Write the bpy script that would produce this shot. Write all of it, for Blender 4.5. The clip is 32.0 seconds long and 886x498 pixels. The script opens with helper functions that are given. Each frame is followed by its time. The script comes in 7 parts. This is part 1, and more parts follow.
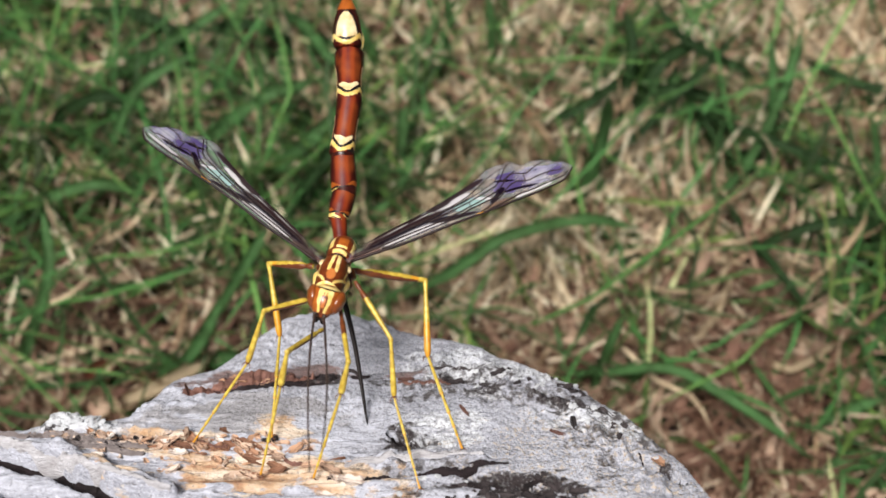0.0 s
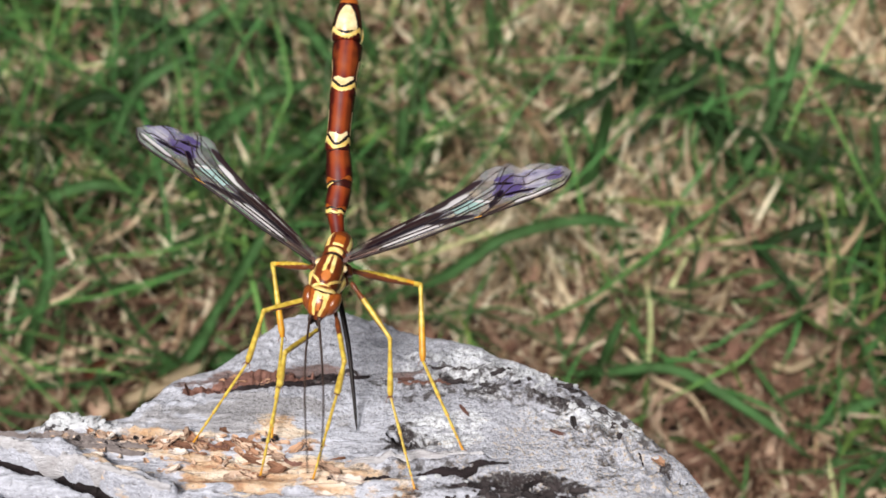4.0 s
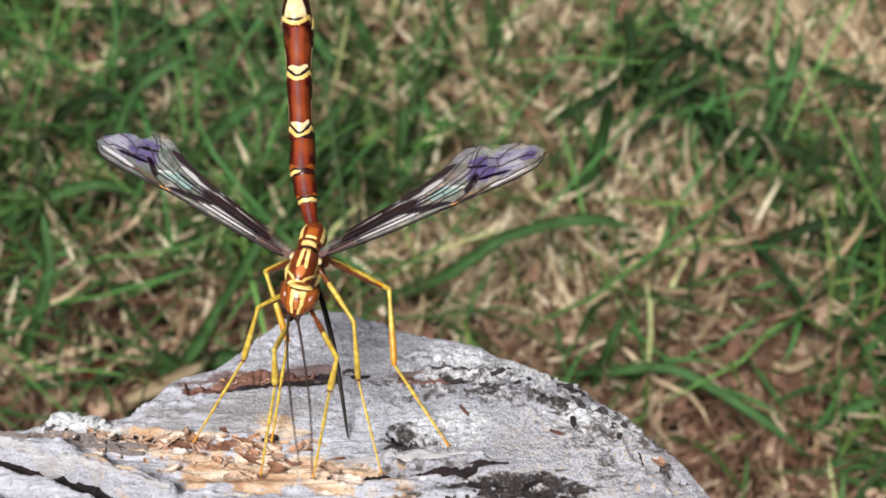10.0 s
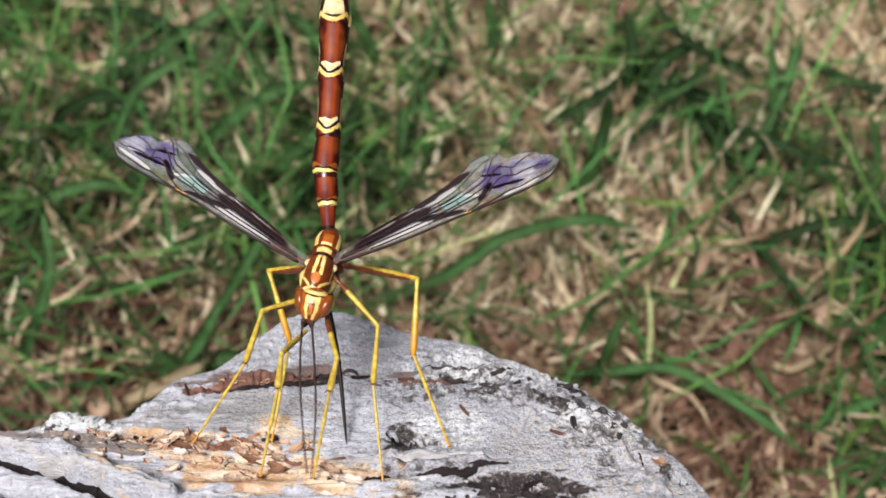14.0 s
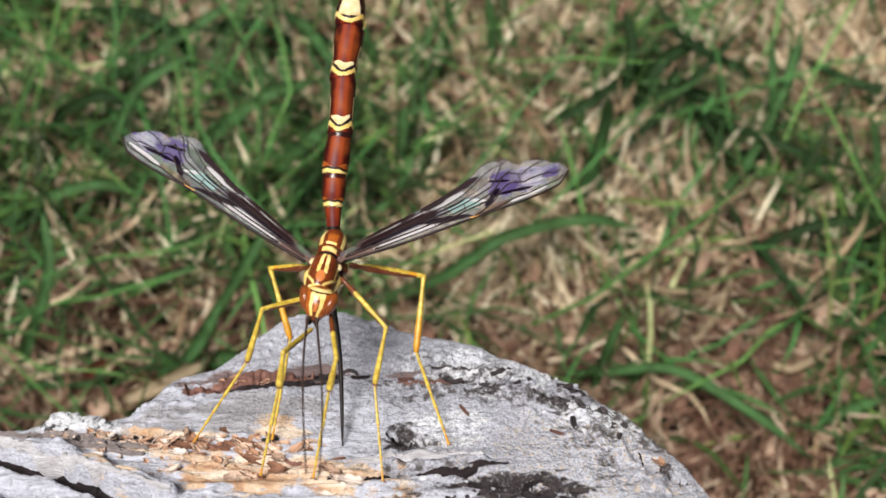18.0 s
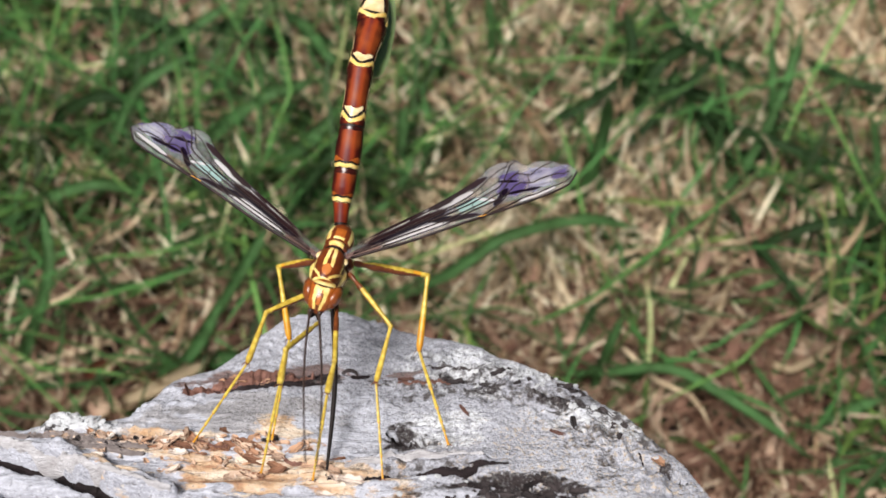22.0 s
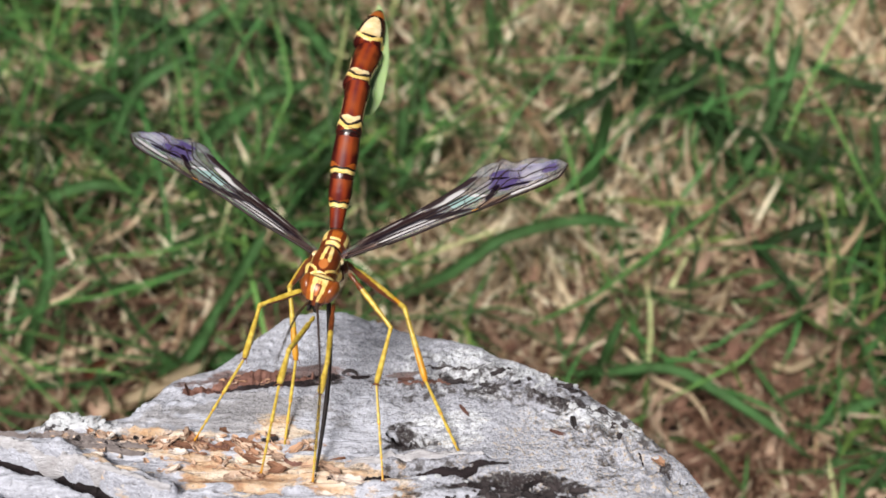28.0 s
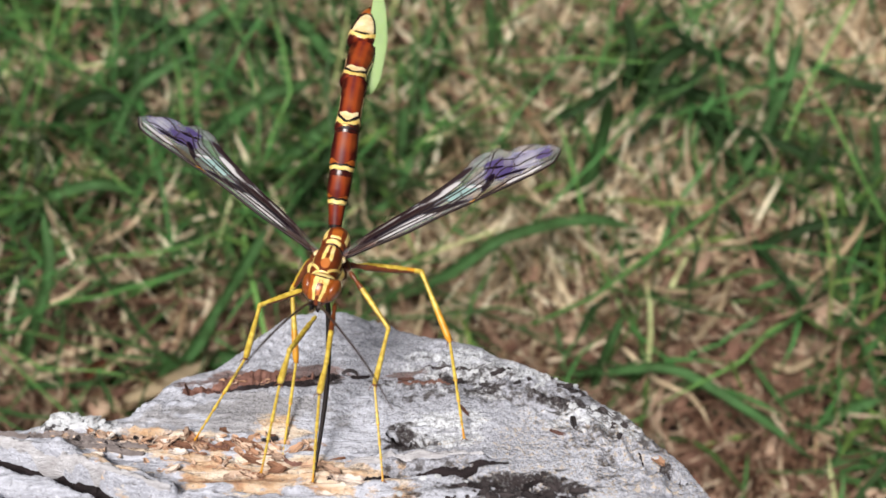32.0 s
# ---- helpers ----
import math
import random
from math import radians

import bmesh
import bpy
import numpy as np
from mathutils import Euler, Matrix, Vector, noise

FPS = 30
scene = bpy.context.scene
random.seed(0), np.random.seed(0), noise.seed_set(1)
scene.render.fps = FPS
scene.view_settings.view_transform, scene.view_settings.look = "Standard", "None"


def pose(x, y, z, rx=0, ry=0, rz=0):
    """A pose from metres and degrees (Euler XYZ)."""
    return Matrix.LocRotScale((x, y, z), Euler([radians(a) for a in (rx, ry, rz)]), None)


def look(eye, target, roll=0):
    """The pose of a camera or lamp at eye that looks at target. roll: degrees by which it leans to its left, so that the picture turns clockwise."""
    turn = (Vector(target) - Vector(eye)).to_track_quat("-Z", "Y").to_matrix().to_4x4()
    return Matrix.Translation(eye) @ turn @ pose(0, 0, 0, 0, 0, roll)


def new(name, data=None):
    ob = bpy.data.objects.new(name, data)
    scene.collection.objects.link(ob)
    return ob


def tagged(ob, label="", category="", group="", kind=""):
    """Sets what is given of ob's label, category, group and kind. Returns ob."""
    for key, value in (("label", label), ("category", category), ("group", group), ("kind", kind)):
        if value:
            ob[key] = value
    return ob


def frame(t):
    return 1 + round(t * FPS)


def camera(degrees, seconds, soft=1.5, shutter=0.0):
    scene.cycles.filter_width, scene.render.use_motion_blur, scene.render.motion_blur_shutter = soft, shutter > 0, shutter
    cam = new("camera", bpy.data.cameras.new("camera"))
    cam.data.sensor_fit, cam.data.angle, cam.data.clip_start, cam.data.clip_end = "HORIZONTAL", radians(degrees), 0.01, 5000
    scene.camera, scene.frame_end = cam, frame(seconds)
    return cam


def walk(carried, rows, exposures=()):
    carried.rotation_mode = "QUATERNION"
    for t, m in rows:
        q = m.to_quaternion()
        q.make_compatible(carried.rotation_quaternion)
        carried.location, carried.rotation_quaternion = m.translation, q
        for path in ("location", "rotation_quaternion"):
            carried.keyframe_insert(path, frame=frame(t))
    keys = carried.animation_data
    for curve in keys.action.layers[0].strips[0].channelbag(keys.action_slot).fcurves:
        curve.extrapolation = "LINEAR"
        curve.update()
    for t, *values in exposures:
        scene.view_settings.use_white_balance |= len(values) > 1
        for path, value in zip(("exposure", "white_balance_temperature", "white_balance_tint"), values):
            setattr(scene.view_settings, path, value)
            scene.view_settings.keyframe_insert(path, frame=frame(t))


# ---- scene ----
# ---- camera ----
# Macro view: the lens stands 248 mm over the lawn and looks 59 degrees down. The wasp stands on the far shoulder of a
# log, which slopes 27 degrees down and away: log and wasp are laid out in a frame of their own in which that shoulder is level.
MM = 0.001
LEAN = radians(27.0)
PITCH = radians(32.0)   # of the view, against the log's shoulder
SHARP = 0.130           # distance of the plane of focus
EYE = Vector((0.0, 0.0, 0.160))
LOG_TOP = 0.070
AHEAD = Vector((0.0, math.cos(PITCH), -math.sin(PITCH)))
SHOULDER = Matrix.Translation((0, 0, 0.248)) @ Matrix.Rotation(-LEAN, 4, "X") @ Matrix.Translation(-EYE)
cam = camera(46.0, 32.0, soft=1.7)
cam.data.dof.use_dof = True
cam.data.dof.focus_distance = SHARP + 0.002
cam.data.dof.aperture_fstop = 25.0
STAND = look(EYE, EYE + AHEAD)
walk(cam, [(0.0, SHOULDER @ STAND), (32.0, SHOULDER @ STAND)], exposures=[(0.0, 0.42), (32.0, 0.42)])

# The plane of focus, in millimetres: u to the right, v up, w towards the lens.
PLANE = Matrix.Translation(EYE + AHEAD * SHARP) @ STAND.to_3x3().to_4x4()


def near(u, v, w):
    """Point of the log's frame at (u, v) on the plane of focus, w millimetres in front of it."""
    k = 1.0 - w * MM / SHARP
    return PLANE @ Vector((u * k * MM, v * k * MM, w * MM))


def low(u, v, z):
    """Point of the log's frame in line with (u, v) on the plane of focus, at the height z."""
    way = (PLANE @ Vector((u * MM, v * MM, 0.0))) - EYE
    return EYE + way * ((z - EYE.z) / way.z)


def lawn_at(u, v, z):
    """World point in line with (u, v) on the plane of focus, at the height z over the soil."""
    eye = SHOULDER @ EYE
    way = SHOULDER @ PLANE @ Vector((u * MM, v * MM, 0.0)) - eye
    return eye + way * ((z - eye.z) / way.z)


# ---- light ----
world = bpy.data.worlds.new("sky")
scene.world = world
world.use_nodes = True
wn = world.node_tree
sky = wn.nodes.new("ShaderNodeTexSky")
sky.sky_type = "NISHITA"
sky.sun_disc = False
sky.sun_elevation = radians(70)
sky.sun_rotation = radians(229)
sky.air_density, sky.dust_density, sky.ozone_density = 1.0, 3.0, 0.6
wn.links.new(sky.outputs[0], wn.nodes["Background"].inputs["Color"])
wn.nodes["Background"].inputs["Strength"].default_value = 0.018
sun_data = bpy.data.lights.new("sun", "SUN")
sun_data.energy = 4.9
sun_data.angle = radians(24)
sun_data.color = (1.0, 0.952, 0.905)
sun = new("sun", sun_data)
SUN_FROM = Vector((-0.25, -0.22, 1.0))
sun.matrix_world = look(SUN_FROM * 3, Vector((0, 0, 0)))


# ---- materials ----
class Nodes:
    """A short way to write node materials."""

    def __init__(self, name):
        self.mat = bpy.data.materials.new(name)
        self.mat.use_nodes = True
        self.tree = self.mat.node_tree
        self.out = self.tree.nodes["Material Output"]
        self.bsdf = self.tree.nodes["Principled BSDF"]
        self.coord = self.tree.nodes.new("ShaderNodeTexCoord").outputs["Object"]

    def put(self, socket, value):
        if isinstance(value, bpy.types.NodeSocket):
            self.tree.links.new(value, socket)
        elif isinstance(value, (tuple, list)) and len(value) == 3 and socket.type == "RGBA":
            socket.default_value = (*value, 1.0)
        else:
            socket.default_value = value

    def stretched(self, x, y, z):
        n = self.tree.nodes.new("ShaderNodeMapping")
        self.put(n.inputs["Vector"], self.coord)
        n.inputs["Scale"].default_value = (x, y, z)
        return n.outputs[0]

    def noise(self, scale, detail=4.0, vector=None, rough=0.55, distort=0.0):
        n = self.tree.nodes.new("ShaderNodeTexNoise")
        self.put(n.inputs["Vector"], vector if vector else self.coord)
        n.inputs["Scale"].default_value = scale
        n.inputs["Detail"].default_value = detail
        n.inputs["Roughness"].default_value = rough
        n.inputs["Distortion"].default_value = distort
        return n.outputs[0]

    def cells(self, scale, vector=None):
        n = self.tree.nodes.new("ShaderNodeTexVoronoi")
        self.put(n.inputs["Vector"], vector if vector else self.coord)
        n.inputs["Scale"].default_value = scale
        return n.outputs["Distance"]

    def ramp(self, value, *stops):
        n = self.tree.nodes.new("ShaderNodeValToRGB")
        self.put(n.inputs[0], value)
        el = n.color_ramp.elements
        while len(el) < len(stops):
            el.new(0.5)
        for e, (at, c) in zip(el, stops):
            e.position = at
            e.color = (c, c, c, 1) if isinstance(c, (int, float)) else (*c, 1)
        return n.outputs[0]

    def mix(self, f, a, b, mode="MIX"):
        n = self.tree.nodes.new("ShaderNodeMix")
        n.data_type = "RGBA"
        n.blend_type = mode
        self.put(n.inputs[0], f)
        self.put(n.inputs[6], a)
        self.put(n.inputs[7], b)
        return n.outputs[2]

    def math(self, op, a, b=0.0, c=0.0):
        n = self.tree.nodes.new("ShaderNodeMath")
        n.operation = op
        for s, v in zip(n.inputs, (a, b, c)):
            self.put(s, v)
        return n.outputs[0]

    def island(self):
        return self.tree.nodes.new("ShaderNodeNewGeometry").outputs["Random Per Island"]

    def thing(self):
        return self.tree.nodes.new("ShaderNodeObjectInfo").outputs["Random"]

    def spot(self, x, y, rx, ry, wobble=None, amount=0.6, soft=0.0):
        """1 inside an ellipse on plan (millimetres), 0 outside, its edge frayed by a noise."""
        n = self.tree.nodes.new("ShaderNodeVectorMath")
        n.operation = "MULTIPLY_ADD"
        self.put(n.inputs[0], self.coord)
        n.inputs[1].default_value = (1000 / rx, 1000 / ry, 0)
        n.inputs[2].default_value = (-x / rx, -y / ry, 0)
        m = self.tree.nodes.new("ShaderNodeVectorMath")
        m.operation = "LENGTH"
        self.put(m.inputs[0], n.outputs[0])
        d = m.outputs["Value"]
        if wobble:
            d = self.math("MULTIPLY_ADD", self.math("SUBTRACT", wobble, 0.5), 2 * amount * 2, d)
        return self.ramp(d, (0.75 - soft, 1.0), (1.05 + soft, 0.0))

    def streak(self, x0, y0, x1, y1, wide, wobble=None, amount=0.4, soft=0.10):
        """Like spot, drawn out along a line between two places in the plane (millimetres)."""
        long = math.hypot(x1 - x0, y1 - y0)
        dx, dy = (x1 - x0) / long, (y1 - y0) / long
        cx, cy = (x0 + x1) / 2, (y0 + y1) / 2
        parts = []
        for ax, ay, r in ((dx, dy, long * 0.56), (-dy, dx, wide)):
            n = self.tree.nodes.new("ShaderNodeVectorMath")
            n.operation = "DOT_PRODUCT"
            self.put(n.inputs[0], self.coord)
            n.inputs[1].default_value = (1000 * ax / r, 1000 * ay / r, 0)
            parts.append(self.math("SUBTRACT", n.outputs["Value"], (cx * ax + cy * ay) / r))
        a = self.math("MULTIPLY", parts[0], parts[0])
        b = self.math("MULTIPLY", parts[1], parts[1])
        d = self.math("SQRT", self.math("ADD", self.math("MULTIPLY", a, a), b))
        if wobble:
            d = self.math("MULTIPLY_ADD", self.math("SUBTRACT", wobble, 0.5), 4 * amount, d)
        return self.ramp(d, (0.75 - soft, 1.0), (1.05 + soft, 0.0))

    def most(self, *values):
        total = values[0]
        for v in values[1:]:
            total = self.math("MAXIMUM", total, v)
        return total

    def bump(self, height, strength, distance):
        n = self.tree.nodes.new("ShaderNodeBump")
        n.inputs["Strength"].default_value = strength
        n.inputs["Distance"].default_value = distance
        self.put(n.inputs["Height"], height)
        self.put(self.bsdf.inputs["Normal"], n.outputs[0])

    def done(self, color, rough, **other):
        self.put(self.bsdf.inputs["Base Color"], color)
        self.put(self.bsdf.inputs["Roughness"], rough)
        for key, value in other.items():
            self.put(self.bsdf.inputs[key.replace("_", " ")], value)
        return self.mat


def shell(name, dark, light, rough=0.28, scale=900, coat=0.0, fine=5200, dents=0.0, shine=0.5):
    """Insect cuticle: two scales of tone and a fine relief."""
    n = Nodes(name)
    tone = n.noise(scale, 3)
    grain = n.noise(fine, 2)
    c = n.mix(n.ramp(tone, (0.3, 0.0), (0.7, 1.0)), dark, light)
    c = n.mix(n.math("MULTIPLY", grain, 0.25), c, tuple(v * 0.55 for v in dark))
    n.bump(n.math("ADD", grain, n.math("MULTIPLY", n.noise(650, 2), dents)), 0.15 + 0.1 * dents, 0.00005 + 0.00004 * dents)
    return n.done(c, rough, Coat_Weight=coat, Coat_Roughness=0.12, Specular_IOR_Level=shine)


def make_mahogany():
    """Red cuticle with a dusky line along the back and dusky flanks."""
    n = Nodes("mahogany_cuticle")
    split = n.tree.nodes.new("ShaderNodeSeparateXYZ")
    n.put(split.inputs[0], n.coord)
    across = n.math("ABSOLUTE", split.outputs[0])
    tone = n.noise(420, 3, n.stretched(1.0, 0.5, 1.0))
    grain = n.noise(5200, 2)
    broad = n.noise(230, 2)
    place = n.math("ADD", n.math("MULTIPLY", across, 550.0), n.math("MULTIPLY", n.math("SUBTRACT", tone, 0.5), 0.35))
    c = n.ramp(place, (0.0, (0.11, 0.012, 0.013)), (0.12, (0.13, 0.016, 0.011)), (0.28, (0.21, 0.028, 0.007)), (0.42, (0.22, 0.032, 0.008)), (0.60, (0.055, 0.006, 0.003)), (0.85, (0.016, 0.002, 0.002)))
    c = n.mix(n.ramp(broad, (0.34, 0.75), (0.52, 0.0)), c, (0.060, 0.008, 0.006))
    c = n.mix(n.ramp(broad, (0.54, 0.0), (0.72, 0.6)), c, (0.34, 0.075, 0.014))
    c = n.mix(n.math("MULTIPLY", grain, 0.25), c, (0.012, 0.002, 0.001))
    n.bump(n.math("ADD", grain, n.noise(650, 2)), 0.25, 0.00009)
    return n.done(c, 0.45, Specular_IOR_Level=0.18)


MAHOGANY = make_mahogany()
RUST = shell("rust_cuticle", (0.26, 0.060, 0.008), (0.42, 0.115, 0.014), 0.32, dents=0.6)
AMBER = shell("amber_eye", (0.17, 0.040, 0.008), (0.27, 0.070, 0.012), 0.28, coat=0.15, fine=9000)
YELLOW = shell("yellow_cuticle", (0.70, 0.46, 0.09), (0.88, 0.73, 0.33), 0.36)
LEG_YELLOW = shell("yellow_leg_cuticle", (0.34, 0.21, 0.014), (0.72, 0.55, 0.095), 0.38, scale=1300)
LEG_ORANGE = shell("orange_leg_cuticle", (0.50, 0.20, 0.010), (0.68, 0.36, 0.030), 0.38)
DEEP_BROWN = shell("deep_wine_cuticle", (0.014, 0.003, 0.002), (0.055, 0.008, 0.004), 0.26, scale=500, dents=0.7)
ORANGE_SPOT = shell("orange_red_cuticle", (0.42, 0.12, 0.025), (0.56, 0.20, 0.05), 0.34)
LEG_BROWN = shell("brown_leg_cuticle", (0.085, 0.020, 0.006), (0.18, 0.050, 0.012), 0.36)
CREAM = shell("cream_cuticle", (0.56, 0.36, 0.13), (0.86, 0.74, 0.47), 0.30, scale=700)
BLACK = shell("black_cuticle", (0.005, 0.003, 0.003), (0.014, 0.008, 0.007), 0.5, shine=0.25)
FEELER = shell("dark_feeler", (0.022, 0.013, 0.011), (0.06, 0.034, 0.028), 0.45)
VEIN = shell("dark_wing_vein", (0.008, 0.004, 0.004), (0.030, 0.014, 0.012), 0.5, shine=0.25)


def membrane(name, hind):
    """Wing membrane: clear glassy cells, violet smoke, dark streaks beside the veins, brown root. Spots in wing millimetres."""
    n = Nodes(name)
    flip = n.tree.nodes.new("ShaderNodeVectorMath")
    flip.operation = "ABSOLUTE"
    n.put(flip.inputs[0], n.coord)
    n.coord = flip.outputs[0]
    cloud = n.noise(330, 3)
    fine = n.noise(2600, 2)
    fray = n.noise(620, 4, n.stretched(0.5, 1.3, 1))
    fold = n.noise(900, 3, n.stretched(0.10, 1.5, 1), 0.6)
    c = n.mix(n.ramp(cloud, (0.38, 0.0), (0.62, 1.0)), (0.44, 0.45, 0.52), (0.64, 0.62, 0.70))
    if hind:
        # brown band along the hind margin, pink stripe in it, clear greyish green lobe
        pale = n.most(n.streak(4.5, 1.72, 11.5, 2.78, 0.16, fray), n.streak(12.4, 2.85, 17.2, 3.5, 0.42, fray, 0.2))
        lobe = n.spot(20.9, 5.6, 2.3, 1.3, fray, 0.3, 0.12)
        dark = n.most(n.streak(2.0, 0.95, 13.8, 2.30, 0.80, fray, 0.15), n.streak(11.0, 2.9, 19.5, 4.85, 0.55, fray, 0.25), n.streak(3.5, 1.90, 11.0, 3.0, 0.20, fray, 0.3))
        violet = n.spot(22.6, 4.2, 1.6, 0.7, fray, 0.5, 0.12)
        c = n.mix(lobe, c, (0.44, 0.45, 0.50))
        c = n.mix(n.math("MULTIPLY", n.spot(6, 1.9, 9, 1.2, fray, 0.4), 0.85), c, (0.16, 0.075, 0.06))
        brown = (0.026, 0.012, 0.014)
    else:
        sea = n.streak(14.6, 2.0, 18.9, 1.9, 0.72, fray, 0.25)
        pale = n.most(n.streak(4.6, 0.50, 13.6, 0.85, 0.58, fray, 0.15), n.streak(22.5, 0.55, 27.5, 0.95, 0.26, fray, 0.3), n.streak(17.4, 2.35, 19.6, 1.6, 0.22, fray, 0.3))
        lobe = n.spot(26.4, 2.8, 3.6, 1.9, fray, 0.5, 0.12)
        dark = n.most(n.streak(17.2, 0.45, 10.8, 1.45, 0.42, fray, 0.12), n.streak(2.0, 0.92, 13.4, 2.05, 0.58, fray, 0.12), n.streak(11.8, 2.1, 17.0, 2.75, 0.42, fray, 0.2),
                      n.streak(19.2, 0.9, 21.6, 2.6, 0.42, fray, 0.3), n.streak(21.0, 1.9, 25.8, 1.5, 0.20, fray, 0.4), n.streak(20.4, 3.9, 23.4, 3.1, 0.22, fray, 0.4))
        violet = n.most(n.spot(22.0, 2.9, 2.6, 1.75, fray, 0.40, 0.12), n.spot(28.6, 2.2, 1.6, 0.7, fray, 0.6, 0.12))
        c = n.mix(n.math("MULTIPLY", sea, 0.9), c, (0.46, 0.70, 0.68))
        c = n.mix(n.math("MULTIPLY", lobe, 0.85), c, n.ramp(n.noise(520, 4, n.stretched(0.6, 1.4, 1)), (0.36, (0.20, 0.19, 0.36)), (0.50, (0.45, 0.43, 0.62)), (0.64, (0.74, 0.74, 0.80))))
        c = n.mix(n.math("MULTIPLY", n.streak(17.6, 0.40, 22.4, 0.62, 0.38, fray, 0.3), 0.85), c, (0.42, 0.22, 0.17))
        root = n.spot(-1, 0, 7.0, 5, fray, 0.45, 0.10)
        c = n.mix(n.math("MULTIPLY", root, 0.85), c, (0.20, 0.085, 0.06))
        brown = (0.009, 0.004, 0.009)
    # pale strips and the lavender fore tip: sky reflection put into the colour
    c = n.mix(n.math("MULTIPLY", pale, 0.92), c, (0.80, 0.77, 0.80))
    c = n.mix(n.math("MULTIPLY", violet, 0.92), c, (0.095, 0.060, 0.23))
    c = n.mix(n.math("MULTIPLY", dark, 0.97), c, brown)
    c = n.mix(n.math("MULTIPLY", n.ramp(fold, (0.36, 1.0), (0.44, 0.0)), 0.30), c, (0.05, 0.026, 0.030))
    n.bump(n.math("ADD", n.noise(800, 3), n.math("MULTIPLY", fold, 1.5)), 0.5, 0.0002)
    base = n.math("MULTIPLY_ADD", fine, 0.06, n.math("MULTIPLY_ADD", cloud, 0.16, 0.0 if hind else 0.05))
    a = n.most(base, n.math("MULTIPLY", dark, 0.96), n.math("MULTIPLY", violet, 0.72), n.math("MULTIPLY", pale, 0.60), n.math("MULTIPLY", lobe, 0.34 if hind else 0.50))
    if not hind:
        a = n.most(a, n.math("MULTIPLY", sea, 0.50), n.math("MULTIPLY", root, 0.6))
    n.done(c, 0.38, Specular_IOR_Level=n.math("MULTIPLY_ADD", dark, -0.15, 0.15))
    thin, clear = n.tree.nodes.new("ShaderNodeBsdfTranslucent"), n.tree.nodes.new("ShaderNodeBsdfTransparent")
    n.put(thin.inputs["Color"], c)
    body, whole = n.tree.nodes.new("ShaderNodeMixShader"), n.tree.nodes.new("ShaderNodeMixShader")
    body.inputs[0].default_value = 0.4
    n.put(whole.inputs[0], a)
    for s, t in ((n.bsdf.outputs[0], body.inputs[1]), (thin.outputs[0], body.inputs[2]), (clear.outputs[0], whole.inputs[1]), (body.outputs[0], whole.inputs[2]), (whole.outputs[0], n.out.inputs["Surface"])):
        n.tree.links.new(s, t)
    return n.mat


WING_FORE = membrane("clear_violet_wing_membrane", False)
WING_HIND = membrane("brown_wing_membrane", True)


def make_lobe():
    n = Nodes("pale_green_sac")
    c = n.mix(n.noise(220, 4), (0.22, 0.33, 0.13), (0.34, 0.45, 0.22))
    n.bump(n.noise(900, 3), 0.2, 0.0002)
    return n.done(c, 0.25, Subsurface_Weight=0.3, Subsurface_Radius=(0.002, 0.003, 0.001), Subsurface_Scale=0.5)


LOBE_GREEN = make_lobe()


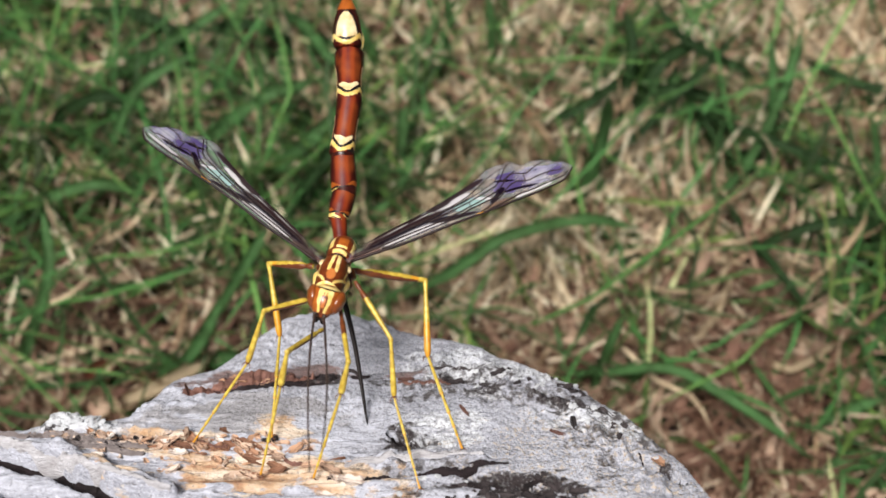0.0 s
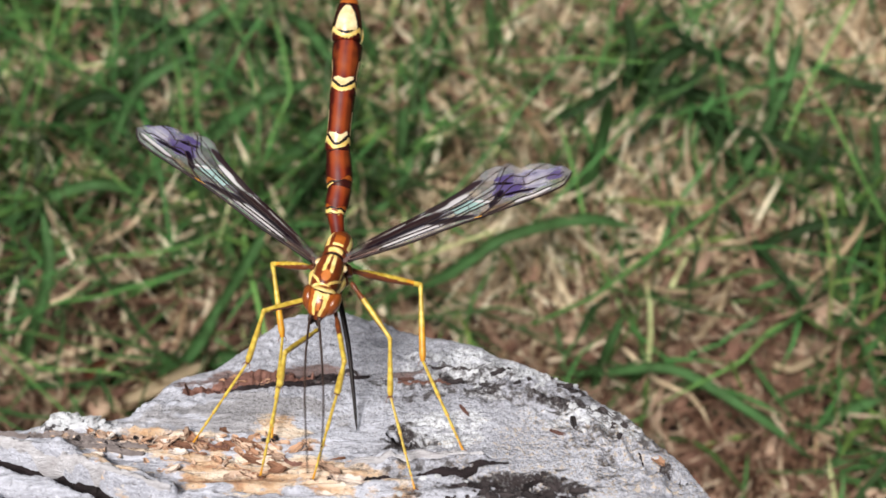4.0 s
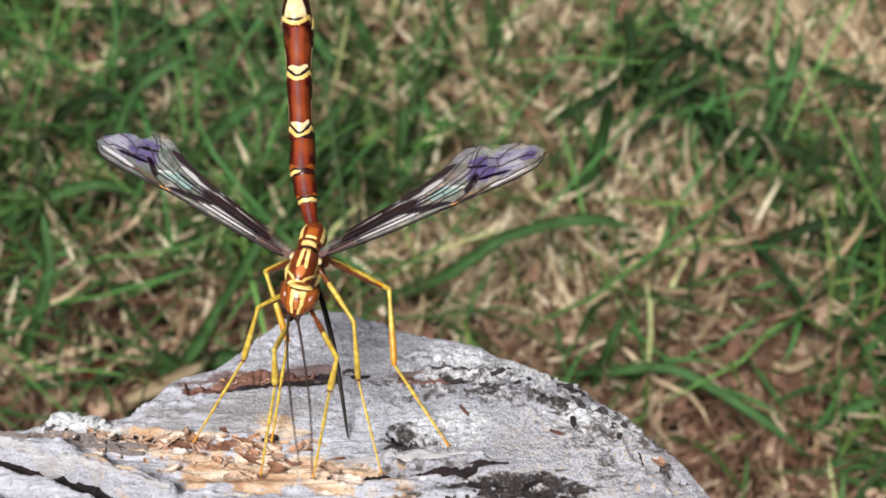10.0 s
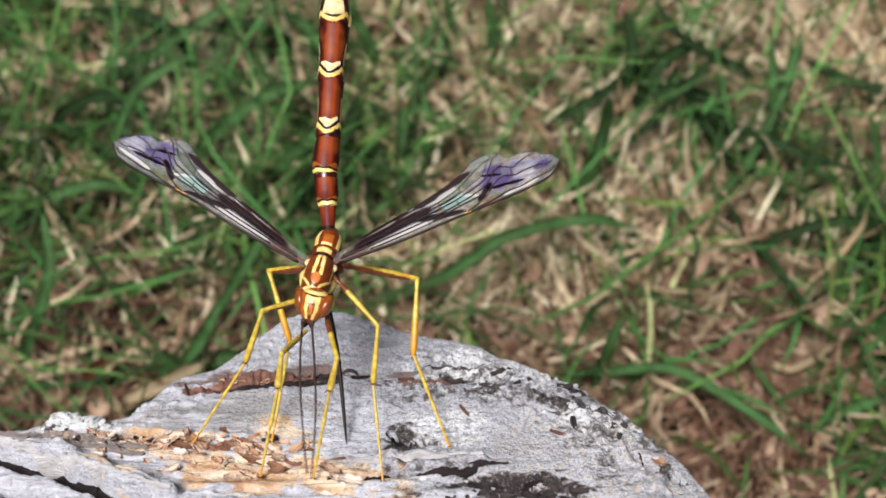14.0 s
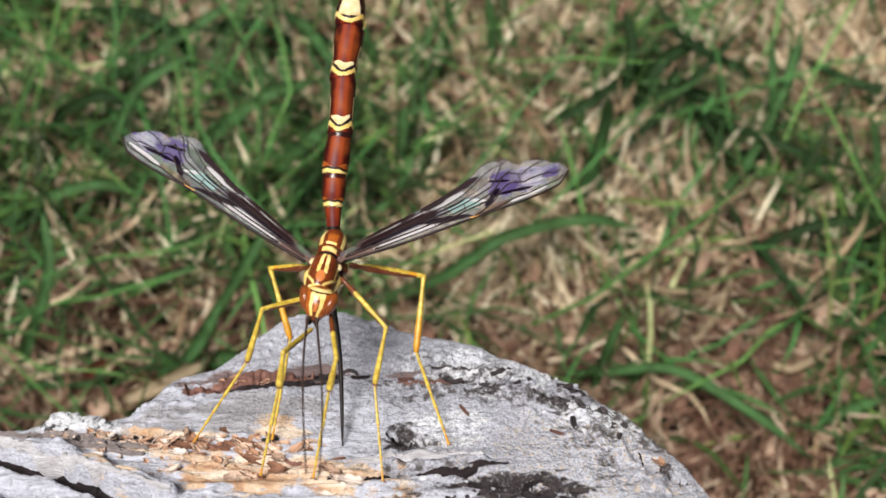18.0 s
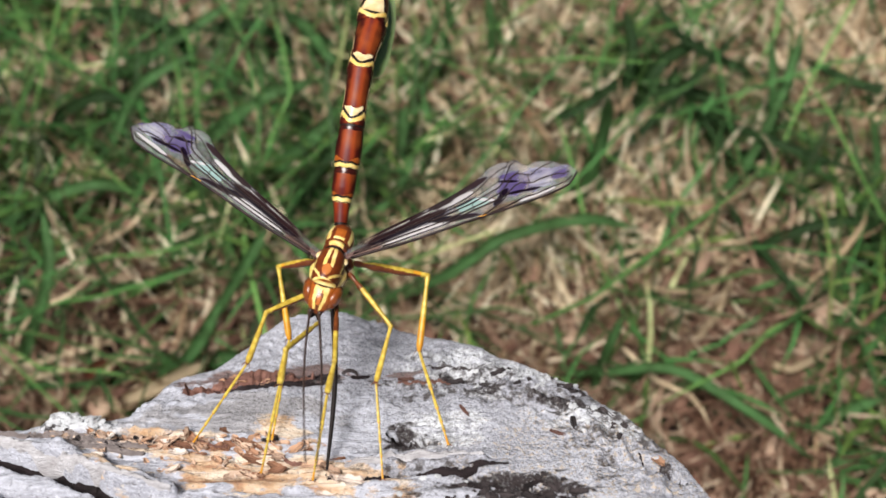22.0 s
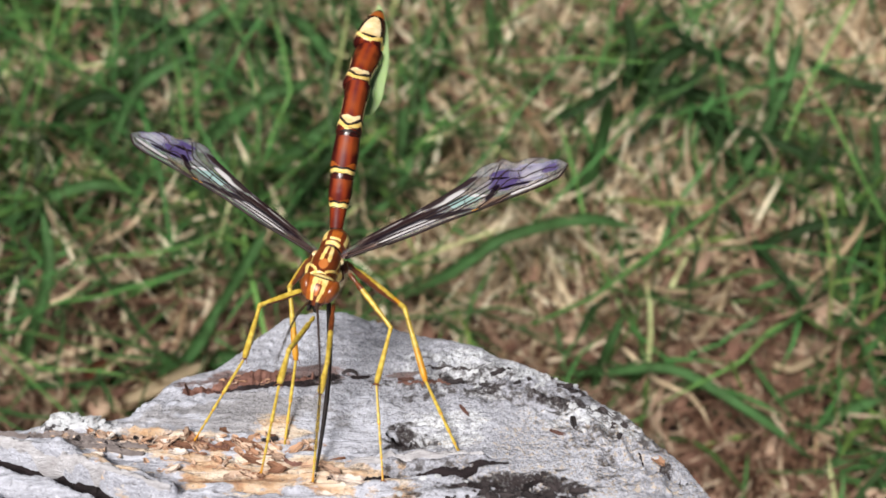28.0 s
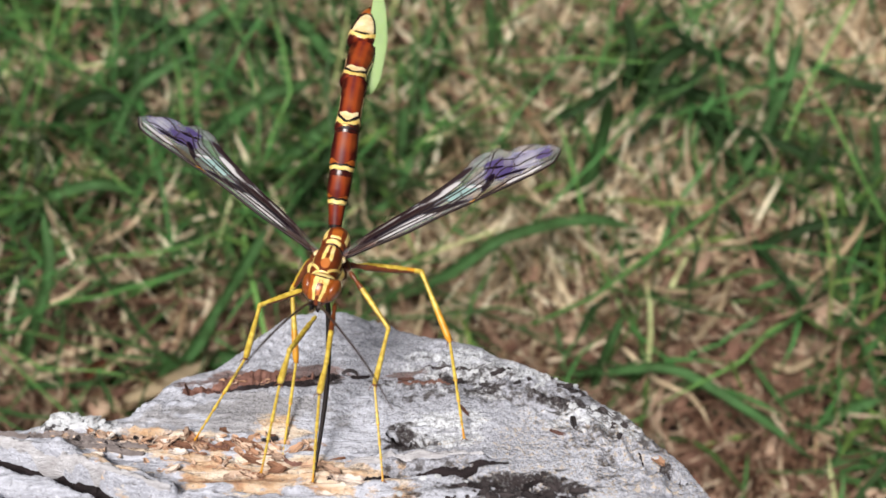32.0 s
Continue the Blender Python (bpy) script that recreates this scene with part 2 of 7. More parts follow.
def make_wood():
    n = Nodes("weathered_grey_wood")
    grain = n.noise(420, 6, n.stretched(0.22, 1.6, 1.0), 0.7, 0.3)
    fibre = n.noise(2300, 4, n.stretched(0.16, 1.3, 1.0), 0.65)
    blotch = n.noise(75, 4, None, 0.6)
    speck = n.noise(1900, 3, None, 0.7)
    pore = n.noise(800, 4, None, 0.7)
    fray = n.noise(230, 5, n.stretched(0.6, 1.4, 1.0), 0.65)
    c = n.mix(n.ramp(blotch, (0.35, 0.0), (0.65, 1.0)), (0.315, 0.323, 0.372), (0.46, 0.473, 0.54))
    even = n.spot(16, 100, 30, 30, fray, 0.6)
    # worn smooth on the far shoulder
    calm = n.most(even, n.spot(-13, 115, 32, 15, fray, 0.5, 0.12))
    streak = n.math("MULTIPLY", n.ramp(grain, (0.36, 0.65), (0.54, 0.0)), n.math("SUBTRACT", 1.0, n.math("MULTIPLY", calm, 0.75)))
    c = n.mix(n.math("MULTIPLY", streak, 0.42), c, (0.20, 0.195, 0.21))
    c = n.mix(n.ramp(pore, (0.33, 0.5), (0.44, 0.0)), c, (0.15, 0.145, 0.15))
    c = n.mix(n.math("MULTIPLY", n.ramp(fibre, (0.48, 0.0), (0.64, 1.0)), n.math("MULTIPLY_ADD", calm, -0.36, 0.55)), c, (0.60, 0.62, 0.71))
    c = n.mix(n.math("MULTIPLY", n.ramp(n.noise(3400, 2, None, 0.7), (0.56, 0.0), (0.66, 1.0)), 0.5), c, (0.68, 0.69, 0.74))
    # dull, dirty stretch behind the flaked wood
    c = n.mix(n.math("MULTIPLY", n.spot(-28, 103.5, 13, 4.5, fray, 1.2, 0.15), 0.6), c, n.mix(fibre, (0.13, 0.115, 0.11), (0.36, 0.345, 0.34)))
    # decayed orange wood where the surface has flaked off
    rot = n.ramp(n.noise(330, 5, n.stretched(0.35, 1.4, 1.0), 0.7), (0.30, (0.27, 0.105, 0.04)), (0.44, (0.50, 0.32, 0.18)), (0.64, (0.72, 0.63, 0.52)))
    bare = n.math("MAXIMUM", n.spot(-26, 94.6, 13, 4.2, fray, 1.1), n.spot(-13, 92.0, 9, 2.6, fray, 1.1))
    bare = n.math("MAXIMUM", bare, n.spot(-37, 98.5, 9, 2.4, fray, 0.9))
    bare = n.math("MAXIMUM", bare, n.spot(-20.5, 101, 3.2, 2.0, fray, 0.9))
    c = n.mix(n.math("MULTIPLY", bare, 0.92), c, rot)
    # pale crust of lichen
    crust = n.math("MAXIMUM", n.spot(8, 113, 13, 4.5, fray, 1.2), n.spot(0.5, 100.8, 6.5, 3.8, fray, 1.0))
    crust = n.math("MAXIMUM", crust, n.spot(20, 104, 7, 4.0, fray, 1.2))
    crust = n.math("MAXIMUM", crust, n.spot(-46.5, 101.0, 5, 1.7, fray, 0.5))
    crust = n.math("MULTIPLY", crust, n.ramp(pore, (0.40, 0.0), (0.52, 1.0)))
    c = n.mix(n.math("MULTIPLY", crust, 0.85), c, (0.64, 0.66, 0.70))
    c = n.mix(n.math("MULTIPLY", n.spot(-47.5, 101.4, 5.0, 1.6, fray, 0.3), 0.9), c, n.mix(fibre, (0.42, 0.435, 0.46), (0.62, 0.64, 0.67)))
    # brown weathered bark skin
    skin = n.math("MAXIMUM", n.spot(-27, 111, 9, 2.0, fray, 1.1), n.spot(-18, 112.2, 9, 1.6, fray, 1.1))
    skin = n.math("MAXIMUM", skin, n.spot(-5, 111.5, 3, 0.9, fray, 1.2))
    c = n.mix(n.math("MULTIPLY", skin, 0.85), c, n.mix(grain, (0.045, 0.022, 0.019), (0.24, 0.135, 0.11)))
    # tan specks on the outer slope
    tan = n.math("MULTIPLY", n.spot(18, 94, 17, 12, fray, 0.8), n.ramp(speck, (0.54, 0.0), (0.60, 1.0)))
    c = n.mix(n.math("MULTIPLY", tan, 0.75), c, (0.52, 0.42, 0.30))
    # dark moulds, and the shade of pits and a crack put into the colour
    dark_marks = n.math("MAXIMUM", n.spot(-4.6, 99.8, 3.4, 2.4, fray, 1.2), n.spot(9, 90.5, 10, 3.0, fray, 1.3))
    dark_marks = n.math("MAXIMUM", dark_marks, n.spot(1, 94.0, 11, 1.1, fray, 1.0))
    dark_marks = n.math("MAXIMUM", dark_marks, n.spot(8, 110, 14, 3.6, fray, 1.5))
    dark_marks = n.math("MAXIMUM", dark_marks, n.spot(22, 102, 7, 5.0, fray, 1.6))
    dark_marks = n.math("MAXIMUM", dark_marks, n.spot(15, 107.5, 13, 2.4, fray, 1.6))
    dark_marks = n.math("MAXIMUM", dark_marks, n.spot(-45, 98.2, 13, 1.1, fray, 1.2))
    dark_marks = n.math("MULTIPLY", dark_marks, n.ramp(pore, (0.42, 1.0), (0.56, 0.1)))
    c = n.mix(n.math("MULTIPLY", dark_marks, 0.92), c, (0.045, 0.036, 0.034))
    # black crust; shade of a ledge, a pit and a rim gap as colour
    black = n.math("MAXIMUM", n.spot(9.0, 90.6, 8.0, 2.3, fray, 1.3), n.spot(-5.5, 99.8, 2.5, 2.4, fray, 1.2))
    black = n.math("MAXIMUM", black, n.spot(-18.5, 110.7, 5.0, 1.2, fray, 1.1))
    black = n.math("MAXIMUM", black, n.spot(17.5, 105.8, 5.0, 1.7, fray, 1.6))
    black = n.math("MAXIMUM", black, n.spot(6.0, 109.6, 4.0, 1.2, fray, 1.6))
    black = n.math("MAXIMUM", black, n.spot(27.5, 94.5, 1.8, 1.4, fray, 1.2))
    black = n.math("MAXIMUM", black, n.spot(-46.0, 98.6, 9.0, 1.3, fray, 1.5))
    black = n.math("MULTIPLY", black, n.ramp(pore, (0.55, 1.0), (0.63, 0.0)))
    c = n.mix(n.math("MULTIPLY", black, 0.95), c, (0.026, 0.019, 0.020))
    c = n.mix(n.ramp(speck, (0.33, 0.6), (0.42, 0.0)), c, (0.10, 0.093, 0.095))
    c = n.mix(n.math("MULTIPLY", n.ramp(n.noise(2700, 2, None, 0.7), (0.40, 0.55), (0.48, 0.0)), calm), c, (0.15, 0.145, 0.145))
    along = n.math("MULTIPLY", n.math("ADD", n.math("MULTIPLY", grain, 0.8), n.math("MULTIPLY", fibre, 0.4)), n.math("MULTIPLY_ADD", calm, -0.88, 1.0))
    h = n.math("ADD", along, n.math("MULTIPLY", speck, n.math("MULTIPLY_ADD", calm, 0.5, 0.5)))
    n.bump(h, 1.0, 0.00045)
    return n.done(c, 0.85, Specular_IOR_Level=0.25)


WOOD = make_wood()


def simple(name, dark, light, scale, rough=0.8, relief=0.0003, by="thing", spread=0.5, stretch=(1, 1, 1)):
    n = Nodes(name)
    v = n.stretched(*stretch)
    a = n.noise(scale, 5, v, 0.65)
    b = n.noise(scale * 6, 3, v)
    own = n.thing() if by == "thing" else n.island()
    f = n.math("ADD", n.math("MULTIPLY", own, spread), n.math("MULTIPLY", n.ramp(a, (0.3, 0.0), (0.7, 1.0)), 1 - spread))
    c = n.mix(f, dark, light)
    c = n.mix(n.math("MULTIPLY", b, 0.35), c, tuple(x * 0.45 for x in dark))
    n.bump(n.math("ADD", a, b), 0.5, relief)
    return n.done(c, rough, Specular_IOR_Level=0.35)


def bark_mat(name, *stops):
    n = Nodes(name)
    v = n.stretched(0.3, 1.5, 1)
    a, b = n.noise(300, 5, v, 0.65), n.noise(1900, 3, v)
    c = n.ramp(n.math("ADD", n.math("MULTIPLY", n.thing(), 0.8), n.math("MULTIPLY", a, 0.25)), *stops)
    c = n.mix(n.ramp(b, (0.35, 0.6), (0.55, 0.0)), c, (0.09, 0.05, 0.035))
    n.bump(n.math("ADD", a, b), 0.7, 0.0006)
    return n.done(c, 0.88, Specular_IOR_Level=0.25)


BARK = bark_mat("brown_bark", (0.05, (0.09, 0.04, 0.025)), (0.35, (0.28, 0.14, 0.085)), (0.6, (0.50, 0.30, 0.19)), (0.95, (0.64, 0.47, 0.36)))
BARK_PALE = bark_mat("grey_pink_bark", (0.05, (0.30, 0.19, 0.13)), (0.4, (0.52, 0.38, 0.29)), (0.7, (0.62, 0.52, 0.45)), (0.95, (0.72, 0.66, 0.61)))
BARK_DARK = simple("dark_red_brown_bark", (0.045, 0.020, 0.016), (0.26, 0.13, 0.10), 420, 0.85, 0.0006, "thing", 0.15, (0.4, 1.4, 1))
# bark in the cracks, blackened to carry the shade of cracks and undercuts
CRACK = simple("black_bark_with_crack_shade", (0.004, 0.003, 0.003), (0.034, 0.022, 0.025), 900, 0.95, 0.0008, "thing", 0.1, (0.4, 1.4, 1))
BARK_RED = simple("red_brown_bark", (0.06, 0.024, 0.019), (0.33, 0.165, 0.125), 500, 0.8, 0.0006, "thing", 0.15, (0.4, 1.4, 1))
BARK_GREY = simple("grey_fibrous_bark", (0.075, 0.062, 0.062), (0.38, 0.33, 0.32), 700, 0.9, 0.0008, "thing", 0.45, (0.3, 1.6, 1))
PALE_LIP = simple("pale_split_wood", (0.28, 0.262, 0.27), (0.66, 0.655, 0.69), 700, 0.9, 0.0011, "thing", 0.1, (0.3, 1.5, 1))
LICHEN = simple("pale_lichen", (0.40, 0.41, 0.43), (0.64, 0.66, 0.69), 500, 0.9, 0.0004)
MOULD = simple("blackish_bark_crumb", (0.010, 0.008, 0.009), (0.085, 0.068, 0.070), 700, 0.95, 0.0006)


def leaf_mat(name, stops, rough=0.45, scale=120, through_it=0.24, patch=0.0):
    """Thin leaf: colour picked per blade along a ramp, streaks along it, some light through it."""
    n = Nodes(name)
    own = n.island()
    c = n.ramp(own, *stops)
    c = n.mix(n.math("MULTIPLY", n.noise(scale, 4), 0.6), c, n.mix(0.5, c, (0.03, 0.04, 0.015)))
    c = n.mix(n.math("MULTIPLY", n.noise(scale * 9, 2), 0.12), c, (0.30, 0.29, 0.16))
    if patch:
        # darker patches, set by a broad noise
        c = n.mix(n.math("MULTIPLY", n.ramp(n.noise(105, 3, None, 0.6), (0.42, 1.0), (0.56, 0.0)), patch), c, n.mix(1.0, c, (0.34, 0.27, 0.22), "MULTIPLY"))
    n.bump(n.noise(1500, 2), 0.2, 0.0002)
    n.done(c, rough, Specular_IOR_Level=0.12)
    t = n.tree.nodes.new("ShaderNodeBsdfTranslucent")
    n.put(t.inputs["Color"], c)
    m = n.tree.nodes.new("ShaderNodeMixShader")
    m.inputs[0].default_value = through_it
    n.tree.links.new(n.bsdf.outputs[0], m.inputs[1])
    n.tree.links.new(t.outputs[0], m.inputs[2])
    n.tree.links.new(m.outputs[0], n.out.inputs["Surface"])
    return n.mat


GRASS = leaf_mat("green_grass", ((0.0, (0.013, 0.036, 0.008)), (0.42, (0.034, 0.086, 0.016)), (0.74, (0.105, 0.215, 0.042)), (0.88, (0.25, 0.39, 0.10)), (1.0, (0.72, 0.76, 0.40))), 0.55, 120, 0.18, 0.6)
GRASS_BLUE = leaf_mat("deep_green_grass", ((0.0, (0.009, 0.034, 0.010)), (0.5, (0.022, 0.085, 0.021)), (1.0, (0.065, 0.23, 0.060))), 0.55)
STRAW = leaf_mat("dry_straw", ((0.0, (0.08, 0.040, 0.026)), (0.30, (0.38, 0.26, 0.165)), (0.58, (0.76, 0.61, 0.41)), (1.0, (0.96, 0.89, 0.68))), 0.7, 200, 0.14, 0.75)
CURL = leaf_mat("pale_dead_blade", ((0.0, (0.26, 0.15, 0.09)), (0.3, (0.52, 0.38, 0.24)), (0.7, (0.74, 0.60, 0.42)), (1.0, (0.90, 0.82, 0.62))), 0.7, 200, 0.12, 0.5)
STEM = leaf_mat("fresh_green_stem", ((0.0, (0.030, 0.105, 0.022)), (0.5, (0.065, 0.20, 0.045)), (1.0, (0.20, 0.42, 0.11))), 0.55, 160, 0.25)
STRAW_BROWN = leaf_mat("brown_dry_stems", ((0.0, (0.060, 0.024, 0.020)), (0.4, (0.20, 0.100, 0.074)), (0.75, (0.42, 0.265, 0.195)), (1.0, (0.82, 0.69, 0.52))), 0.75, 200, 0.2, 0.8)
LITTER = leaf_mat("brown_leaf_litter", ((0.0, (0.085, 0.036, 0.032)), (0.5, (0.22, 0.105, 0.082)), (0.8, (0.35, 0.20, 0.15)), (1.0, (0.50, 0.35, 0.26))), 0.75, 200, 0.1)


LEAF_RED = leaf_mat("reddish_dry_leaf", ((0.0, (0.20, 0.055, 0.035)), (1.0, (0.34, 0.11, 0.07))), 0.6, 160, 0.2)
LEAF_TAN = leaf_mat("tan_dry_leaf", ((0.0, (0.42, 0.24, 0.12)), (1.0, (0.56, 0.36, 0.20))), 0.6, 160, 0.2)
# the long blade's green darkened: shade is put into the colour
SHADED_BLADE = leaf_mat("shaded_grass_blade", ((0.0, (0.008, 0.040, 0.012)), (1.0, (0.022, 0.085, 0.024))), 0.55, 120, 0.15)
DRY_BLADE = leaf_mat("pale_dry_blade", ((0.0, (0.50, 0.38, 0.25)), (1.0, (0.74, 0.62, 0.44))), 0.7, 160, 0.2)
LONG_GREEN = leaf_mat("long_grass_blade", ((0.0, (0.08, 0.24, 0.07)), (0.5, (0.15, 0.35, 0.13)), (1.0, (0.28, 0.50, 0.22))), 0.5, 160, 0.35, 0.45)


def make_soil():
    n = Nodes("thatch_and_soil")
    a = n.noise(40, 6, None, 0.7)
    b = n.noise(260, 5, n.stretched(1, 0.5, 1), 0.7)
    c = n.ramp(b, (0.3, (0.007, 0.005, 0.005)), (0.50, (0.034, 0.020, 0.018)), (0.74, (0.18, 0.115, 0.092)))
    c = n.mix(n.ramp(a, (0.50, 0.0), (0.64, 0.6)), c, (0.040, 0.060, 0.024))
    n.bump(n.math("ADD", a, b), 1.0, 0.004)
    return n.done(c, 0.95, Specular_IOR_Level=0.2)


SOIL = make_soil()


# ---- building helpers ----
def finish(name, bm, material, parent=None, label="", smooth=True):
    me = bpy.data.meshes.new(name)
    bm.to_mesh(me)
    bm.free()
    for m in material if isinstance(material, (list, tuple)) else (material,):
        me.materials.append(m)
    if smooth:
        for f in me.polygons:
            f.use_smooth = True
    ob = new(name, me)
    ob.parent = parent
    if label:
        ob["label"] = label
    return ob


def part(name, bm, material, parent, label=""):
    return finish(name, bm, material, parent, label)


def raw(name, verts, faces, material, smooth=True):
    me = bpy.data.meshes.new(name)
    me.from_pydata(verts, [], faces)
    for m in material if isinstance(material, (list, tuple)) else (material,):
        me.materials.append(m)
    if smooth:
        me.polygons.foreach_set("use_smooth", [True] * len(me.polygons))
    return new(name, me)


def lathe(stations, sides=20, paint=None, rows=None):
    """A closed body along +y from (y, x, z, half width, half height) stations, in metres, smoothed between them.
    paint(angle, y) gives a material slot; angle 0 is +z, 90 degrees +x."""
    st = np.array(stations, float)
    rows = rows or max(8, 3 * len(st))
    ys = np.linspace(st[0, 0], st[-1, 0], rows)
    cols = [smooth_line(ys, st[:, 0], st[:, k]) for k in range(1, 5)]
    bm = bmesh.new()
    rings = []
    for i, y in enumerate(ys):
        x, z, a, b = (c[i] for c in cols)
        a, b = max(a, 1e-6), max(b, 1e-6)
        rings.append([bm.verts.new((x + a * math.sin(2 * math.pi * j / sides), y, z + b * math.cos(2 * math.pi * j / sides))) for j in range(sides)])
    for i in range(rows - 1):
        for j in range(sides):
            k = (j + 1) % sides
            f = bm.faces.new((rings[i][j], rings[i][k], rings[i + 1][k], rings[i + 1][j]))
            if paint:
                f.material_index = paint(2 * math.pi * (j + 0.5) / sides, (ys[i] + ys[i + 1]) / 2)
    bm.faces.new(rings[0][::-1])
    bm.faces.new(rings[-1])
    bmesh.ops.recalc_face_normals(bm, faces=bm.faces)
    return bm


def smooth_line(x, xs, vs):
    """Cubic through the knots (xs, vs), with slopes that do not overshoot."""
    xs, vs = np.asarray(xs, float), np.asarray(vs, float)
    s = np.diff(vs) / np.diff(xs)
    m = np.concatenate(([s[0]], np.where(s[:-1] * s[1:] > 0, 2 * s[:-1] * s[1:] / np.where(s[:-1] + s[1:] == 0, 1, s[:-1] + s[1:]), 0), [s[-1]]))
    i = np.clip(np.searchsorted(xs, x) - 1, 0, len(xs) - 2)
    h = xs[i + 1] - xs[i]
    t = np.clip((x - xs[i]) / h, 0, 1)
    return (2 * t**3 - 3 * t**2 + 1) * vs[i] + (t**3 - 2 * t**2 + t) * h * m[i] + (3 * t**2 - 2 * t**3) * vs[i + 1] + (t**3 - t**2) * h * m[i + 1]


def lattice(ix, iy, seed):
    h = (ix * 374761393 + iy * 668265263 + seed * 1274126177) & 0xFFFFFFFF
    h = ((h ^ (h >> 13)) * 1103515245) & 0xFFFFFFFF
    return ((h ^ (h >> 16)) & 0xFFFF) / 65535.0


def grain_noise(x, y, seed=0, octaves=4):
    """Value noise on arrays, -1 to 1."""
    total, amp, norm = 0.0, 1.0, 0.0
    for o in range(octaves):
        xi, yi = np.floor(x).astype(np.int64), np.floor(y).astype(np.int64)
        fx, fy = x - xi, y - yi
        fx, fy = fx * fx * (3 - 2 * fx), fy * fy * (3 - 2 * fy)
        a, b = lattice(xi, yi, seed + o), lattice(xi + 1, yi, seed + o)
        c, d = lattice(xi, yi + 1, seed + o), lattice(xi + 1, yi + 1, seed + o)
        total = total + amp * ((a + (b - a) * fx) * (1 - fy) + (c + (d - c) * fx) * fy)
        norm += amp
        amp *= 0.5
        x, y = x * 2.03 + 17.3, y * 2.03 + 5.7
    return 2 * total / norm - 1


# ---- ground ----
def build_ground():
    n = 160
    a = np.linspace(-1, 1, n)
    spread = np.sign(a) * (0.55 * np.abs(a) + 39.5 * np.abs(a) ** 9)
    X, Y = np.meshgrid(spread, spread + 0.35)
    Z = 0.006 * grain_noise(X * 14, Y * 14, 3, 3) + 0.003 * grain_noise(X * 60, Y * 60, 9, 2)
    Z = np.where(np.abs(X) > 3, 0.0, Z) - 0.006
    verts = np.stack((X, Y, Z), -1).reshape(-1, 3).tolist()
    faces = [(r * n + c, r * n + c + 1, (r + 1) * n + c + 1, (r + 1) * n + c) for r in range(n - 1) for c in range(n - 1)]
    ob = raw("ground", verts, faces, SOIL)
    tagged(ob, "brown soil and dry thatch of a lawn, spreading to the horizon", "ground", kind="structure")


build_ground()


def blades(name, x, y, z, turn, length, width, lean, curl, material, label, category, sections=6):
    """Many ribbons with a folded midrib, joined into one mesh."""
    n = len(x)
    s = np.linspace(0, 1, sections)[None, :]
    ang = lean[:, None] + curl[:, None] * s
    step = length[:, None] / (sections - 1)
    out = np.cumsum(np.sin(ang) * step, 1) - np.sin(ang[:, :1]) * step
    up = np.cumsum(np.cos(ang) * step, 1) - np.cos(ang[:, :1]) * step
    ca, sa = np.cos(turn)[:, None], np.sin(turn)[:, None]
    bend = grain_noise(s * 2 + x[:, None] * 900, y[:, None] * 700 + 0 * s, 5, 2) * 0.12 * length[:, None]
    px, py = x[:, None] + ca * out - sa * bend, y[:, None] + sa * out + ca * bend
    pz = np.maximum(z[:, None] + up, 0.0008 + 0.003 * (np.arange(n)[:, None] % 7) / 7)
    w = width[:, None] * np.clip(np.minimum(0.55 + 1.2 * s, 3.2 * (1 - s) ** 0.8), 0.02, 1) / 2
    fold = 0.35
    V = np.empty((n, sections, 3, 3))
    for k, side in enumerate((-1, 0, 1)):
        V[:, :, k, 0] = px - sa * w * side
        V[:, :, k, 1] = py + ca * w * side
        V[:, :, k, 2] = pz + (fold * w if side else 0)
    base = (np.arange(n) * sections * 3)[:, None, None] + (np.arange(sections - 1) * 3)[None, :, None] + np.arange(2)[None, None, :]
    F = np.stack((base, base + 1, base + 4, base + 3), -1).reshape(-1, 4)
    ob = raw(name, V.reshape(-1, 3).tolist(), F.tolist(), material)
    return tagged(ob, label, category, kind="stuff")


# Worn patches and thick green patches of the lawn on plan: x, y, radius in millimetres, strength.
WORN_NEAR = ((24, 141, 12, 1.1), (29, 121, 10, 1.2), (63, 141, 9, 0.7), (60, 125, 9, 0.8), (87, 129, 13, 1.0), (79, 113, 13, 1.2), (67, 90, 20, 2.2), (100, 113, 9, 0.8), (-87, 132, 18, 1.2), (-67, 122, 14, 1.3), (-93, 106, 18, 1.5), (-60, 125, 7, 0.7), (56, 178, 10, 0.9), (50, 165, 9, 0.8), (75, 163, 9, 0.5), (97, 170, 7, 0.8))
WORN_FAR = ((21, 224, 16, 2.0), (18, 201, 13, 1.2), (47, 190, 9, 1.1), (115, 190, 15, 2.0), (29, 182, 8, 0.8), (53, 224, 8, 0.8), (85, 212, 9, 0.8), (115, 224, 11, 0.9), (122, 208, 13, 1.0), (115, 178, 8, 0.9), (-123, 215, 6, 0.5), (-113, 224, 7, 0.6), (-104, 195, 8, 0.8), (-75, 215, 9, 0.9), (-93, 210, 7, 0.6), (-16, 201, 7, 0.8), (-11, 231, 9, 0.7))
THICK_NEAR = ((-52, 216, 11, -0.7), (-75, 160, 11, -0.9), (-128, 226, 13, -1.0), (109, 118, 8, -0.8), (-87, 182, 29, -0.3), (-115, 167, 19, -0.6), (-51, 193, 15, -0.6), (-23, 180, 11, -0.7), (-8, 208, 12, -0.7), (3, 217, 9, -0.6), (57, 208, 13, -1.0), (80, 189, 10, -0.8))
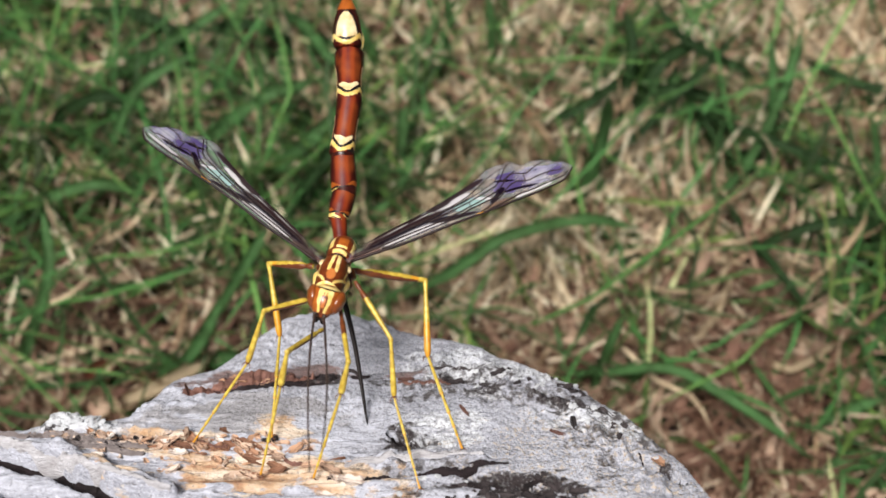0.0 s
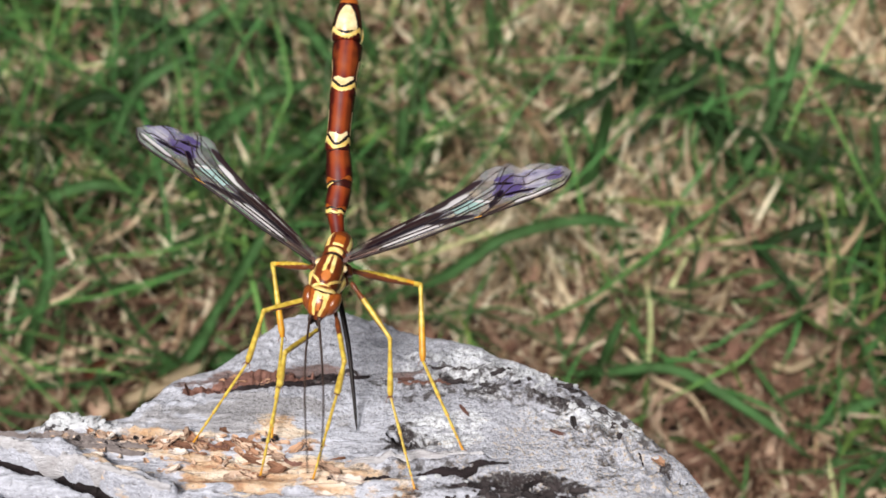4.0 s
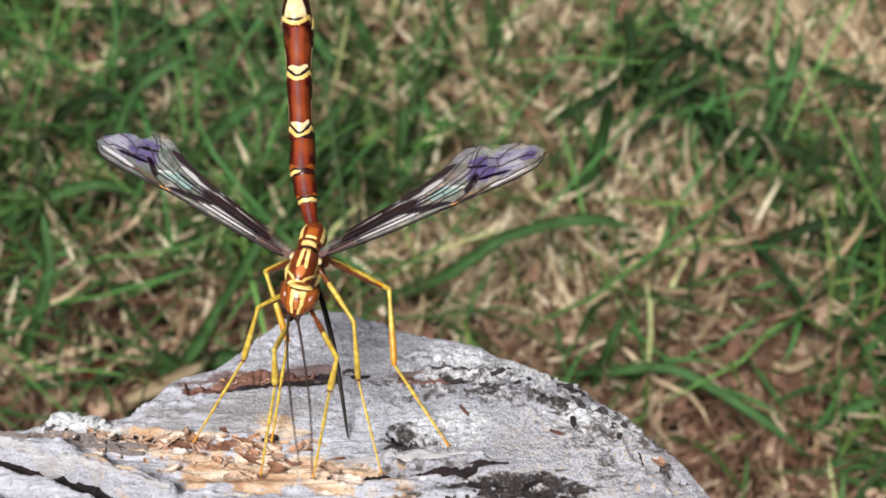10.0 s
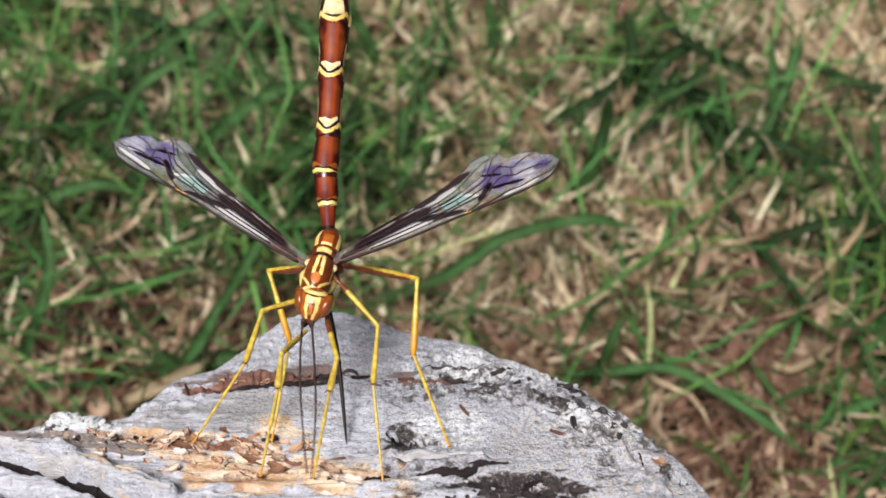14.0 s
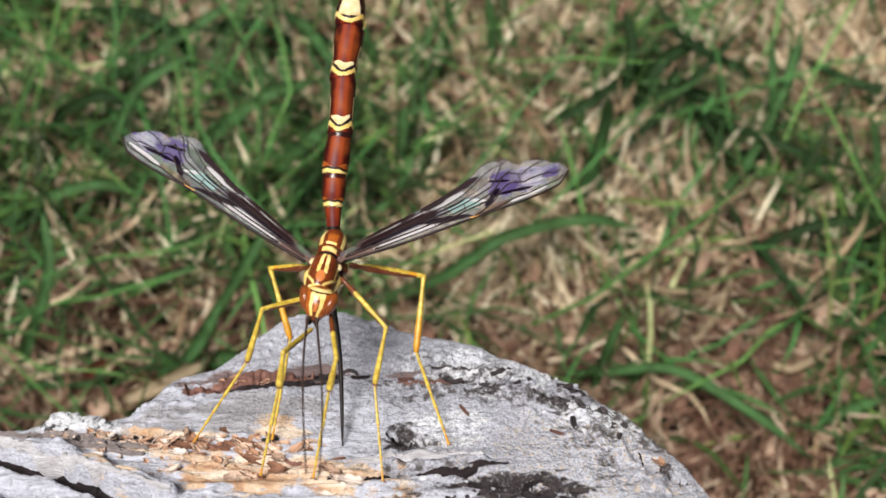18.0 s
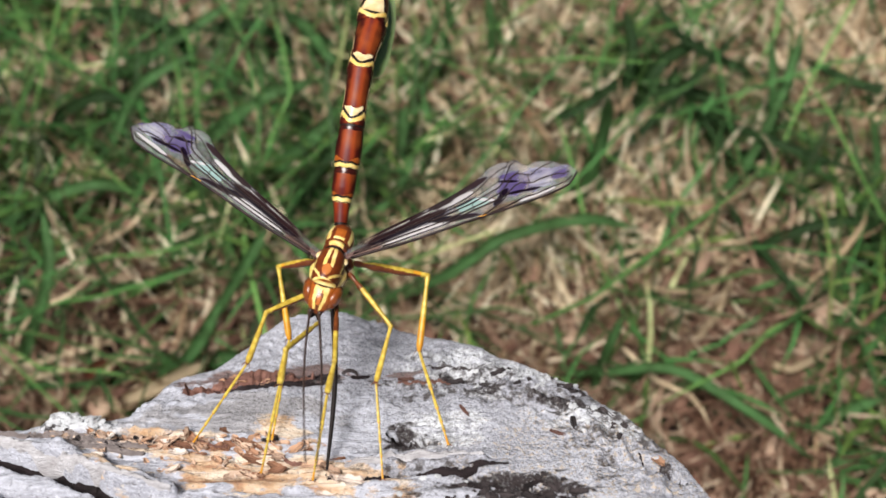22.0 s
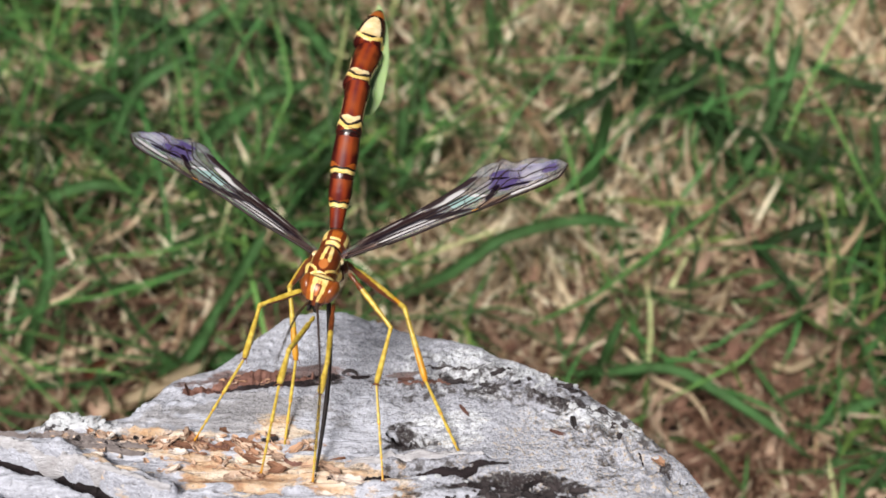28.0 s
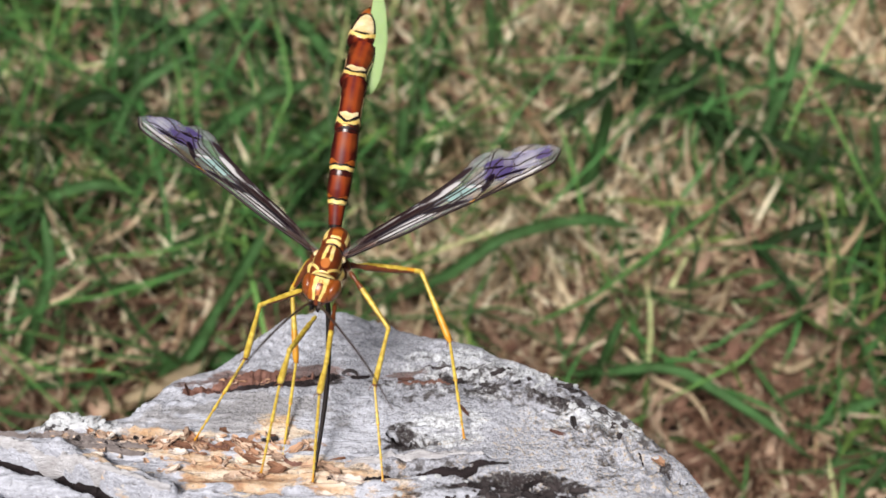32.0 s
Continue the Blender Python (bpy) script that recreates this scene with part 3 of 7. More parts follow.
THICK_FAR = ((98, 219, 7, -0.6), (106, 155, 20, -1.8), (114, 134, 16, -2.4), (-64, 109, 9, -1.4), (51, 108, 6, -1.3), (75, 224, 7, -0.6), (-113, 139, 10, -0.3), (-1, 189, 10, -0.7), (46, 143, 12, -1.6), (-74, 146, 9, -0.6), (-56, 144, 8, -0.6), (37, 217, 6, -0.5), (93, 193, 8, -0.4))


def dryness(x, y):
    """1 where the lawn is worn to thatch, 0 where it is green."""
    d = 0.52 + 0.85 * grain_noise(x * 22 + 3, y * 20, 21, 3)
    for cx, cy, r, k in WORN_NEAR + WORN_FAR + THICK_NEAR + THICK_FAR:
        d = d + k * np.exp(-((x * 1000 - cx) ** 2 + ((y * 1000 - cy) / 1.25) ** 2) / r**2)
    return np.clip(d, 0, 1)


def pit(x, y):
    """Places where the thatch has a hole down to the dark soil."""
    return grain_noise(x * 110 + 7, y * 95, 91, 2) < -0.20


def scatter(rng, dense, sparse):
    """Places on the lawn: thick beside the log, thinning out far away."""
    r, t = np.sqrt(rng.uniform(0, 1, dense)) * rng.normal(1.0, 0.06, dense), rng.uniform(0, 6.283, dense)
    s, q = 0.17 + 1.2 * rng.uniform(0, 1, sparse), rng.uniform(0, 6.283, sparse)
    return np.concatenate((0.20 * r * np.cos(t), s * np.cos(q))), np.concatenate((0.165 + 0.15 * r * np.sin(t), 0.17 + s * np.sin(q)))


def build_lawn():
    rng = np.random.default_rng(4)
    # matted dry stems close to the soil: pale and fine out on the lawn, browner beside the log
    x, y = scatter(rng, 40000, 14000)
    n = len(x)
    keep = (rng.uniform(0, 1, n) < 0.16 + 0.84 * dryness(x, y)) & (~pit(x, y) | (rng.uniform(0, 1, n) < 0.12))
    x, y = x[keep], y[keep]
    brown = grain_noise(x * 45, y * 45, 51, 3) * 0.05 + y < 0.131 + 0.16 * np.clip(x, 0, 0.12)
    for name, pick, mat, label in (("dry_thatch", ~brown, STRAW, "tangled pale straw-coloured grass stems matted on the soil"), ("brown_thatch", brown, STRAW_BROWN, "tangled brown dry stems matted on the soil beside the log")):
        bx, by = x[pick], y[pick]
        n = len(bx)
        blades(name, bx, by, rng.uniform(0.0, 0.006, n), rng.uniform(0, 6.283, n), rng.uniform(0.008, 0.030, n), rng.uniform(0.0003, 0.0011, n),
               rng.uniform(1.15, 1.75, n), rng.uniform(-1.4, 2.0, n), mat, label, "dry grass", 7)
    # broad dead blades curling on top of the thatch
    x, y = scatter(rng, 1500, 300)
    n = len(x)
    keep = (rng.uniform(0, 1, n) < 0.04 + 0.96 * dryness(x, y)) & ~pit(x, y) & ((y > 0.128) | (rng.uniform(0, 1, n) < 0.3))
    x, y = x[keep], y[keep]
    n = len(x)
    blades("curled_dead_grass", x, y, rng.uniform(0.002, 0.009, n), rng.uniform(0, 6.283, n), rng.uniform(0.012, 0.036, n), rng.uniform(0.0005, 0.0014, n),
           rng.uniform(0.8, 1.6, n), rng.uniform(-2.2, 2.6, n), CURL, "broad pale dead grass blades curling over the thatch", "dry grass", 9)
    # sheaves of fine dry stems: one fans out towards the log, one lies matted far out
    for n, cx, cy, sx, sy, turn, fan, wide, mat, own in ((70, 0.027, 0.157, 0.005, 0.004, -1.62, 0.55, 0.0005, STRAW, rng), (170, 0.117, 0.192, 0.009, 0.011, 1.2, 0.9, 0.0009, CURL, np.random.default_rng(8))):
        x, y = cx + own.normal(0, sx, n), cy + own.normal(0, sy, n)
        blades("dry_stem_sheaf", x, y, own.uniform(0.004, 0.014, n), own.normal(turn, fan, n), own.uniform(0.022, 0.045, n), own.uniform(0.0002, wide, n),
               own.uniform(0.9, 1.4, n), own.uniform(0.0, 0.8, n), mat, "sheaf of fine dry grass stems fanning over the soil", "dry grass", 8)
    x, y = scatter(rng, 1700, 900)
    n = len(x)
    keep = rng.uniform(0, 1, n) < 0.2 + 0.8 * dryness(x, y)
    x, y = x[keep], y[keep]
    n = len(x)
    blades("leaf_litter", x, y, rng.uniform(0.0, 0.007, n), rng.uniform(0, 6.283, n), rng.uniform(0.004, 0.012, n), rng.uniform(0.0015, 0.0045, n),
           rng.uniform(1.1, 1.6, n), rng.uniform(-0.8, 0.8, n), LITTER, "brown crumbled leaf litter scattered between the grass", "leaf litter", 4)
    for name, count, mat, label in (("lawn_grass", 5600, GRASS, "fresh green lawn grass blades with dry gaps"), ("deep_lawn_grass", 7600, GRASS_BLUE, "deep bluish green lawn grass blades leaning over")):
        x, y = scatter(rng, count, count // 2)
        count = len(x)
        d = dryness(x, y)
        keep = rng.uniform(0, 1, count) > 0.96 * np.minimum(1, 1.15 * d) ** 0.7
        if mat is GRASS_BLUE:
            # the deep green grows in tufts
            keep = keep & (grain_noise(x * 32, y * 32, 61, 2) > -0.12) | (rng.uniform(0, 1, count) > 0.985)
        else:
            keep = keep & (grain_noise(x * 45, y * 38, 67, 2) > -0.30)
        x, y = x[keep], y[keep]
        m = len(x)
        blades(name, x, y, np.zeros(m), rng.uniform(0, 6.283, m), rng.uniform(0.014, 0.048, m), rng.uniform(0.0005, 0.0015, m),
               rng.uniform(0.3, 1.5, m), rng.uniform(0.0, 1.3, m), mat, label, "grass")
    # thin stems crossing over the rest
    for name, count, mat, thick, label in (("dark_grass_stems", 1150, GRASS_BLUE, 0.0012, "thin dark green grass stems crossing over the lawn"), ("grass_stems", 1250, STEM, 0.0012, "thin fresh green grass stems crossing over the lawn")):
        x, y = rng.uniform(-0.24, 0.24, count), 0.06 + 0.34 * rng.uniform(0, 1, count)
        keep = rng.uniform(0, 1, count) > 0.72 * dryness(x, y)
        keep = keep & ((y > 0.12) | (x < 0.02))
        x, y = x[keep], y[keep]
        n = len(x)
        blades(name, x, y, np.zeros(n), rng.uniform(0, 6.283, n), rng.uniform(0.035, 0.095, n), rng.uniform(0.0005, thick, n),
               rng.uniform(0.5, 1.35, n), rng.uniform(-0.3, 0.5, n), mat, label, "grass")
    # coarser grass farther out
    m = 9000
    r, t = 0.36 + 3.2 * rng.uniform(0, 1, m) ** 1.3, rng.uniform(0, 6.283, m)
    blades("far_lawn_grass", r * np.cos(t), 0.3 + r * np.sin(t), np.zeros(m), rng.uniform(0, 6.283, m), rng.uniform(0.03, 0.08, m), rng.uniform(0.002, 0.005, m), rng.uniform(0.2, 1.3, m), rng.uniform(0.1, 1.5, m), GRASS, "patchy green lawn grass far from the log", "grass", 5)


build_lawn()


# ---- log ----
RIM_X = (-170, -100, -61, -50, -41, -37, -30, -27, -23, -18.5, -12, -5, 5, 12, 19.5, 25, 30, 33, 36)
RIM_Y = (98, 99, 99, 100, 102, 108.5, 113.5, 119.5, 125, 126, 124.5, 121, 116.5, 112.5, 106.5, 100.5, 93, 86, 60)


def seam(x, y, x0, y0, x1, y1, wide):
    """0 to 1 across a crack that runs between two places on plan, in millimetres."""
    t = np.clip(((x - x0) * (x1 - x0) + (y - y0) * (y1 - y0)) / ((x1 - x0) ** 2 + (y1 - y0) ** 2), 0, 1)
    wander = 0.9 * grain_noise(x * 0.25, y * 0 + x0, 31, 3)
    d = np.hypot(x - x0 - t * (x1 - x0), y - y0 - t * (y1 - y0) + wander)
    return np.exp(-((d / (wide * (0.35 + np.sin(np.pi * (0.08 + 0.84 * t))))) ** 2))


def log_height(x, y):
    """Height of the log's upper side over the soil, in millimetres, from plan millimetres."""
    rim = np.interp(x, RIM_X, RIM_Y) + 1.6 * grain_noise(x * 0.22, x * 0 + 2, 12, 4)
    slope = np.abs(np.gradient(np.interp(np.arange(-180, 60.0), RIM_X, RIM_Y)))
    inside = (rim + 2.2 - y) / np.sqrt(1 + np.interp(x, np.arange(-180, 60.0), slope) ** 2)
    front = y - 40 - 3 * grain_noise(x * 0.05, x * 0, 8, 2)
    edge = np.minimum(inside, front)
    z = 70 + 0 * x
    z = z - 1.1 * np.clip((9 - edge) / 9, 0, 1) ** 2
    z = z - np.where(edge < 0, np.minimum(230, 6.0 * np.abs(edge) ** 0.9 + 14 * (np.abs(edge) / 14) ** 2), 0)
    # broad lumps, fibres along the grain, and a granular crust
    calm = np.clip((105 - y) / 8, 0.2, 1)
    z = z + 0.8 * grain_noise(x * 0.09, y * 0.16, 1, 3) + calm * np.clip((8 - x) / 12, 0.2, 1) * (0.26 * grain_noise(x * 0.13, y * 0.7, 2, 3) + 0.06 * grain_noise(x * 0.9, y * 2.6, 6, 3))
    # thin split layers that end in small ragged steps
    lay = 1.7 * grain_noise(x * 0.07, y * 0.36, 83, 3)
    part_way = lay - np.floor(lay)
    z = z + (0.55 + 0.35 * grain_noise(x * 0.05, y * 0.07, 29, 2)) * calm * np.clip((10 - x) / 12, 0, 1) * (np.clip((part_way - 0.86) / 0.14, 0, 1) - part_way)
    crumb = np.clip(grain_noise(x * 0.12, y * 0.16, 44, 3) + 0.15, 0, 1)
    z = z + 1.2 * crumb * np.clip(grain_noise(x * 0.8, y * 0.9, 7, 3), -0.2, 1)
    z = z + 0.13 * grain_noise(x * 1.3, y * 1.5, 14, 2) * np.clip(0.55 + x / 40, 0.15, 1)
    band = np.exp(-(((inside - 6.5) / 3.6) ** 2)) * np.clip((x + 6) / 6, 0, 1)
    z = z + 2.0 * band * np.clip(grain_noise(x * 0.5, y * 0.55, 51, 4), -0.25, 1)
    # cracks along the grain
    for c in ((-62, 98.4, -32, 87.4, 0.9, 2.0), (-13, 92.6, 4, 93.6, 0.5, 1.4), (2, 92.5, 16, 88.5, 0.6, 1.4), (-34, 108.6, -16, 111.6, 0.6, 1.5), (-20, 112, 2, 113.5, 0.5, 1.2),
              (-6.5, 100.5, -2.5, 98.5, 1.0, 1.3), (-44, 101, -31, 99, 0.5, 1.0), (-60, 92, -42, 88, 0.5, 1.2), (-27, 90.5, -12, 90, 0.4, 0.8), (24, 97, 29, 92.5, 0.6, 1.4), (6, 106.5, 15, 105, 0.5, 0.9), (-52, 89, -30, 86, 0.4, 1.0)):
        z = z - 1.7 * c[5] * np.clip(1.9 * seam(x, y, *c[:5]) - 0.35, 0, 1.2)
    # a raised lip of split wood along the front crack
    z = z + 1.9 * np.clip(1.6 * seam(x, y, -62, 100.4, -32, 89.6, 1.1), 0, 1) + 0.7 * seam(x, y, -11, 95, 5, 95.4, 0.9)
    # knob of lichen on the rim
    z = z + 3.0 * np.exp(-(((x + 47.3) / 4.0) ** 4 + ((y - 101.0) / 1.3) ** 2)) * (1 + 0.5 * grain_noise(x * 0.7, y * 0.9, 71, 3))
    # shallow bed where the surface has flaked away
    z = z - 0.5 * np.exp(-(((x + 26) / 14) ** 2 + ((y - 95) / 4) ** 2)) * (1 + 0.8 * grain_noise(x * 0.5, y * 1.5, 19, 3))
    return z


def build_log():
    xs = np.concatenate((np.linspace(-168, -64, 90), np.linspace(-63.8, 46, 520)))
    ys = np.concatenate((np.linspace(26, 78, 40), np.linspace(78.3, 142, 300)))
    X, Y = np.meshgrid(xs, ys)
    Z = np.maximum(log_height(X, Y), -170)
    Z[:, 0] = Z[:, -1] = Z[0, :] = Z[-1, :] = -170
    n, m = len(xs), len(ys)
    verts = (np.stack((X, Y, Z), -1).reshape(-1, 3) * MM).tolist()
    faces = [(r * n + c, r * n + c + 1, (r + 1) * n + c + 1, (r + 1) * n + c) for r in range(m - 1) for c in range(n - 1)]
    ob = raw("log", verts, faces, WOOD)
    ob.matrix_world = SHOULDER
    return tagged(ob, "weathered grey fallen log with cracks, lichen and flaking orange-brown bark", "log")


log = build_log()


def top_of_log(x, y):
    return float(log_height(np.array([float(x)]), np.array([float(y)]))[0])


def flake_mesh(seed, long, wide, thick, curl):
    """A curled, torn scale of bark."""
    rng = np.random.default_rng(seed)
    bm = bmesh.new()
    nx, ny = 7, 4
    grid = []
    for side in (0, 1):
        rows = []
        for i in range(nx):
            row = []
            for j in range(ny):
                a, b = i / (nx - 1) * 2 - 1, j / (ny - 1) * 2 - 1
                taper = (1 - 0.55 * abs(a) ** 2.2) * (1 + 0.22 * math.sin(7 * a + seed))
                x = long / 2 * a * (1 - 0.12 * abs(b)) + rng.normal(0, 0.02) * long
                y = wide / 2 * b * taper
                z = curl * (b * b) + 0.4 * curl * a * a + rng.normal(0, 0.06) * thick + (thick * (1 - 0.6 * max(abs(a), abs(b)) ** 3) if side else 0)
                row.append(bm.verts.new((x * MM, y * MM, z * MM)))
            rows.append(row)
        grid.append(rows)
    for i in range(nx - 1):
        for j in range(ny - 1):
            bm.faces.new((grid[1][i][j], grid[1][i + 1][j], grid[1][i + 1][j + 1], grid[1][i][j + 1]))
            bm.faces.new((grid[0][i][j], grid[0][i][j + 1], grid[0][i + 1][j + 1], grid[0][i + 1][j]))
    ring = [(i, 0) for i in range(nx)] + [(nx - 1, j) for j in range(1, ny)] + [(i, ny - 1) for i in range(nx - 2, -1, -1)] + [(0, j) for j in range(ny - 2, 0, -1)]
    for k, (i, j) in enumerate(ring):
        p, q = ring[(k + 1) % len(ring)]
        bm.faces.new((grid[0][i][j], grid[0][p][q], grid[1][p][q], grid[1][i][j]))
    bmesh.ops.recalc_face_normals(bm, faces=bm.faces)
    me = bpy.data.meshes.new("bark_flake")
    bm.to_mesh(me)
    bm.free()
    return me


def build_flakes():
    rng = np.random.default_rng(12)
    kinds = {}
    for key, mat, sizes in (("bark", BARK, ((2.6, 1.1, 0.2, 0.30), (1.7, 0.9, 0.18, 0.25), (3.4, 0.8, 0.22, 0.3), (1.1, 0.7, 0.16, 0.2))), ("pale", BARK_PALE, ((2.6, 1.0, 0.18, 0.4), (1.5, 0.8, 0.16, 0.3))), ("lichen", LICHEN, ((0.75, 0.55, 0.24, 0.10), (0.5, 0.42, 0.22, 0.08), (1.05, 0.5, 0.2, 0.12))), ("twig", BARK_DARK, ((2.4, 0.5, 0.3, 0.3),)), ("mould", MOULD, ((1.2, 0.7, 0.35, 0.3), (0.8, 0.5, 0.3, 0.2), (1.9, 0.6, 0.3, 0.4)))):
        kinds[key] = []
        for i, s in enumerate(sizes):
            me = flake_mesh(i + len(key) * 7, *s)
            me.materials.append(mat)
            kinds[key].append(me)

    def strew(key, count, cx, cy, sx, sy, name, tilt=12, slant=0.0):
        for _ in range(count):
            x, y = cx + rng.normal(0, sx), cy + rng.normal(0, sy)
            z = top_of_log(x, y)
            if z < 62:
                continue
            ob = new(name, kinds[key][int(rng.integers(len(kinds[key])))])
            ob.parent = log
            ob.matrix_basis = pose(x * MM, y * MM, (z - 0.15) * MM, rng.normal(0, tilt), rng.normal(0, tilt), slant + rng.normal(0, 26)) @ Matrix.Scale(rng.uniform(0.5, 1.35), 4)

    strew("bark", 80, -32, 98.2, 6.5, 1.3, "bark_flake", 16, -14)
    strew("bark", 22, -20, 95.4, 4.5, 1.6, "bark_flake", 12)
    strew("pale", 26, -29, 96.5, 7.0, 2.0, "bark_flake", 15, -8)
    strew("pale", 6, -13, 92.0, 3.0, 0.9, "bark_flake", 10, -4)
    strew("bark", 16, -27, 110.6, 4.0, 0.7, "bark_flake", 12, 10)
    strew("mould", 14, -18, 111.6, 3.5, 0.6, "bark_crumb", 18, 5)
    strew("mould", 34, -44, 98.7, 6.0, 0.7, "bark_crumb", 30)
    strew("pale", 46, -43, 99.2, 6.0, 0.7, "bark_flake", 26)
    strew("lichen", 80, -47.6, 101.2, 2.4, 0.6, "lichen_scale", 18)
    strew("bark", 9, -41.2, 100.2, 0.8, 0.35, "bark_flake", 30, 20)
    strew("mould", 54, 8, 89.6, 4.5, 1.3, "bark_crumb", 28)
    strew("lichen", 14, 2, 90.5, 5.0, 1.2, "lichen_scale", 28)
    strew("mould", 16, 9, 110.5, 6.5, 1.2, "bark_crumb", 28, -20)
    strew("lichen", 60, 9, 112.0, 6.0, 1.4, "lichen_scale", 28, -20)
    strew("lichen", 34, 20, 104.5, 3.0, 1.6, "lichen_scale", 28, -35)
    strew("mould", 16, 22, 103, 3.5, 1.8, "bark_crumb", 28, -35)
    strew("bark", 3, 27, 95.5, 0.8, 1.0, "bark_flake", 10, -40)
    for x, y, turn in ((14.6, 99.9, -25), (2.7, 103.8, -60), (-5, 110.4, 5)):
        ob = new("bark_sliver", kinds["twig"][0])
        ob.parent = log
        ob.matrix_basis = pose(x * MM, y * MM, (top_of_log(x, y) + 0.02) * MM, 0, 0, turn)


def bark_ridge(material, x0, y0, x1, y1, width, height, seed, bow=0.0, label="dark torn strip of bark along a crack, the crack's shade painted in", ragged=0.6):
    """A rough strip of bark left along a crack of the log."""
    n, m = 90, 9
    t = np.linspace(0, 1, n)
    long = math.hypot(x1 - x0, y1 - y0)
    x, y = x0 + (x1 - x0) * t, y0 + (y1 - y0) * t + bow * np.sin(np.pi * t) + 0.4 * grain_noise(t * 9, t * 0 + seed, seed, 3)
    w = width * (0.25 + np.sin(np.pi * np.clip(t * 0.94 + 0.03, 0, 1))) * (1 + ragged * grain_noise(t * 0.6 * long, t * 0 + 3.3, seed + 5, 2))
    q = np.linspace(-1, 1, m)
    X = x[:, None] + 0.25 * grain_noise(t[:, None] * 0.9 * long + 0 * q, q[None, :] * 3 + 0 * t[:, None], seed + 1, 2)
    Y = y[:, None] + 0.5 * w[:, None] * q[None, :]
    base = log_height(X, Y)
    rough = 0.5 + 0.8 * np.abs(grain_noise(t[:, None] * 0.9 * long + 0 * q, q[None, :] * 3.5 + 0 * t[:, None], seed + 2, 3))
    Z = base.mean(1, keepdims=True) * 0.6 + base * 0.4 - 0.2 + height * (1 - np.abs(q[None, :]) ** 2.5) * rough
    Z[:, 0] = Z[:, -1] = base[:, 0] - 1.0
    verts = (np.stack((X, Y, Z), -1).reshape(-1, 3) * MM).tolist()
    faces = [(r * m + c, (r + 1) * m + c, (r + 1) * m + c + 1, r * m + c + 1) for r in range(n - 1) for c in range(m - 1)]
    ob = raw("bark_strip", verts, faces, material, material in (PALE_LIP, BARK_RED))
    ob.parent = log
    ob["label"] = label


def build_ridges():
    slab = "reddish brown slab of bark left on the wood"
    bark_ridge(BARK_RED, -34.5, 108.7, -24.0, 110.0, 2.8, 1.9, 71, 0.3, slab, 0.4)
    bark_ridge(BARK_RED, -29.5, 110.2, -17.5, 110.9, 3.6, 2.3, 73, 0.2, slab, 0.4)
    # black strips paint the shade under the slab and the undercut ledge
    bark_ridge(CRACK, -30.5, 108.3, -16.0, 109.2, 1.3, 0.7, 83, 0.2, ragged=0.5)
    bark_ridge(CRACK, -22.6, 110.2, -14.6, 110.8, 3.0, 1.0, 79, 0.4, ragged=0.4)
    for k in range(7):
        bark_ridge(BARK_GREY, -59 + 2.6 * (k % 3), 98.3 + 0.32 * k, -37.0 - 1.1 * (k % 4), 96.2 + 0.34 * k, 0.7, 0.9, 101 + 7 * k, 0.2, "grey fibrous strip of bark")
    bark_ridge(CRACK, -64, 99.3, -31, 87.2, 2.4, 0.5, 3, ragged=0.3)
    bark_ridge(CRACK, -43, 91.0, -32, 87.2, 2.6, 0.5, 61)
    bark_ridge(PALE_LIP, -64, 100.7, -32, 89.0, 1.1, 1.0, 5, 0.0, "pale split lip of wood along a crack")
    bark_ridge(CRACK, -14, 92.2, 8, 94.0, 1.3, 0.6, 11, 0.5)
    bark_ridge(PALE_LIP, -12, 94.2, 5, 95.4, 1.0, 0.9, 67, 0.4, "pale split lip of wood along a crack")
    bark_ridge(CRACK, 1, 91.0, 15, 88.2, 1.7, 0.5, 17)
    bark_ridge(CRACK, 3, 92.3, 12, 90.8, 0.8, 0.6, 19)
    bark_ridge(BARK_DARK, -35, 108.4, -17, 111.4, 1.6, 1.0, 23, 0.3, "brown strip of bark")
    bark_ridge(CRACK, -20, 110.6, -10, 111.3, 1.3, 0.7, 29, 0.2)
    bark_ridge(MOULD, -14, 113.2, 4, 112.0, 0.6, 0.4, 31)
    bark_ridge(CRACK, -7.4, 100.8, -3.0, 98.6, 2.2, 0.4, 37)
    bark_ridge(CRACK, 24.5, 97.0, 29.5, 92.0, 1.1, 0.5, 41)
    bark_ridge(BARK_DARK, -6, 110.0, 1, 109.6, 0.7, 0.5, 43, 0.1, "brown strip of bark")
    bark_ridge(BARK_DARK, -39, 100.4, -27, 97.6, 0.8, 0.8, 47, 0.2, "brown strip of bark")
    bark_ridge(BARK_DARK, -24, 97.0, -14, 94.0, 0.7, 0.5, 53, 0.3, "brown strip of bark")


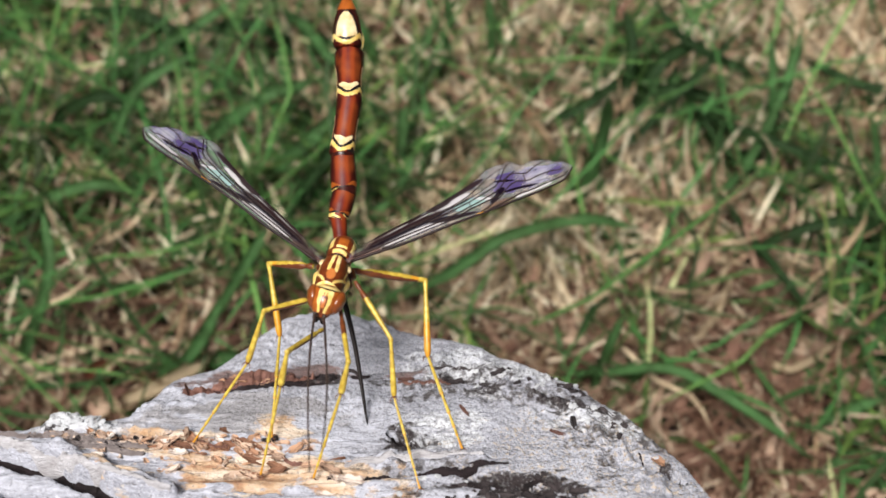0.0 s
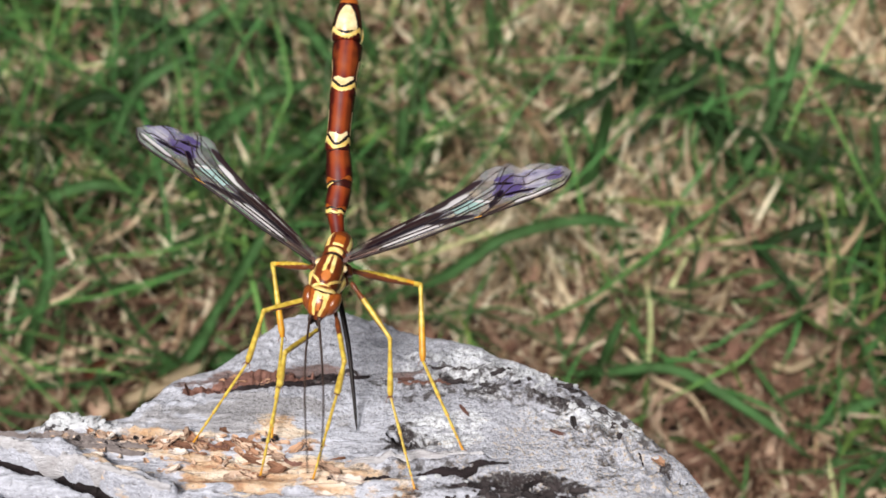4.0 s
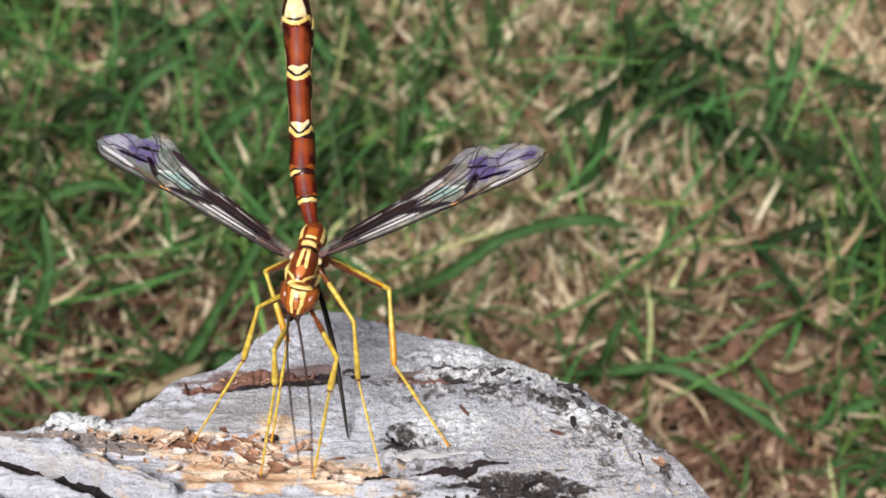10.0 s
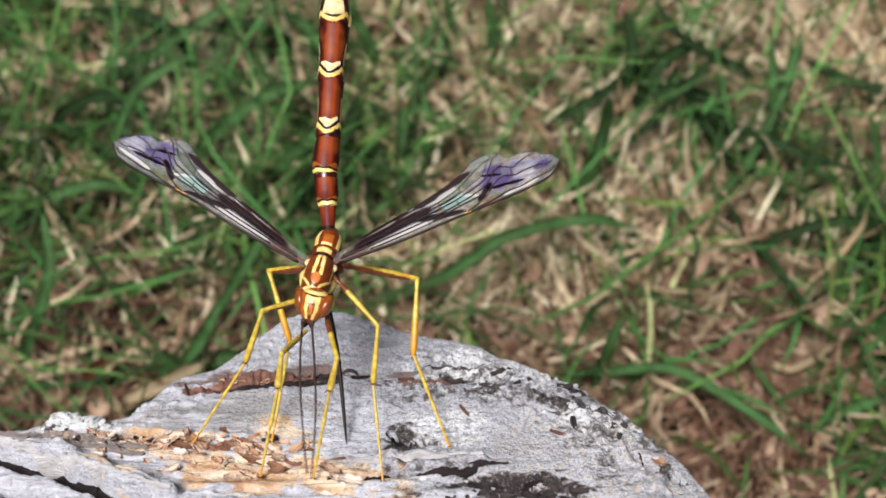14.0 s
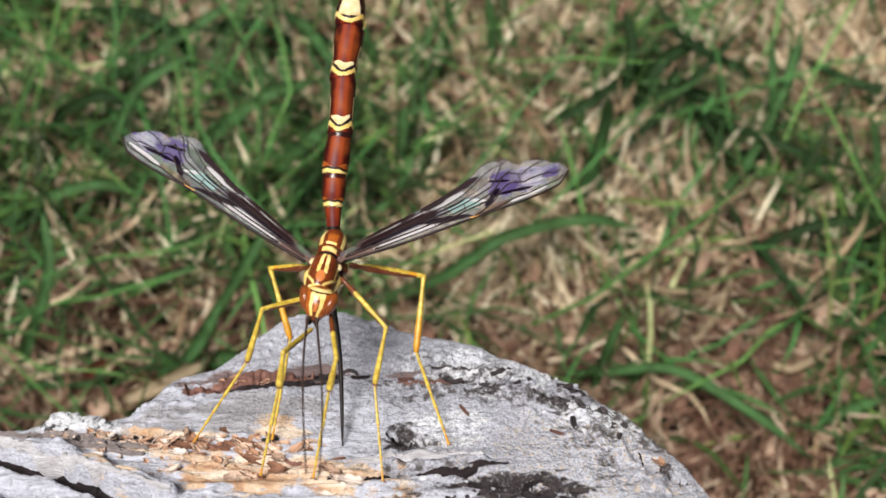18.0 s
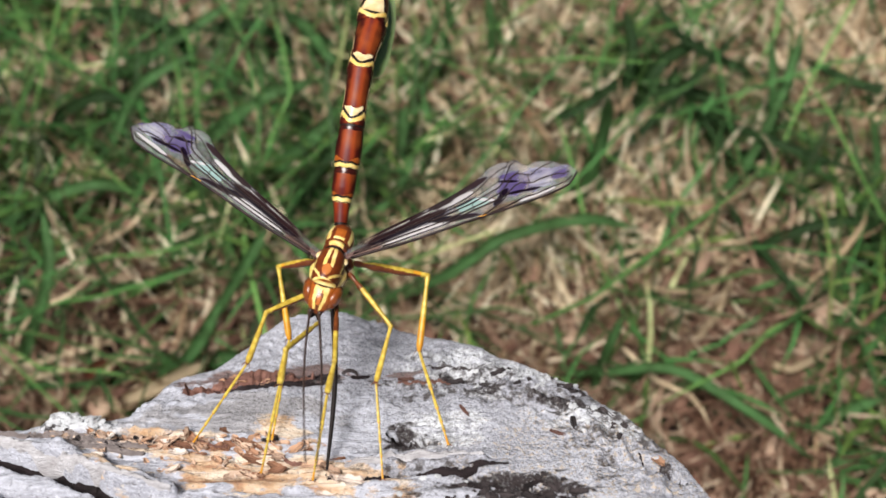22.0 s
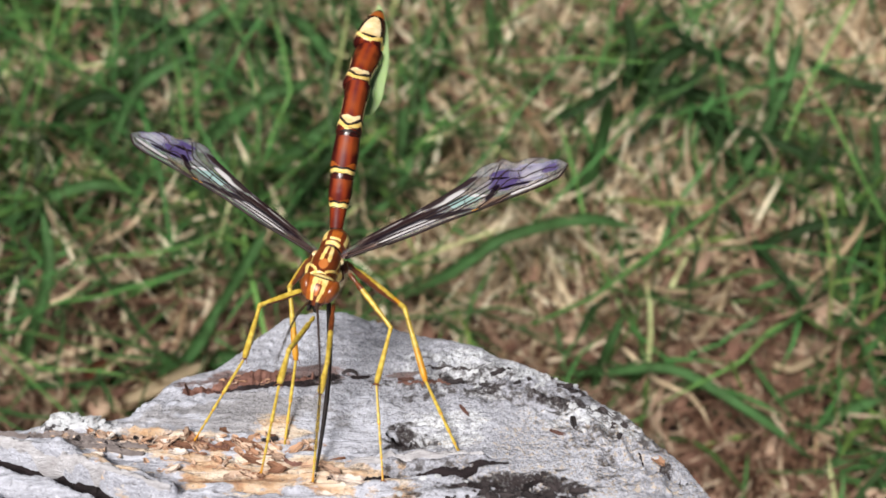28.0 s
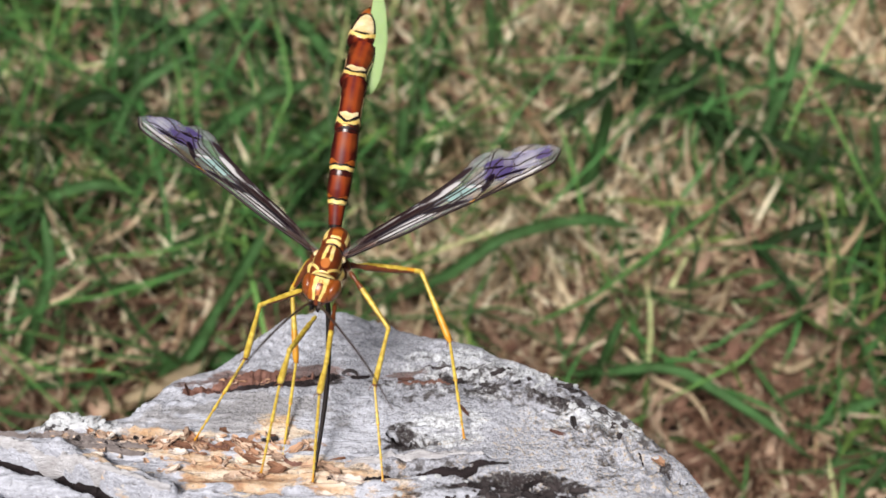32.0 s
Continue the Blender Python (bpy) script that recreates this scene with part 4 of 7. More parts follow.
# ---- long blades that stand out of the lawn ----
def long_blade(points, width, material, name="grass_blade", label="single long green grass blade arching over the lawn"):
    """A folded ribbon along a smooth line through a few places (u, v, height)."""
    pts = np.array([lawn_at(u, v, z * MM) for u, v, z in points])
    t = np.linspace(0, 1, len(pts))
    s = np.linspace(0, 1, 15)
    line = np.stack([smooth_line(s, t, pts[:, k]) for k in range(3)], -1)
    bm = bmesh.new()
    rows = []
    for i, p in enumerate(line):
        d = Vector(line[min(i + 1, 14)] - line[max(i - 1, 0)]).normalized()
        side = d.cross(Vector((0.15, -0.45, 0.88))).normalized()
        up = side.cross(d)
        w = 0.56 * width * MM * max(0.06, min(0.6 + 1.4 * s[i], 3.4 * (1 - s[i]) ** 0.75, 1.0))
        rows.append([bm.verts.new(Vector(p) + side * w * k + up * (0.35 * w * abs(k))) for k in (-1, -0.5, 0, 0.5, 1)])
    for a, b in zip(rows, rows[1:]):
        for k in range(4):
            bm.faces.new((a[k], a[k + 1], b[k + 1], b[k]))
    bmesh.ops.solidify(bm, geom=bm.faces[:], thickness=0.00015)
    if material is SHADED_BLADE:
        label = "single long grass blade standing in the lawn, shade painted into its green"
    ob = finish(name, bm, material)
    return tagged(ob, label, "grass blade", "long grass blades")


def build_long_blades():
    G, S, D = LONG_GREEN, DRY_BLADE, SHADED_BLADE
    long_blade(((-9, -7.5, 2), (0, -3.5, 20), (8, 1.6, 30), (17, 3.7, 28), (25, 2.4, 18)), 2.7, G)
    long_blade(((13, -15.7, 2), (21, -15.2, 14), (28, -14.8, 20), (37, -19.5, 22), (46.5, -26.6, 14)), 2.2, G)
    long_blade(((18.3, -18.5, 1), (20.0, -13.5, 18), (22.5, -8.0, 30)), 2.3, G)
    long_blade(((15.8, 4.5, 2), (18.3, 9.5, 18), (20.2, 16, 36), (20.5, 19, 45)), 3.4, G)
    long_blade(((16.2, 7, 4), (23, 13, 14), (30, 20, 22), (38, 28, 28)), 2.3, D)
    long_blade(((-36, -17.5, 2), (-33, -14.5, 12), (-27.5, -13.6, 14), (-24, -14.5, 8)), 3.6, G)
    long_blade(((-35, -18, 1), (-33.5, -15.5, 10), (-30.5, -12, 22), (-27, -5, 34)), 3.0, G)
    long_blade(((-31, -12, 1), (-27, -6, 16), (-24, -1, 26), (-22, 2.5, 30)), 2.6, G)
    long_blade(((-46, -5.5, 2), (-38, -4.5, 10), (-30, -1.8, 14)), 2.2, G)
    long_blade(((-33, 10, 2), (-27, 15.5, 16), (-21, 19.5, 24), (-15.5, 21, 22)), 3.4, G)
    long_blade(((-22, 9, 2), (-19, 11.5, 14), (-15.5, 14.5, 22), (-12.5, 18, 24)), 3.6, G)
    long_blade(((-44, 9, 2), (-41, 14, 14), (-38, 20, 24), (-30, 25, 30)), 2.8, G)
    long_blade(((-48, 20, 2), (-40, 22, 12), (-32, 27, 22), (-26, 31, 26)), 2.8, G)
    long_blade(((-22, 31, 4), (-17, 27.5, 16), (-13.8, 23.5, 20), (-12, 21.5, 10)), 3.2, G)
    long_blade(((-8, 22, 4), (-10, 27, 16), (-12.5, 31.5, 24)), 3.0, G)
    long_blade(((0.6, 25.5, 4), (0.8, 28.5, 14), (0.2, 32, 24)), 2.6, G)
    long_blade(((5.8, 22.5, 4), (6.0, 27.0, 14), (5.5, 32, 24)), 2.8, G)
    long_blade(((30, 18, 4), (35, 15.5, 14), (42, 13, 20), (52, 9.5, 18)), 2.6, D)
    long_blade(((50, 20, 4), (40, 21.5, 14), (30, 26, 22), (26, 31.5, 24)), 2.6, D)
    long_blade(((33, 5, 3), (38, 11, 14), (42, 19, 26), (45, 28, 34)), 2.9, G)
    long_blade(((36, -2, 3), (42, 1.5, 14), (50, 3.5, 20), (57, 2, 16)), 2.6, D)
    long_blade(((33, 10, 3), (37, 3, 10), (42, -3, 14), (46, -9, 8)), 2.2, D)
    long_blade(((53.5, 5, 3), (54, 11, 14), (53.2, 17, 24)), 2.6, G)
    long_blade(((-54, -18, 2), (-51, -10, 14), (-49, -2, 24), (-50, 5, 28)), 2.8, G)
    long_blade(((-56, 2, 2), (-50, 6, 14), (-43, 8, 18), (-36, 6.5, 12)), 2.8, G)
    long_blade(((44, -23, 2), (49, -20.5, 10), (55, -18.5, 12)), 2.8, G)
    long_blade(((46, -29, 2), (50, -26, 12), (56, -25.5, 10)), 3.0, G)
    long_blade(((-11, 2, 4), (-6, 7, 12), (-3.5, 12, 18)), 2.4, G)
    long_blade(((-5.5, 8.5, 3), (-5.2, 13, 14), (-4.8, 18, 22)), 3.0, G)
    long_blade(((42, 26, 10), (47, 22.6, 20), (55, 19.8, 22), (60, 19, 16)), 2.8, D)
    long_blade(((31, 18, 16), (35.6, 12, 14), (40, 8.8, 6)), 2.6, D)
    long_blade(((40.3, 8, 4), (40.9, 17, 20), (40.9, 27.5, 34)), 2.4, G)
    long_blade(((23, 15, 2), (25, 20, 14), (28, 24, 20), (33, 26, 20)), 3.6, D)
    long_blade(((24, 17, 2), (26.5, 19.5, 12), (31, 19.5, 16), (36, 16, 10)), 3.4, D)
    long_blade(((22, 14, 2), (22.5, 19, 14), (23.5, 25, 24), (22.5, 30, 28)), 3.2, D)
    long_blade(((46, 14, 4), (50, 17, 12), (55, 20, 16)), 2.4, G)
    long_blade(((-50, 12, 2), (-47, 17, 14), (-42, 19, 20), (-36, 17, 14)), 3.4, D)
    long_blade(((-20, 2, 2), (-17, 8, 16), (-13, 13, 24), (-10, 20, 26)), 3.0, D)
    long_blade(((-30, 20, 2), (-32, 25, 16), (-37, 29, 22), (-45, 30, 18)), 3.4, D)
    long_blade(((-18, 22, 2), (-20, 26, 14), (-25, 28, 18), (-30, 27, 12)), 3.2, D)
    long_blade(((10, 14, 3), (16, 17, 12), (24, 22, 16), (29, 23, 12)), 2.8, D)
    for pts, w in ((((-40, -19, 10), (-34, -16.5, 14), (-28, -12.5, 16)), 3.4), (((-55, -16, 2), (-47, -19, 6), (-40, -18.5, 4)), 2.6), (((30, -13, 2), (34, -8, 10), (36, -3, 12)), 2.0), (((38, -12, 2), (43, -15, 8), (50, -11, 6)), 2.0), (((3, -6, 2), (9, 0, 12), (14, -5, 8)), 1.4), (((5, -8, 2), (8, -1, 14), (10, -9, 6)), 1.2), (((27, 6, 2), (30, 0, 10), (38, -2, 8)), 1.8), (((12, 18, 2), (17, 13, 8), (23, 12, 6)), 2.0), (((40, 16, 2), (46, 20, 8), (52, 26, 6)), 2.2)):
        long_blade(pts, w, S, "dry_grass_blade", "single long dry straw-coloured grass blade in the lawn")


build_long_blades()


def fallen_leaf(u, v, z, long, wide, turn, tilt, curl, material, label):
    """A dry leaf with a raised midrib, curled along its length, lying in the grass."""
    bm = bmesh.new()
    rows = []
    for i in range(13):
        t = i / 12
        w = wide * math.sin(math.pi * min(1, t * 0.97 + 0.02)) ** 0.8 * (1 + 0.10 * math.sin(9 * t + long))
        rows.append([bm.verts.new(((t - 0.5) * long * MM, w / 2 * q * MM, (curl * (abs(q) ** 1.6) + 0.6 * curl * (2 * t - 1) ** 2 + 0.25 * math.sin(14 * t + 3 * q)) * MM)) for q in (-1, -0.6, -0.2, 0, 0.2, 0.6, 1)])
    for a, b in zip(rows, rows[1:]):
        for k in range(6):
            bm.faces.new((a[k], b[k], b[k + 1], a[k + 1]))
    bmesh.ops.solidify(bm, geom=bm.faces[:], thickness=0.0002)
    ob = finish("fallen_leaf", bm, material)
    stalk = bmesh.new()
    bmesh.ops.create_cone(stalk, segments=6, radius1=0.0004, radius2=0.00025, depth=0.005, cap_ends=True)
    st = part("stalk", stalk, LITTER, ob)
    st.matrix_basis = pose(-(long / 2 + 1.6) * MM, 0, 0.6 * curl * MM, 0, 90, 0)
    ob.matrix_world = Matrix.Translation(lawn_at(u, v, 0.6 * z * MM)) @ pose(0, 0, 0, tilt, 0, turn)
    tagged(ob, label, "leaf", "dry leaves in the lawn")


def build_leaves():
    red, tan = "curled reddish brown dry leaf lying in the thatch", "curled tan dry leaf lying in the grass"
    for u, v, z, long, wide, turn, tilt, curl, label in ((-42.5, -15.4, 12, 9, 6, 20, 15, 2, red), (10.5, -13, 5, 13, 6, -30, 25, 2, red), (16.2, -8, 9, 9, 4.5, 70, 30, 1.6, tan), (35.5, -11.2, 6, 6, 3.5, 10, 10, 1.2, red),
                                                        (32, -24, 4, 11, 7, 40, 10, 2, red), (-22.8, 27.2, 12, 10, 6, 25, 25, 1.8, tan), (-38, -16.5, 4, 14, 5, -15, 12, 2, tan), (48, -16, 4, 9, 6, 60, 15, 1.5, red), (38, -27.5, 3, 8, 4, -20, 12, 2, red)):
        fallen_leaf(u, v, z, long, wide, turn, tilt, curl, LEAF_RED if label == red else LEAF_TAN, label)


build_leaves()


# ---- wasp ----
UNIT = 0.0704 * MM      # the unit in which the insect is laid out


def scaled(stations):
    return [tuple(v * UNIT for v in s) for s in stations]


BASE = Matrix.Translation((-0.0145, 0.0985, LOG_TOP))
wasp = new("wasp")
wasp.matrix_world = SHOULDER @ BASE
wasp.empty_display_size = 0.005
tagged(wasp, "long-bodied mahogany and yellow ichneumon wasp drilling into a log", "wasp")
PARTS = {}


def paint_thorax(angle, y):
    y /= UNIT
    a = math.degrees((angle + math.pi) % (2 * math.pi) - math.pi)
    b = abs(a)
    if y < -37:
        return 2
    if -37 <= y < -31 and b < 110:
        return 1
    if abs(y - (-31 + 0.46 * (b - 18))) < 3.2 and 18 < b < 100:
        return 1
    if ((y + 15) / 11) ** 2 + (b / 19) ** 2 < 1:
        return 4
    if -8 < y < 36 and abs(b - (9.5 + 0.13 * (36 - y))) < 7.2:
        return 1
    if 37.5 < y < 43 or 55.5 < y < 59.5:
        return 2
    if 44 < y < 54 and b < 36:
        return 1
    if 61 < y < 66 and b < 24:
        return 1
    if 60 < b < 68 + 0.1 * y and -6 < y < 38:
        return 1
    if 100 < b < 118 and -20 < y < 40:
        return 1
    if y > 109:
        return 2
    if 62 <= y and b > 42:
        return 1 if b < 64 else 0
    return 3 if 66 <= y < 84 and b < 22 else 0


def paint_head(angle, y):
    y /= UNIT
    a = math.degrees((angle + math.pi) % (2 * math.pi) - math.pi)
    b = abs(a)
    if y < -27:
        return 2
    if 21.5 < y < 23.5 and b < 48:
        return 2
    if 23.5 < y < 28:
        return 1
    if y < -19:
        return 4
    if abs(b - (20 + 0.12 * y)) < 7.5 and y < 22:
        return 1
    if 11 < y < 21 and b < 30:
        return 3 if abs(b - 6) < 2.5 and y < 17 else 1
    if b < 12:
        return 3 if ((b - 4) / 5) ** 2 + ((y + 2) / 9) ** 2 < 1 else 4
    return 0


THORAX_RUST = shell("dark_rust_cuticle", (0.085, 0.016, 0.004), (0.21, 0.044, 0.008), 0.30, scale=600, dents=0.7)
BODY_MATS = [THORAX_RUST, YELLOW, BLACK, RUST, ORANGE_SPOT]


def build_body():
    th = lathe(scaled(((-43, 0, -30, 7.9, 9), (-38, 0, -30, 17.6, 22), (-30, 0, -29, 22, 29), (-12, 0, -28, 25.5, 33), (10, 0, -28, 26.8, 35), (30, 0, -28, 24.6, 33), (39, 0, -31, 21.1, 28), (42, 0, -31, 21.1, 27), (48, 0, -28, 22.9, 31), (55, 0, -29, 21.1, 28), (58, 0, -33, 21.1, 25),
                       (62, 0, -31, 23.8, 28), (78, 0, -31, 25.5, 30), (94, 0, -33, 22.9, 27), (108, 0, -35, 14.1, 17), (117, 0, -36, 7.9, 9))), 150, paint_thorax, 170)
    PARTS["thorax"] = part("thorax", th, BODY_MATS, wasp, "rust-brown thorax with yellow stripes")
    for side in (-1, 1):
        t = lathe(scaled(((-9, 0, 0, 2, 2), (-5, 0, 0, 7, 6), (3, 0, 0, 8, 6), (9, 0, 0, 3, 3))), 16)
        ob = part("wing_root", t, CREAM, PARTS["thorax"])
        ob.matrix_basis = pose(side * 23 * UNIT, 25 * UNIT, -18 * UNIT, 0, 0, side * 24) @ Matrix.Scale(0.8, 4)
        s = lathe(scaled(((-22, 0, 0, 3, 3), (-12, 0, 0, 11, 10), (6, 0, 0, 12, 12), (20, 0, 0, 4, 4))), 18)
        ob = part("side_plate", s, YELLOW, PARTS["thorax"], "pale yellow side plate")
        ob.matrix_basis = pose(side * 21 * UNIT, 4 * UNIT, -40 * UNIT, 0, 0, side * -12)
        for y, r in ((-14, 11), (24, 12), (48, 13)):
            c = lathe(scaled(((-r, 0, 0, 3, 3), (-r * 0.5, 0, 0, r * 0.9, r * 0.85), (r * 0.5, 0, 0, r * 0.8, r * 0.75), (r, 0, 0, 3, 3))), 14)
            ob = part("coxa", c, LEG_BROWN, PARTS["thorax"])
            ob.matrix_basis = pose(side * 25 * UNIT, y * UNIT, -52 * UNIT, 40, 0, side * 25)
    hd = lathe(scaled(((-32, 0, 5, 5, 5), (-26, 0, 5, 10.5, 12), (-14, 0, 3, 18.5, 20), (4, 0, 0, 25.5, 25), (18, 0, -2, 25, 23), (26, 0, -4, 18, 16), (30, 0, -5, 7, 6))), 140, paint_head, 96)
    PARTS["head"] = part("head", hd, [RUST, YELLOW, BLACK, ORANGE_SPOT, THORAX_RUST], wasp, "orange-brown head with cream stripes")
    for side in (-1, 1):
        e = lathe(scaled(((-22, 0, 0, 3, 4), (-14, 0, 0, 9, 15), (0, 0, 0, 12, 20), (14, 0, 0, 9, 16), (22, 0, 0, 3, 4))), 28)
        ob = part("eye", e, AMBER, PARTS["head"], "large amber compound eye")
        ob.matrix_basis = pose(side * 20.5 * UNIT, 3 * UNIT, -1 * UNIT, 0, 0, side * -17)
        j = lathe(scaled(((-7, 0, 0, 1.5, 2), (-2, 0, 0, 4, 4), (5, 0, 0, 4.5, 4))), 12)
        ob = part("jaw", j, BLACK, PARTS["head"])
        ob.matrix_basis = pose(side * 5 * UNIT, -31 * UNIT, 9 * UNIT, 0, 0, side * 18)
        s = lathe(scaled(((0, 0, 0, 4, 4), (-6, 0, 1, 3.6, 3.6), (-11, 0, 2, 2.4, 2.4))[::-1]), 12)
        ob = part("feeler_socket", s, FEELER, PARTS["head"])
        ob.matrix_basis = pose(side * 8 * UNIT, -20 * UNIT, 25 * UNIT, 0, 0, 0)


build_body()

SEGMENT_LONG = (46, 60, 78, 100, 100, 108)


def build_abdomen():
    shapes = (
        ((-16, 8, 8), (-6, 10, 10), (4, 12, 12), (25, 14, 14), (46, 16, 16), (52, 15, 15)),
        ((-5, 17, 17), (0, 17.5, 17), (25, 22, 21), (50, 22, 21), (64, 21, 20)),
        ((-5, 20.5, 20), (0, 22.5, 22), (30, 25, 24), (60, 23, 22), (82, 22, 21)),
    )
    shapes += (
        ((-5, 21, 20), (0, 23.5, 23), (45, 22, 22), (85, 23.5, 23), (104, 24.5, 23)),
        ((-5, 22, 21), (0, 24, 23), (40, 24, 23.5), (75, 27.5, 26), (104, 29, 27)),
        ((-3, 23, 22), (3, 27, 25.5), (22, 28.5, 26.5), (46, 26, 25), (70, 20, 20), (90, 12, 12), (102, 6, 6), (108, 2, 2)),
    )
    for i, shape in enumerate(shapes):
        long = SEGMENT_LONG[i]

        def paint(angle, y, i=i, long=long):
            y /= UNIT
            a = math.degrees((angle + math.pi) % (2 * math.pi) - math.pi)
            b = abs(a)
            if i == 0:
                return 2 if y < 3 else 0
            wave = 1.5 * math.sin(0.11 * a + i)
            if i < 3:
                t = y + wave * 0.6
                if -5 < t < -3 or 4 < t < 8:
                    return 2
                if t <= 4:
                    return 1 if b < 105 else 3
                if 8 <= t < 7 + (2 + 4 * i) * max(0.0, math.sin(math.pi * (b - 8) / 95)) + wave:
                    return 3
                if t > long - 5 and i == 2:
                    return 2
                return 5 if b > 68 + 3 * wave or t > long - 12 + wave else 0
            # a scalloped yellow band, a black one over it, a cream shield pointing at the band
            t = y - 15 * math.sin(min(b, 62) / 62 * math.pi / 2) - 4 * max(0.0, math.cos(6 * math.radians(b))) + 3 + wave * 0.4
            thick = 3.2 + 0.055 * min(b, 90)
            if t < -4:
                return 0
            if t < thick:
                return 1
            rise = y - thick - 3
            if i == 5:
                arch = 47 * math.sqrt(max(0.0, 1 - (rise / 58) ** 2)) if rise > 0 else 0
                if rise < 5 + 0.045 * b or arch < b < arch + 9 and rise < 62:
                    return 2
                if b < arch:
                    return 4
                if rise < 62:
                    return 5
                return 3 if rise < 84 else 5
            shield = 8 + 3.0 * (rise - 4)
            if rise > 4 and b < min(shield, 50) and rise < 20 + wave + 0.0012 * b * b:
                return 4
            if t < thick + 5.5 or rise < 16 and b < 50:
                return 2
            if 66 < b < 80 and rise < 60 and rise > 14 and i > 2:
                return 4 if b > 71 else 3
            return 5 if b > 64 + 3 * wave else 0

        bm = lathe(scaled([(y, 0, 0, a, b) for y, a, b in shape]), 108, paint, 120)
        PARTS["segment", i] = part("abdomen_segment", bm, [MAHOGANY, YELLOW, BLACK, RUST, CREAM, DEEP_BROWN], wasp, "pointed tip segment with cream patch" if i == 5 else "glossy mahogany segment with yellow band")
    # folded yellowish membrane beside the tip segment
    f = lathe(scaled(((-14, 0, 0, 2, 2), (-4, 1.5, 0, 5, 4), (10, 2, 0, 6, 5), (26, 0, 0, 5, 4), (40, -4, 0, 2, 2))), 16)
    ob = part("membrane_fold", f, YELLOW, PARTS["segment", 5])
    ob.matrix_basis = pose(26 * UNIT, 8 * UNIT, -6 * UNIT) @ Matrix.Scale(0.75, 4)
    # sac in which the drilling tube is coiled
    lobe = lathe(scaled(((0, 0, 0, 2, 0.6), (8, 0, 0, 14, 2), (50, 2, 0, 24, 3.2), (115, 5, 0, 24, 3.2), (180, 4, 0, 17, 2.6), (236, -3, 0, 9, 1.6), (258, -8, 0, 1, 0.5))), 40, None, 50)
    PARTS["lobe"] = part("membrane_sac", lobe, LOBE_GREEN, wasp, "translucent pale green membrane sac")
    rim = bmesh.new()
    ys = np.linspace(2, 256, 40)
    edge = smooth_line(ys, [0, 8, 50, 115, 180, 236, 258], [2, 14, 24, 24, 17, 8, 1])
    mid = smooth_line(ys, [0, 8, 50, 115, 180, 236, 258], [0, 0, 2, 5, 4, -3, -6])
    tube(rim, [(-e + m, y, 0) for e, m, y in zip(edge, mid, ys)], 0.9)
    part("coiled_tube", rim, LEG_BROWN, PARTS["lobe"], "thin dark tube along the sac's edge")


def tube(bm, points, radius, end=None, sides=6):
    """A thin rod along a line of points, in insect units."""
    pts = [Vector(p) * UNIT for p in points]
    rings = []
    for i, p in enumerate(pts):
        d = (pts[min(i + 1, len(pts) - 1)] - pts[max(i - 1, 0)]).normalized()
        s = d.cross(Vector((0.1, 0.2, 1))).normalized()
        u = s.cross(d)
        r = UNIT * (radius + ((end if end is not None else radius) - radius) * i / (len(pts) - 1))
        rings.append([bm.verts.new(p + (s * math.cos(k * 2 * math.pi / sides) + u * math.sin(k * 2 * math.pi / sides)) * r) for k in range(sides)])
    for a, b in zip(rings, rings[1:]):
        for k in range(sides):
            bm.faces.new((a[k], a[(k + 1) % sides], b[(k + 1) % sides], b[k]))
    bm.faces.new(rings[0])
    bm.faces.new(rings[-1][::-1])


build_abdomen()

TRAIL_X = (0, 71, 192, 251, 290, 312, 330, 344, 358, 378, 394, 402, 412, 424)
TRAIL_Y = (16, 30, 50, 66, 86, 92, 84, 67, 70, 66, 59, 51, 49, 29)
LEAD_X = (0, 120, 234, 330, 399, 424)
LEAD_Y = (0, -3, 0, 2, 10, 31)


def trail(x):
    return float(smooth_line(np.array([x]), TRAIL_X, TRAIL_Y)[0])


def lead(x):
    return float(smooth_line(np.array([x]), LEAD_X, LEAD_Y)[0])


def fore_edge(x):
    """Hind margin of the fore wing."""
    k = min(1.0, max(0.0, (x - 285) / 45))
    return lead(x) + (trail(x) - lead(x)) * (0.62 + 0.38 * k * k * (3 - 2 * k))


def hind_span(x):
    """Front and hind margin of the hind wing, or None past its tip."""
    end = min(1.0, max(0.0, (332 - x) / 46)) ** 0.5
    hi, lo = trail(x) + 2.0, lead(x) + (trail(x) - lead(x)) * 0.45
    mid = lo + (hi - lo) * 0.6
    return mid + (lo - mid) * end, mid + (hi - mid) * end


def fold_height(x, q):
    return 1.3 * math.sin(q * 9.0 + 0.4) * max(0, min(1, x / 120)) + 5.0 * math.sin(x / 424 * 2.6) + 1.2 * math.sin(x / 23.0 + q * 5)


def warp(side, x, y, z):
    """The two wings differ a little beyond the orange spot."""
    past = max(0.0, x - 246)
    if side < 0:
        return (x - 0.10 * past) * UNIT, -(y - 0.08 * past) * UNIT, z * UNIT
    return (x + 0.09 * past) * UNIT, y * UNIT, z * UNIT


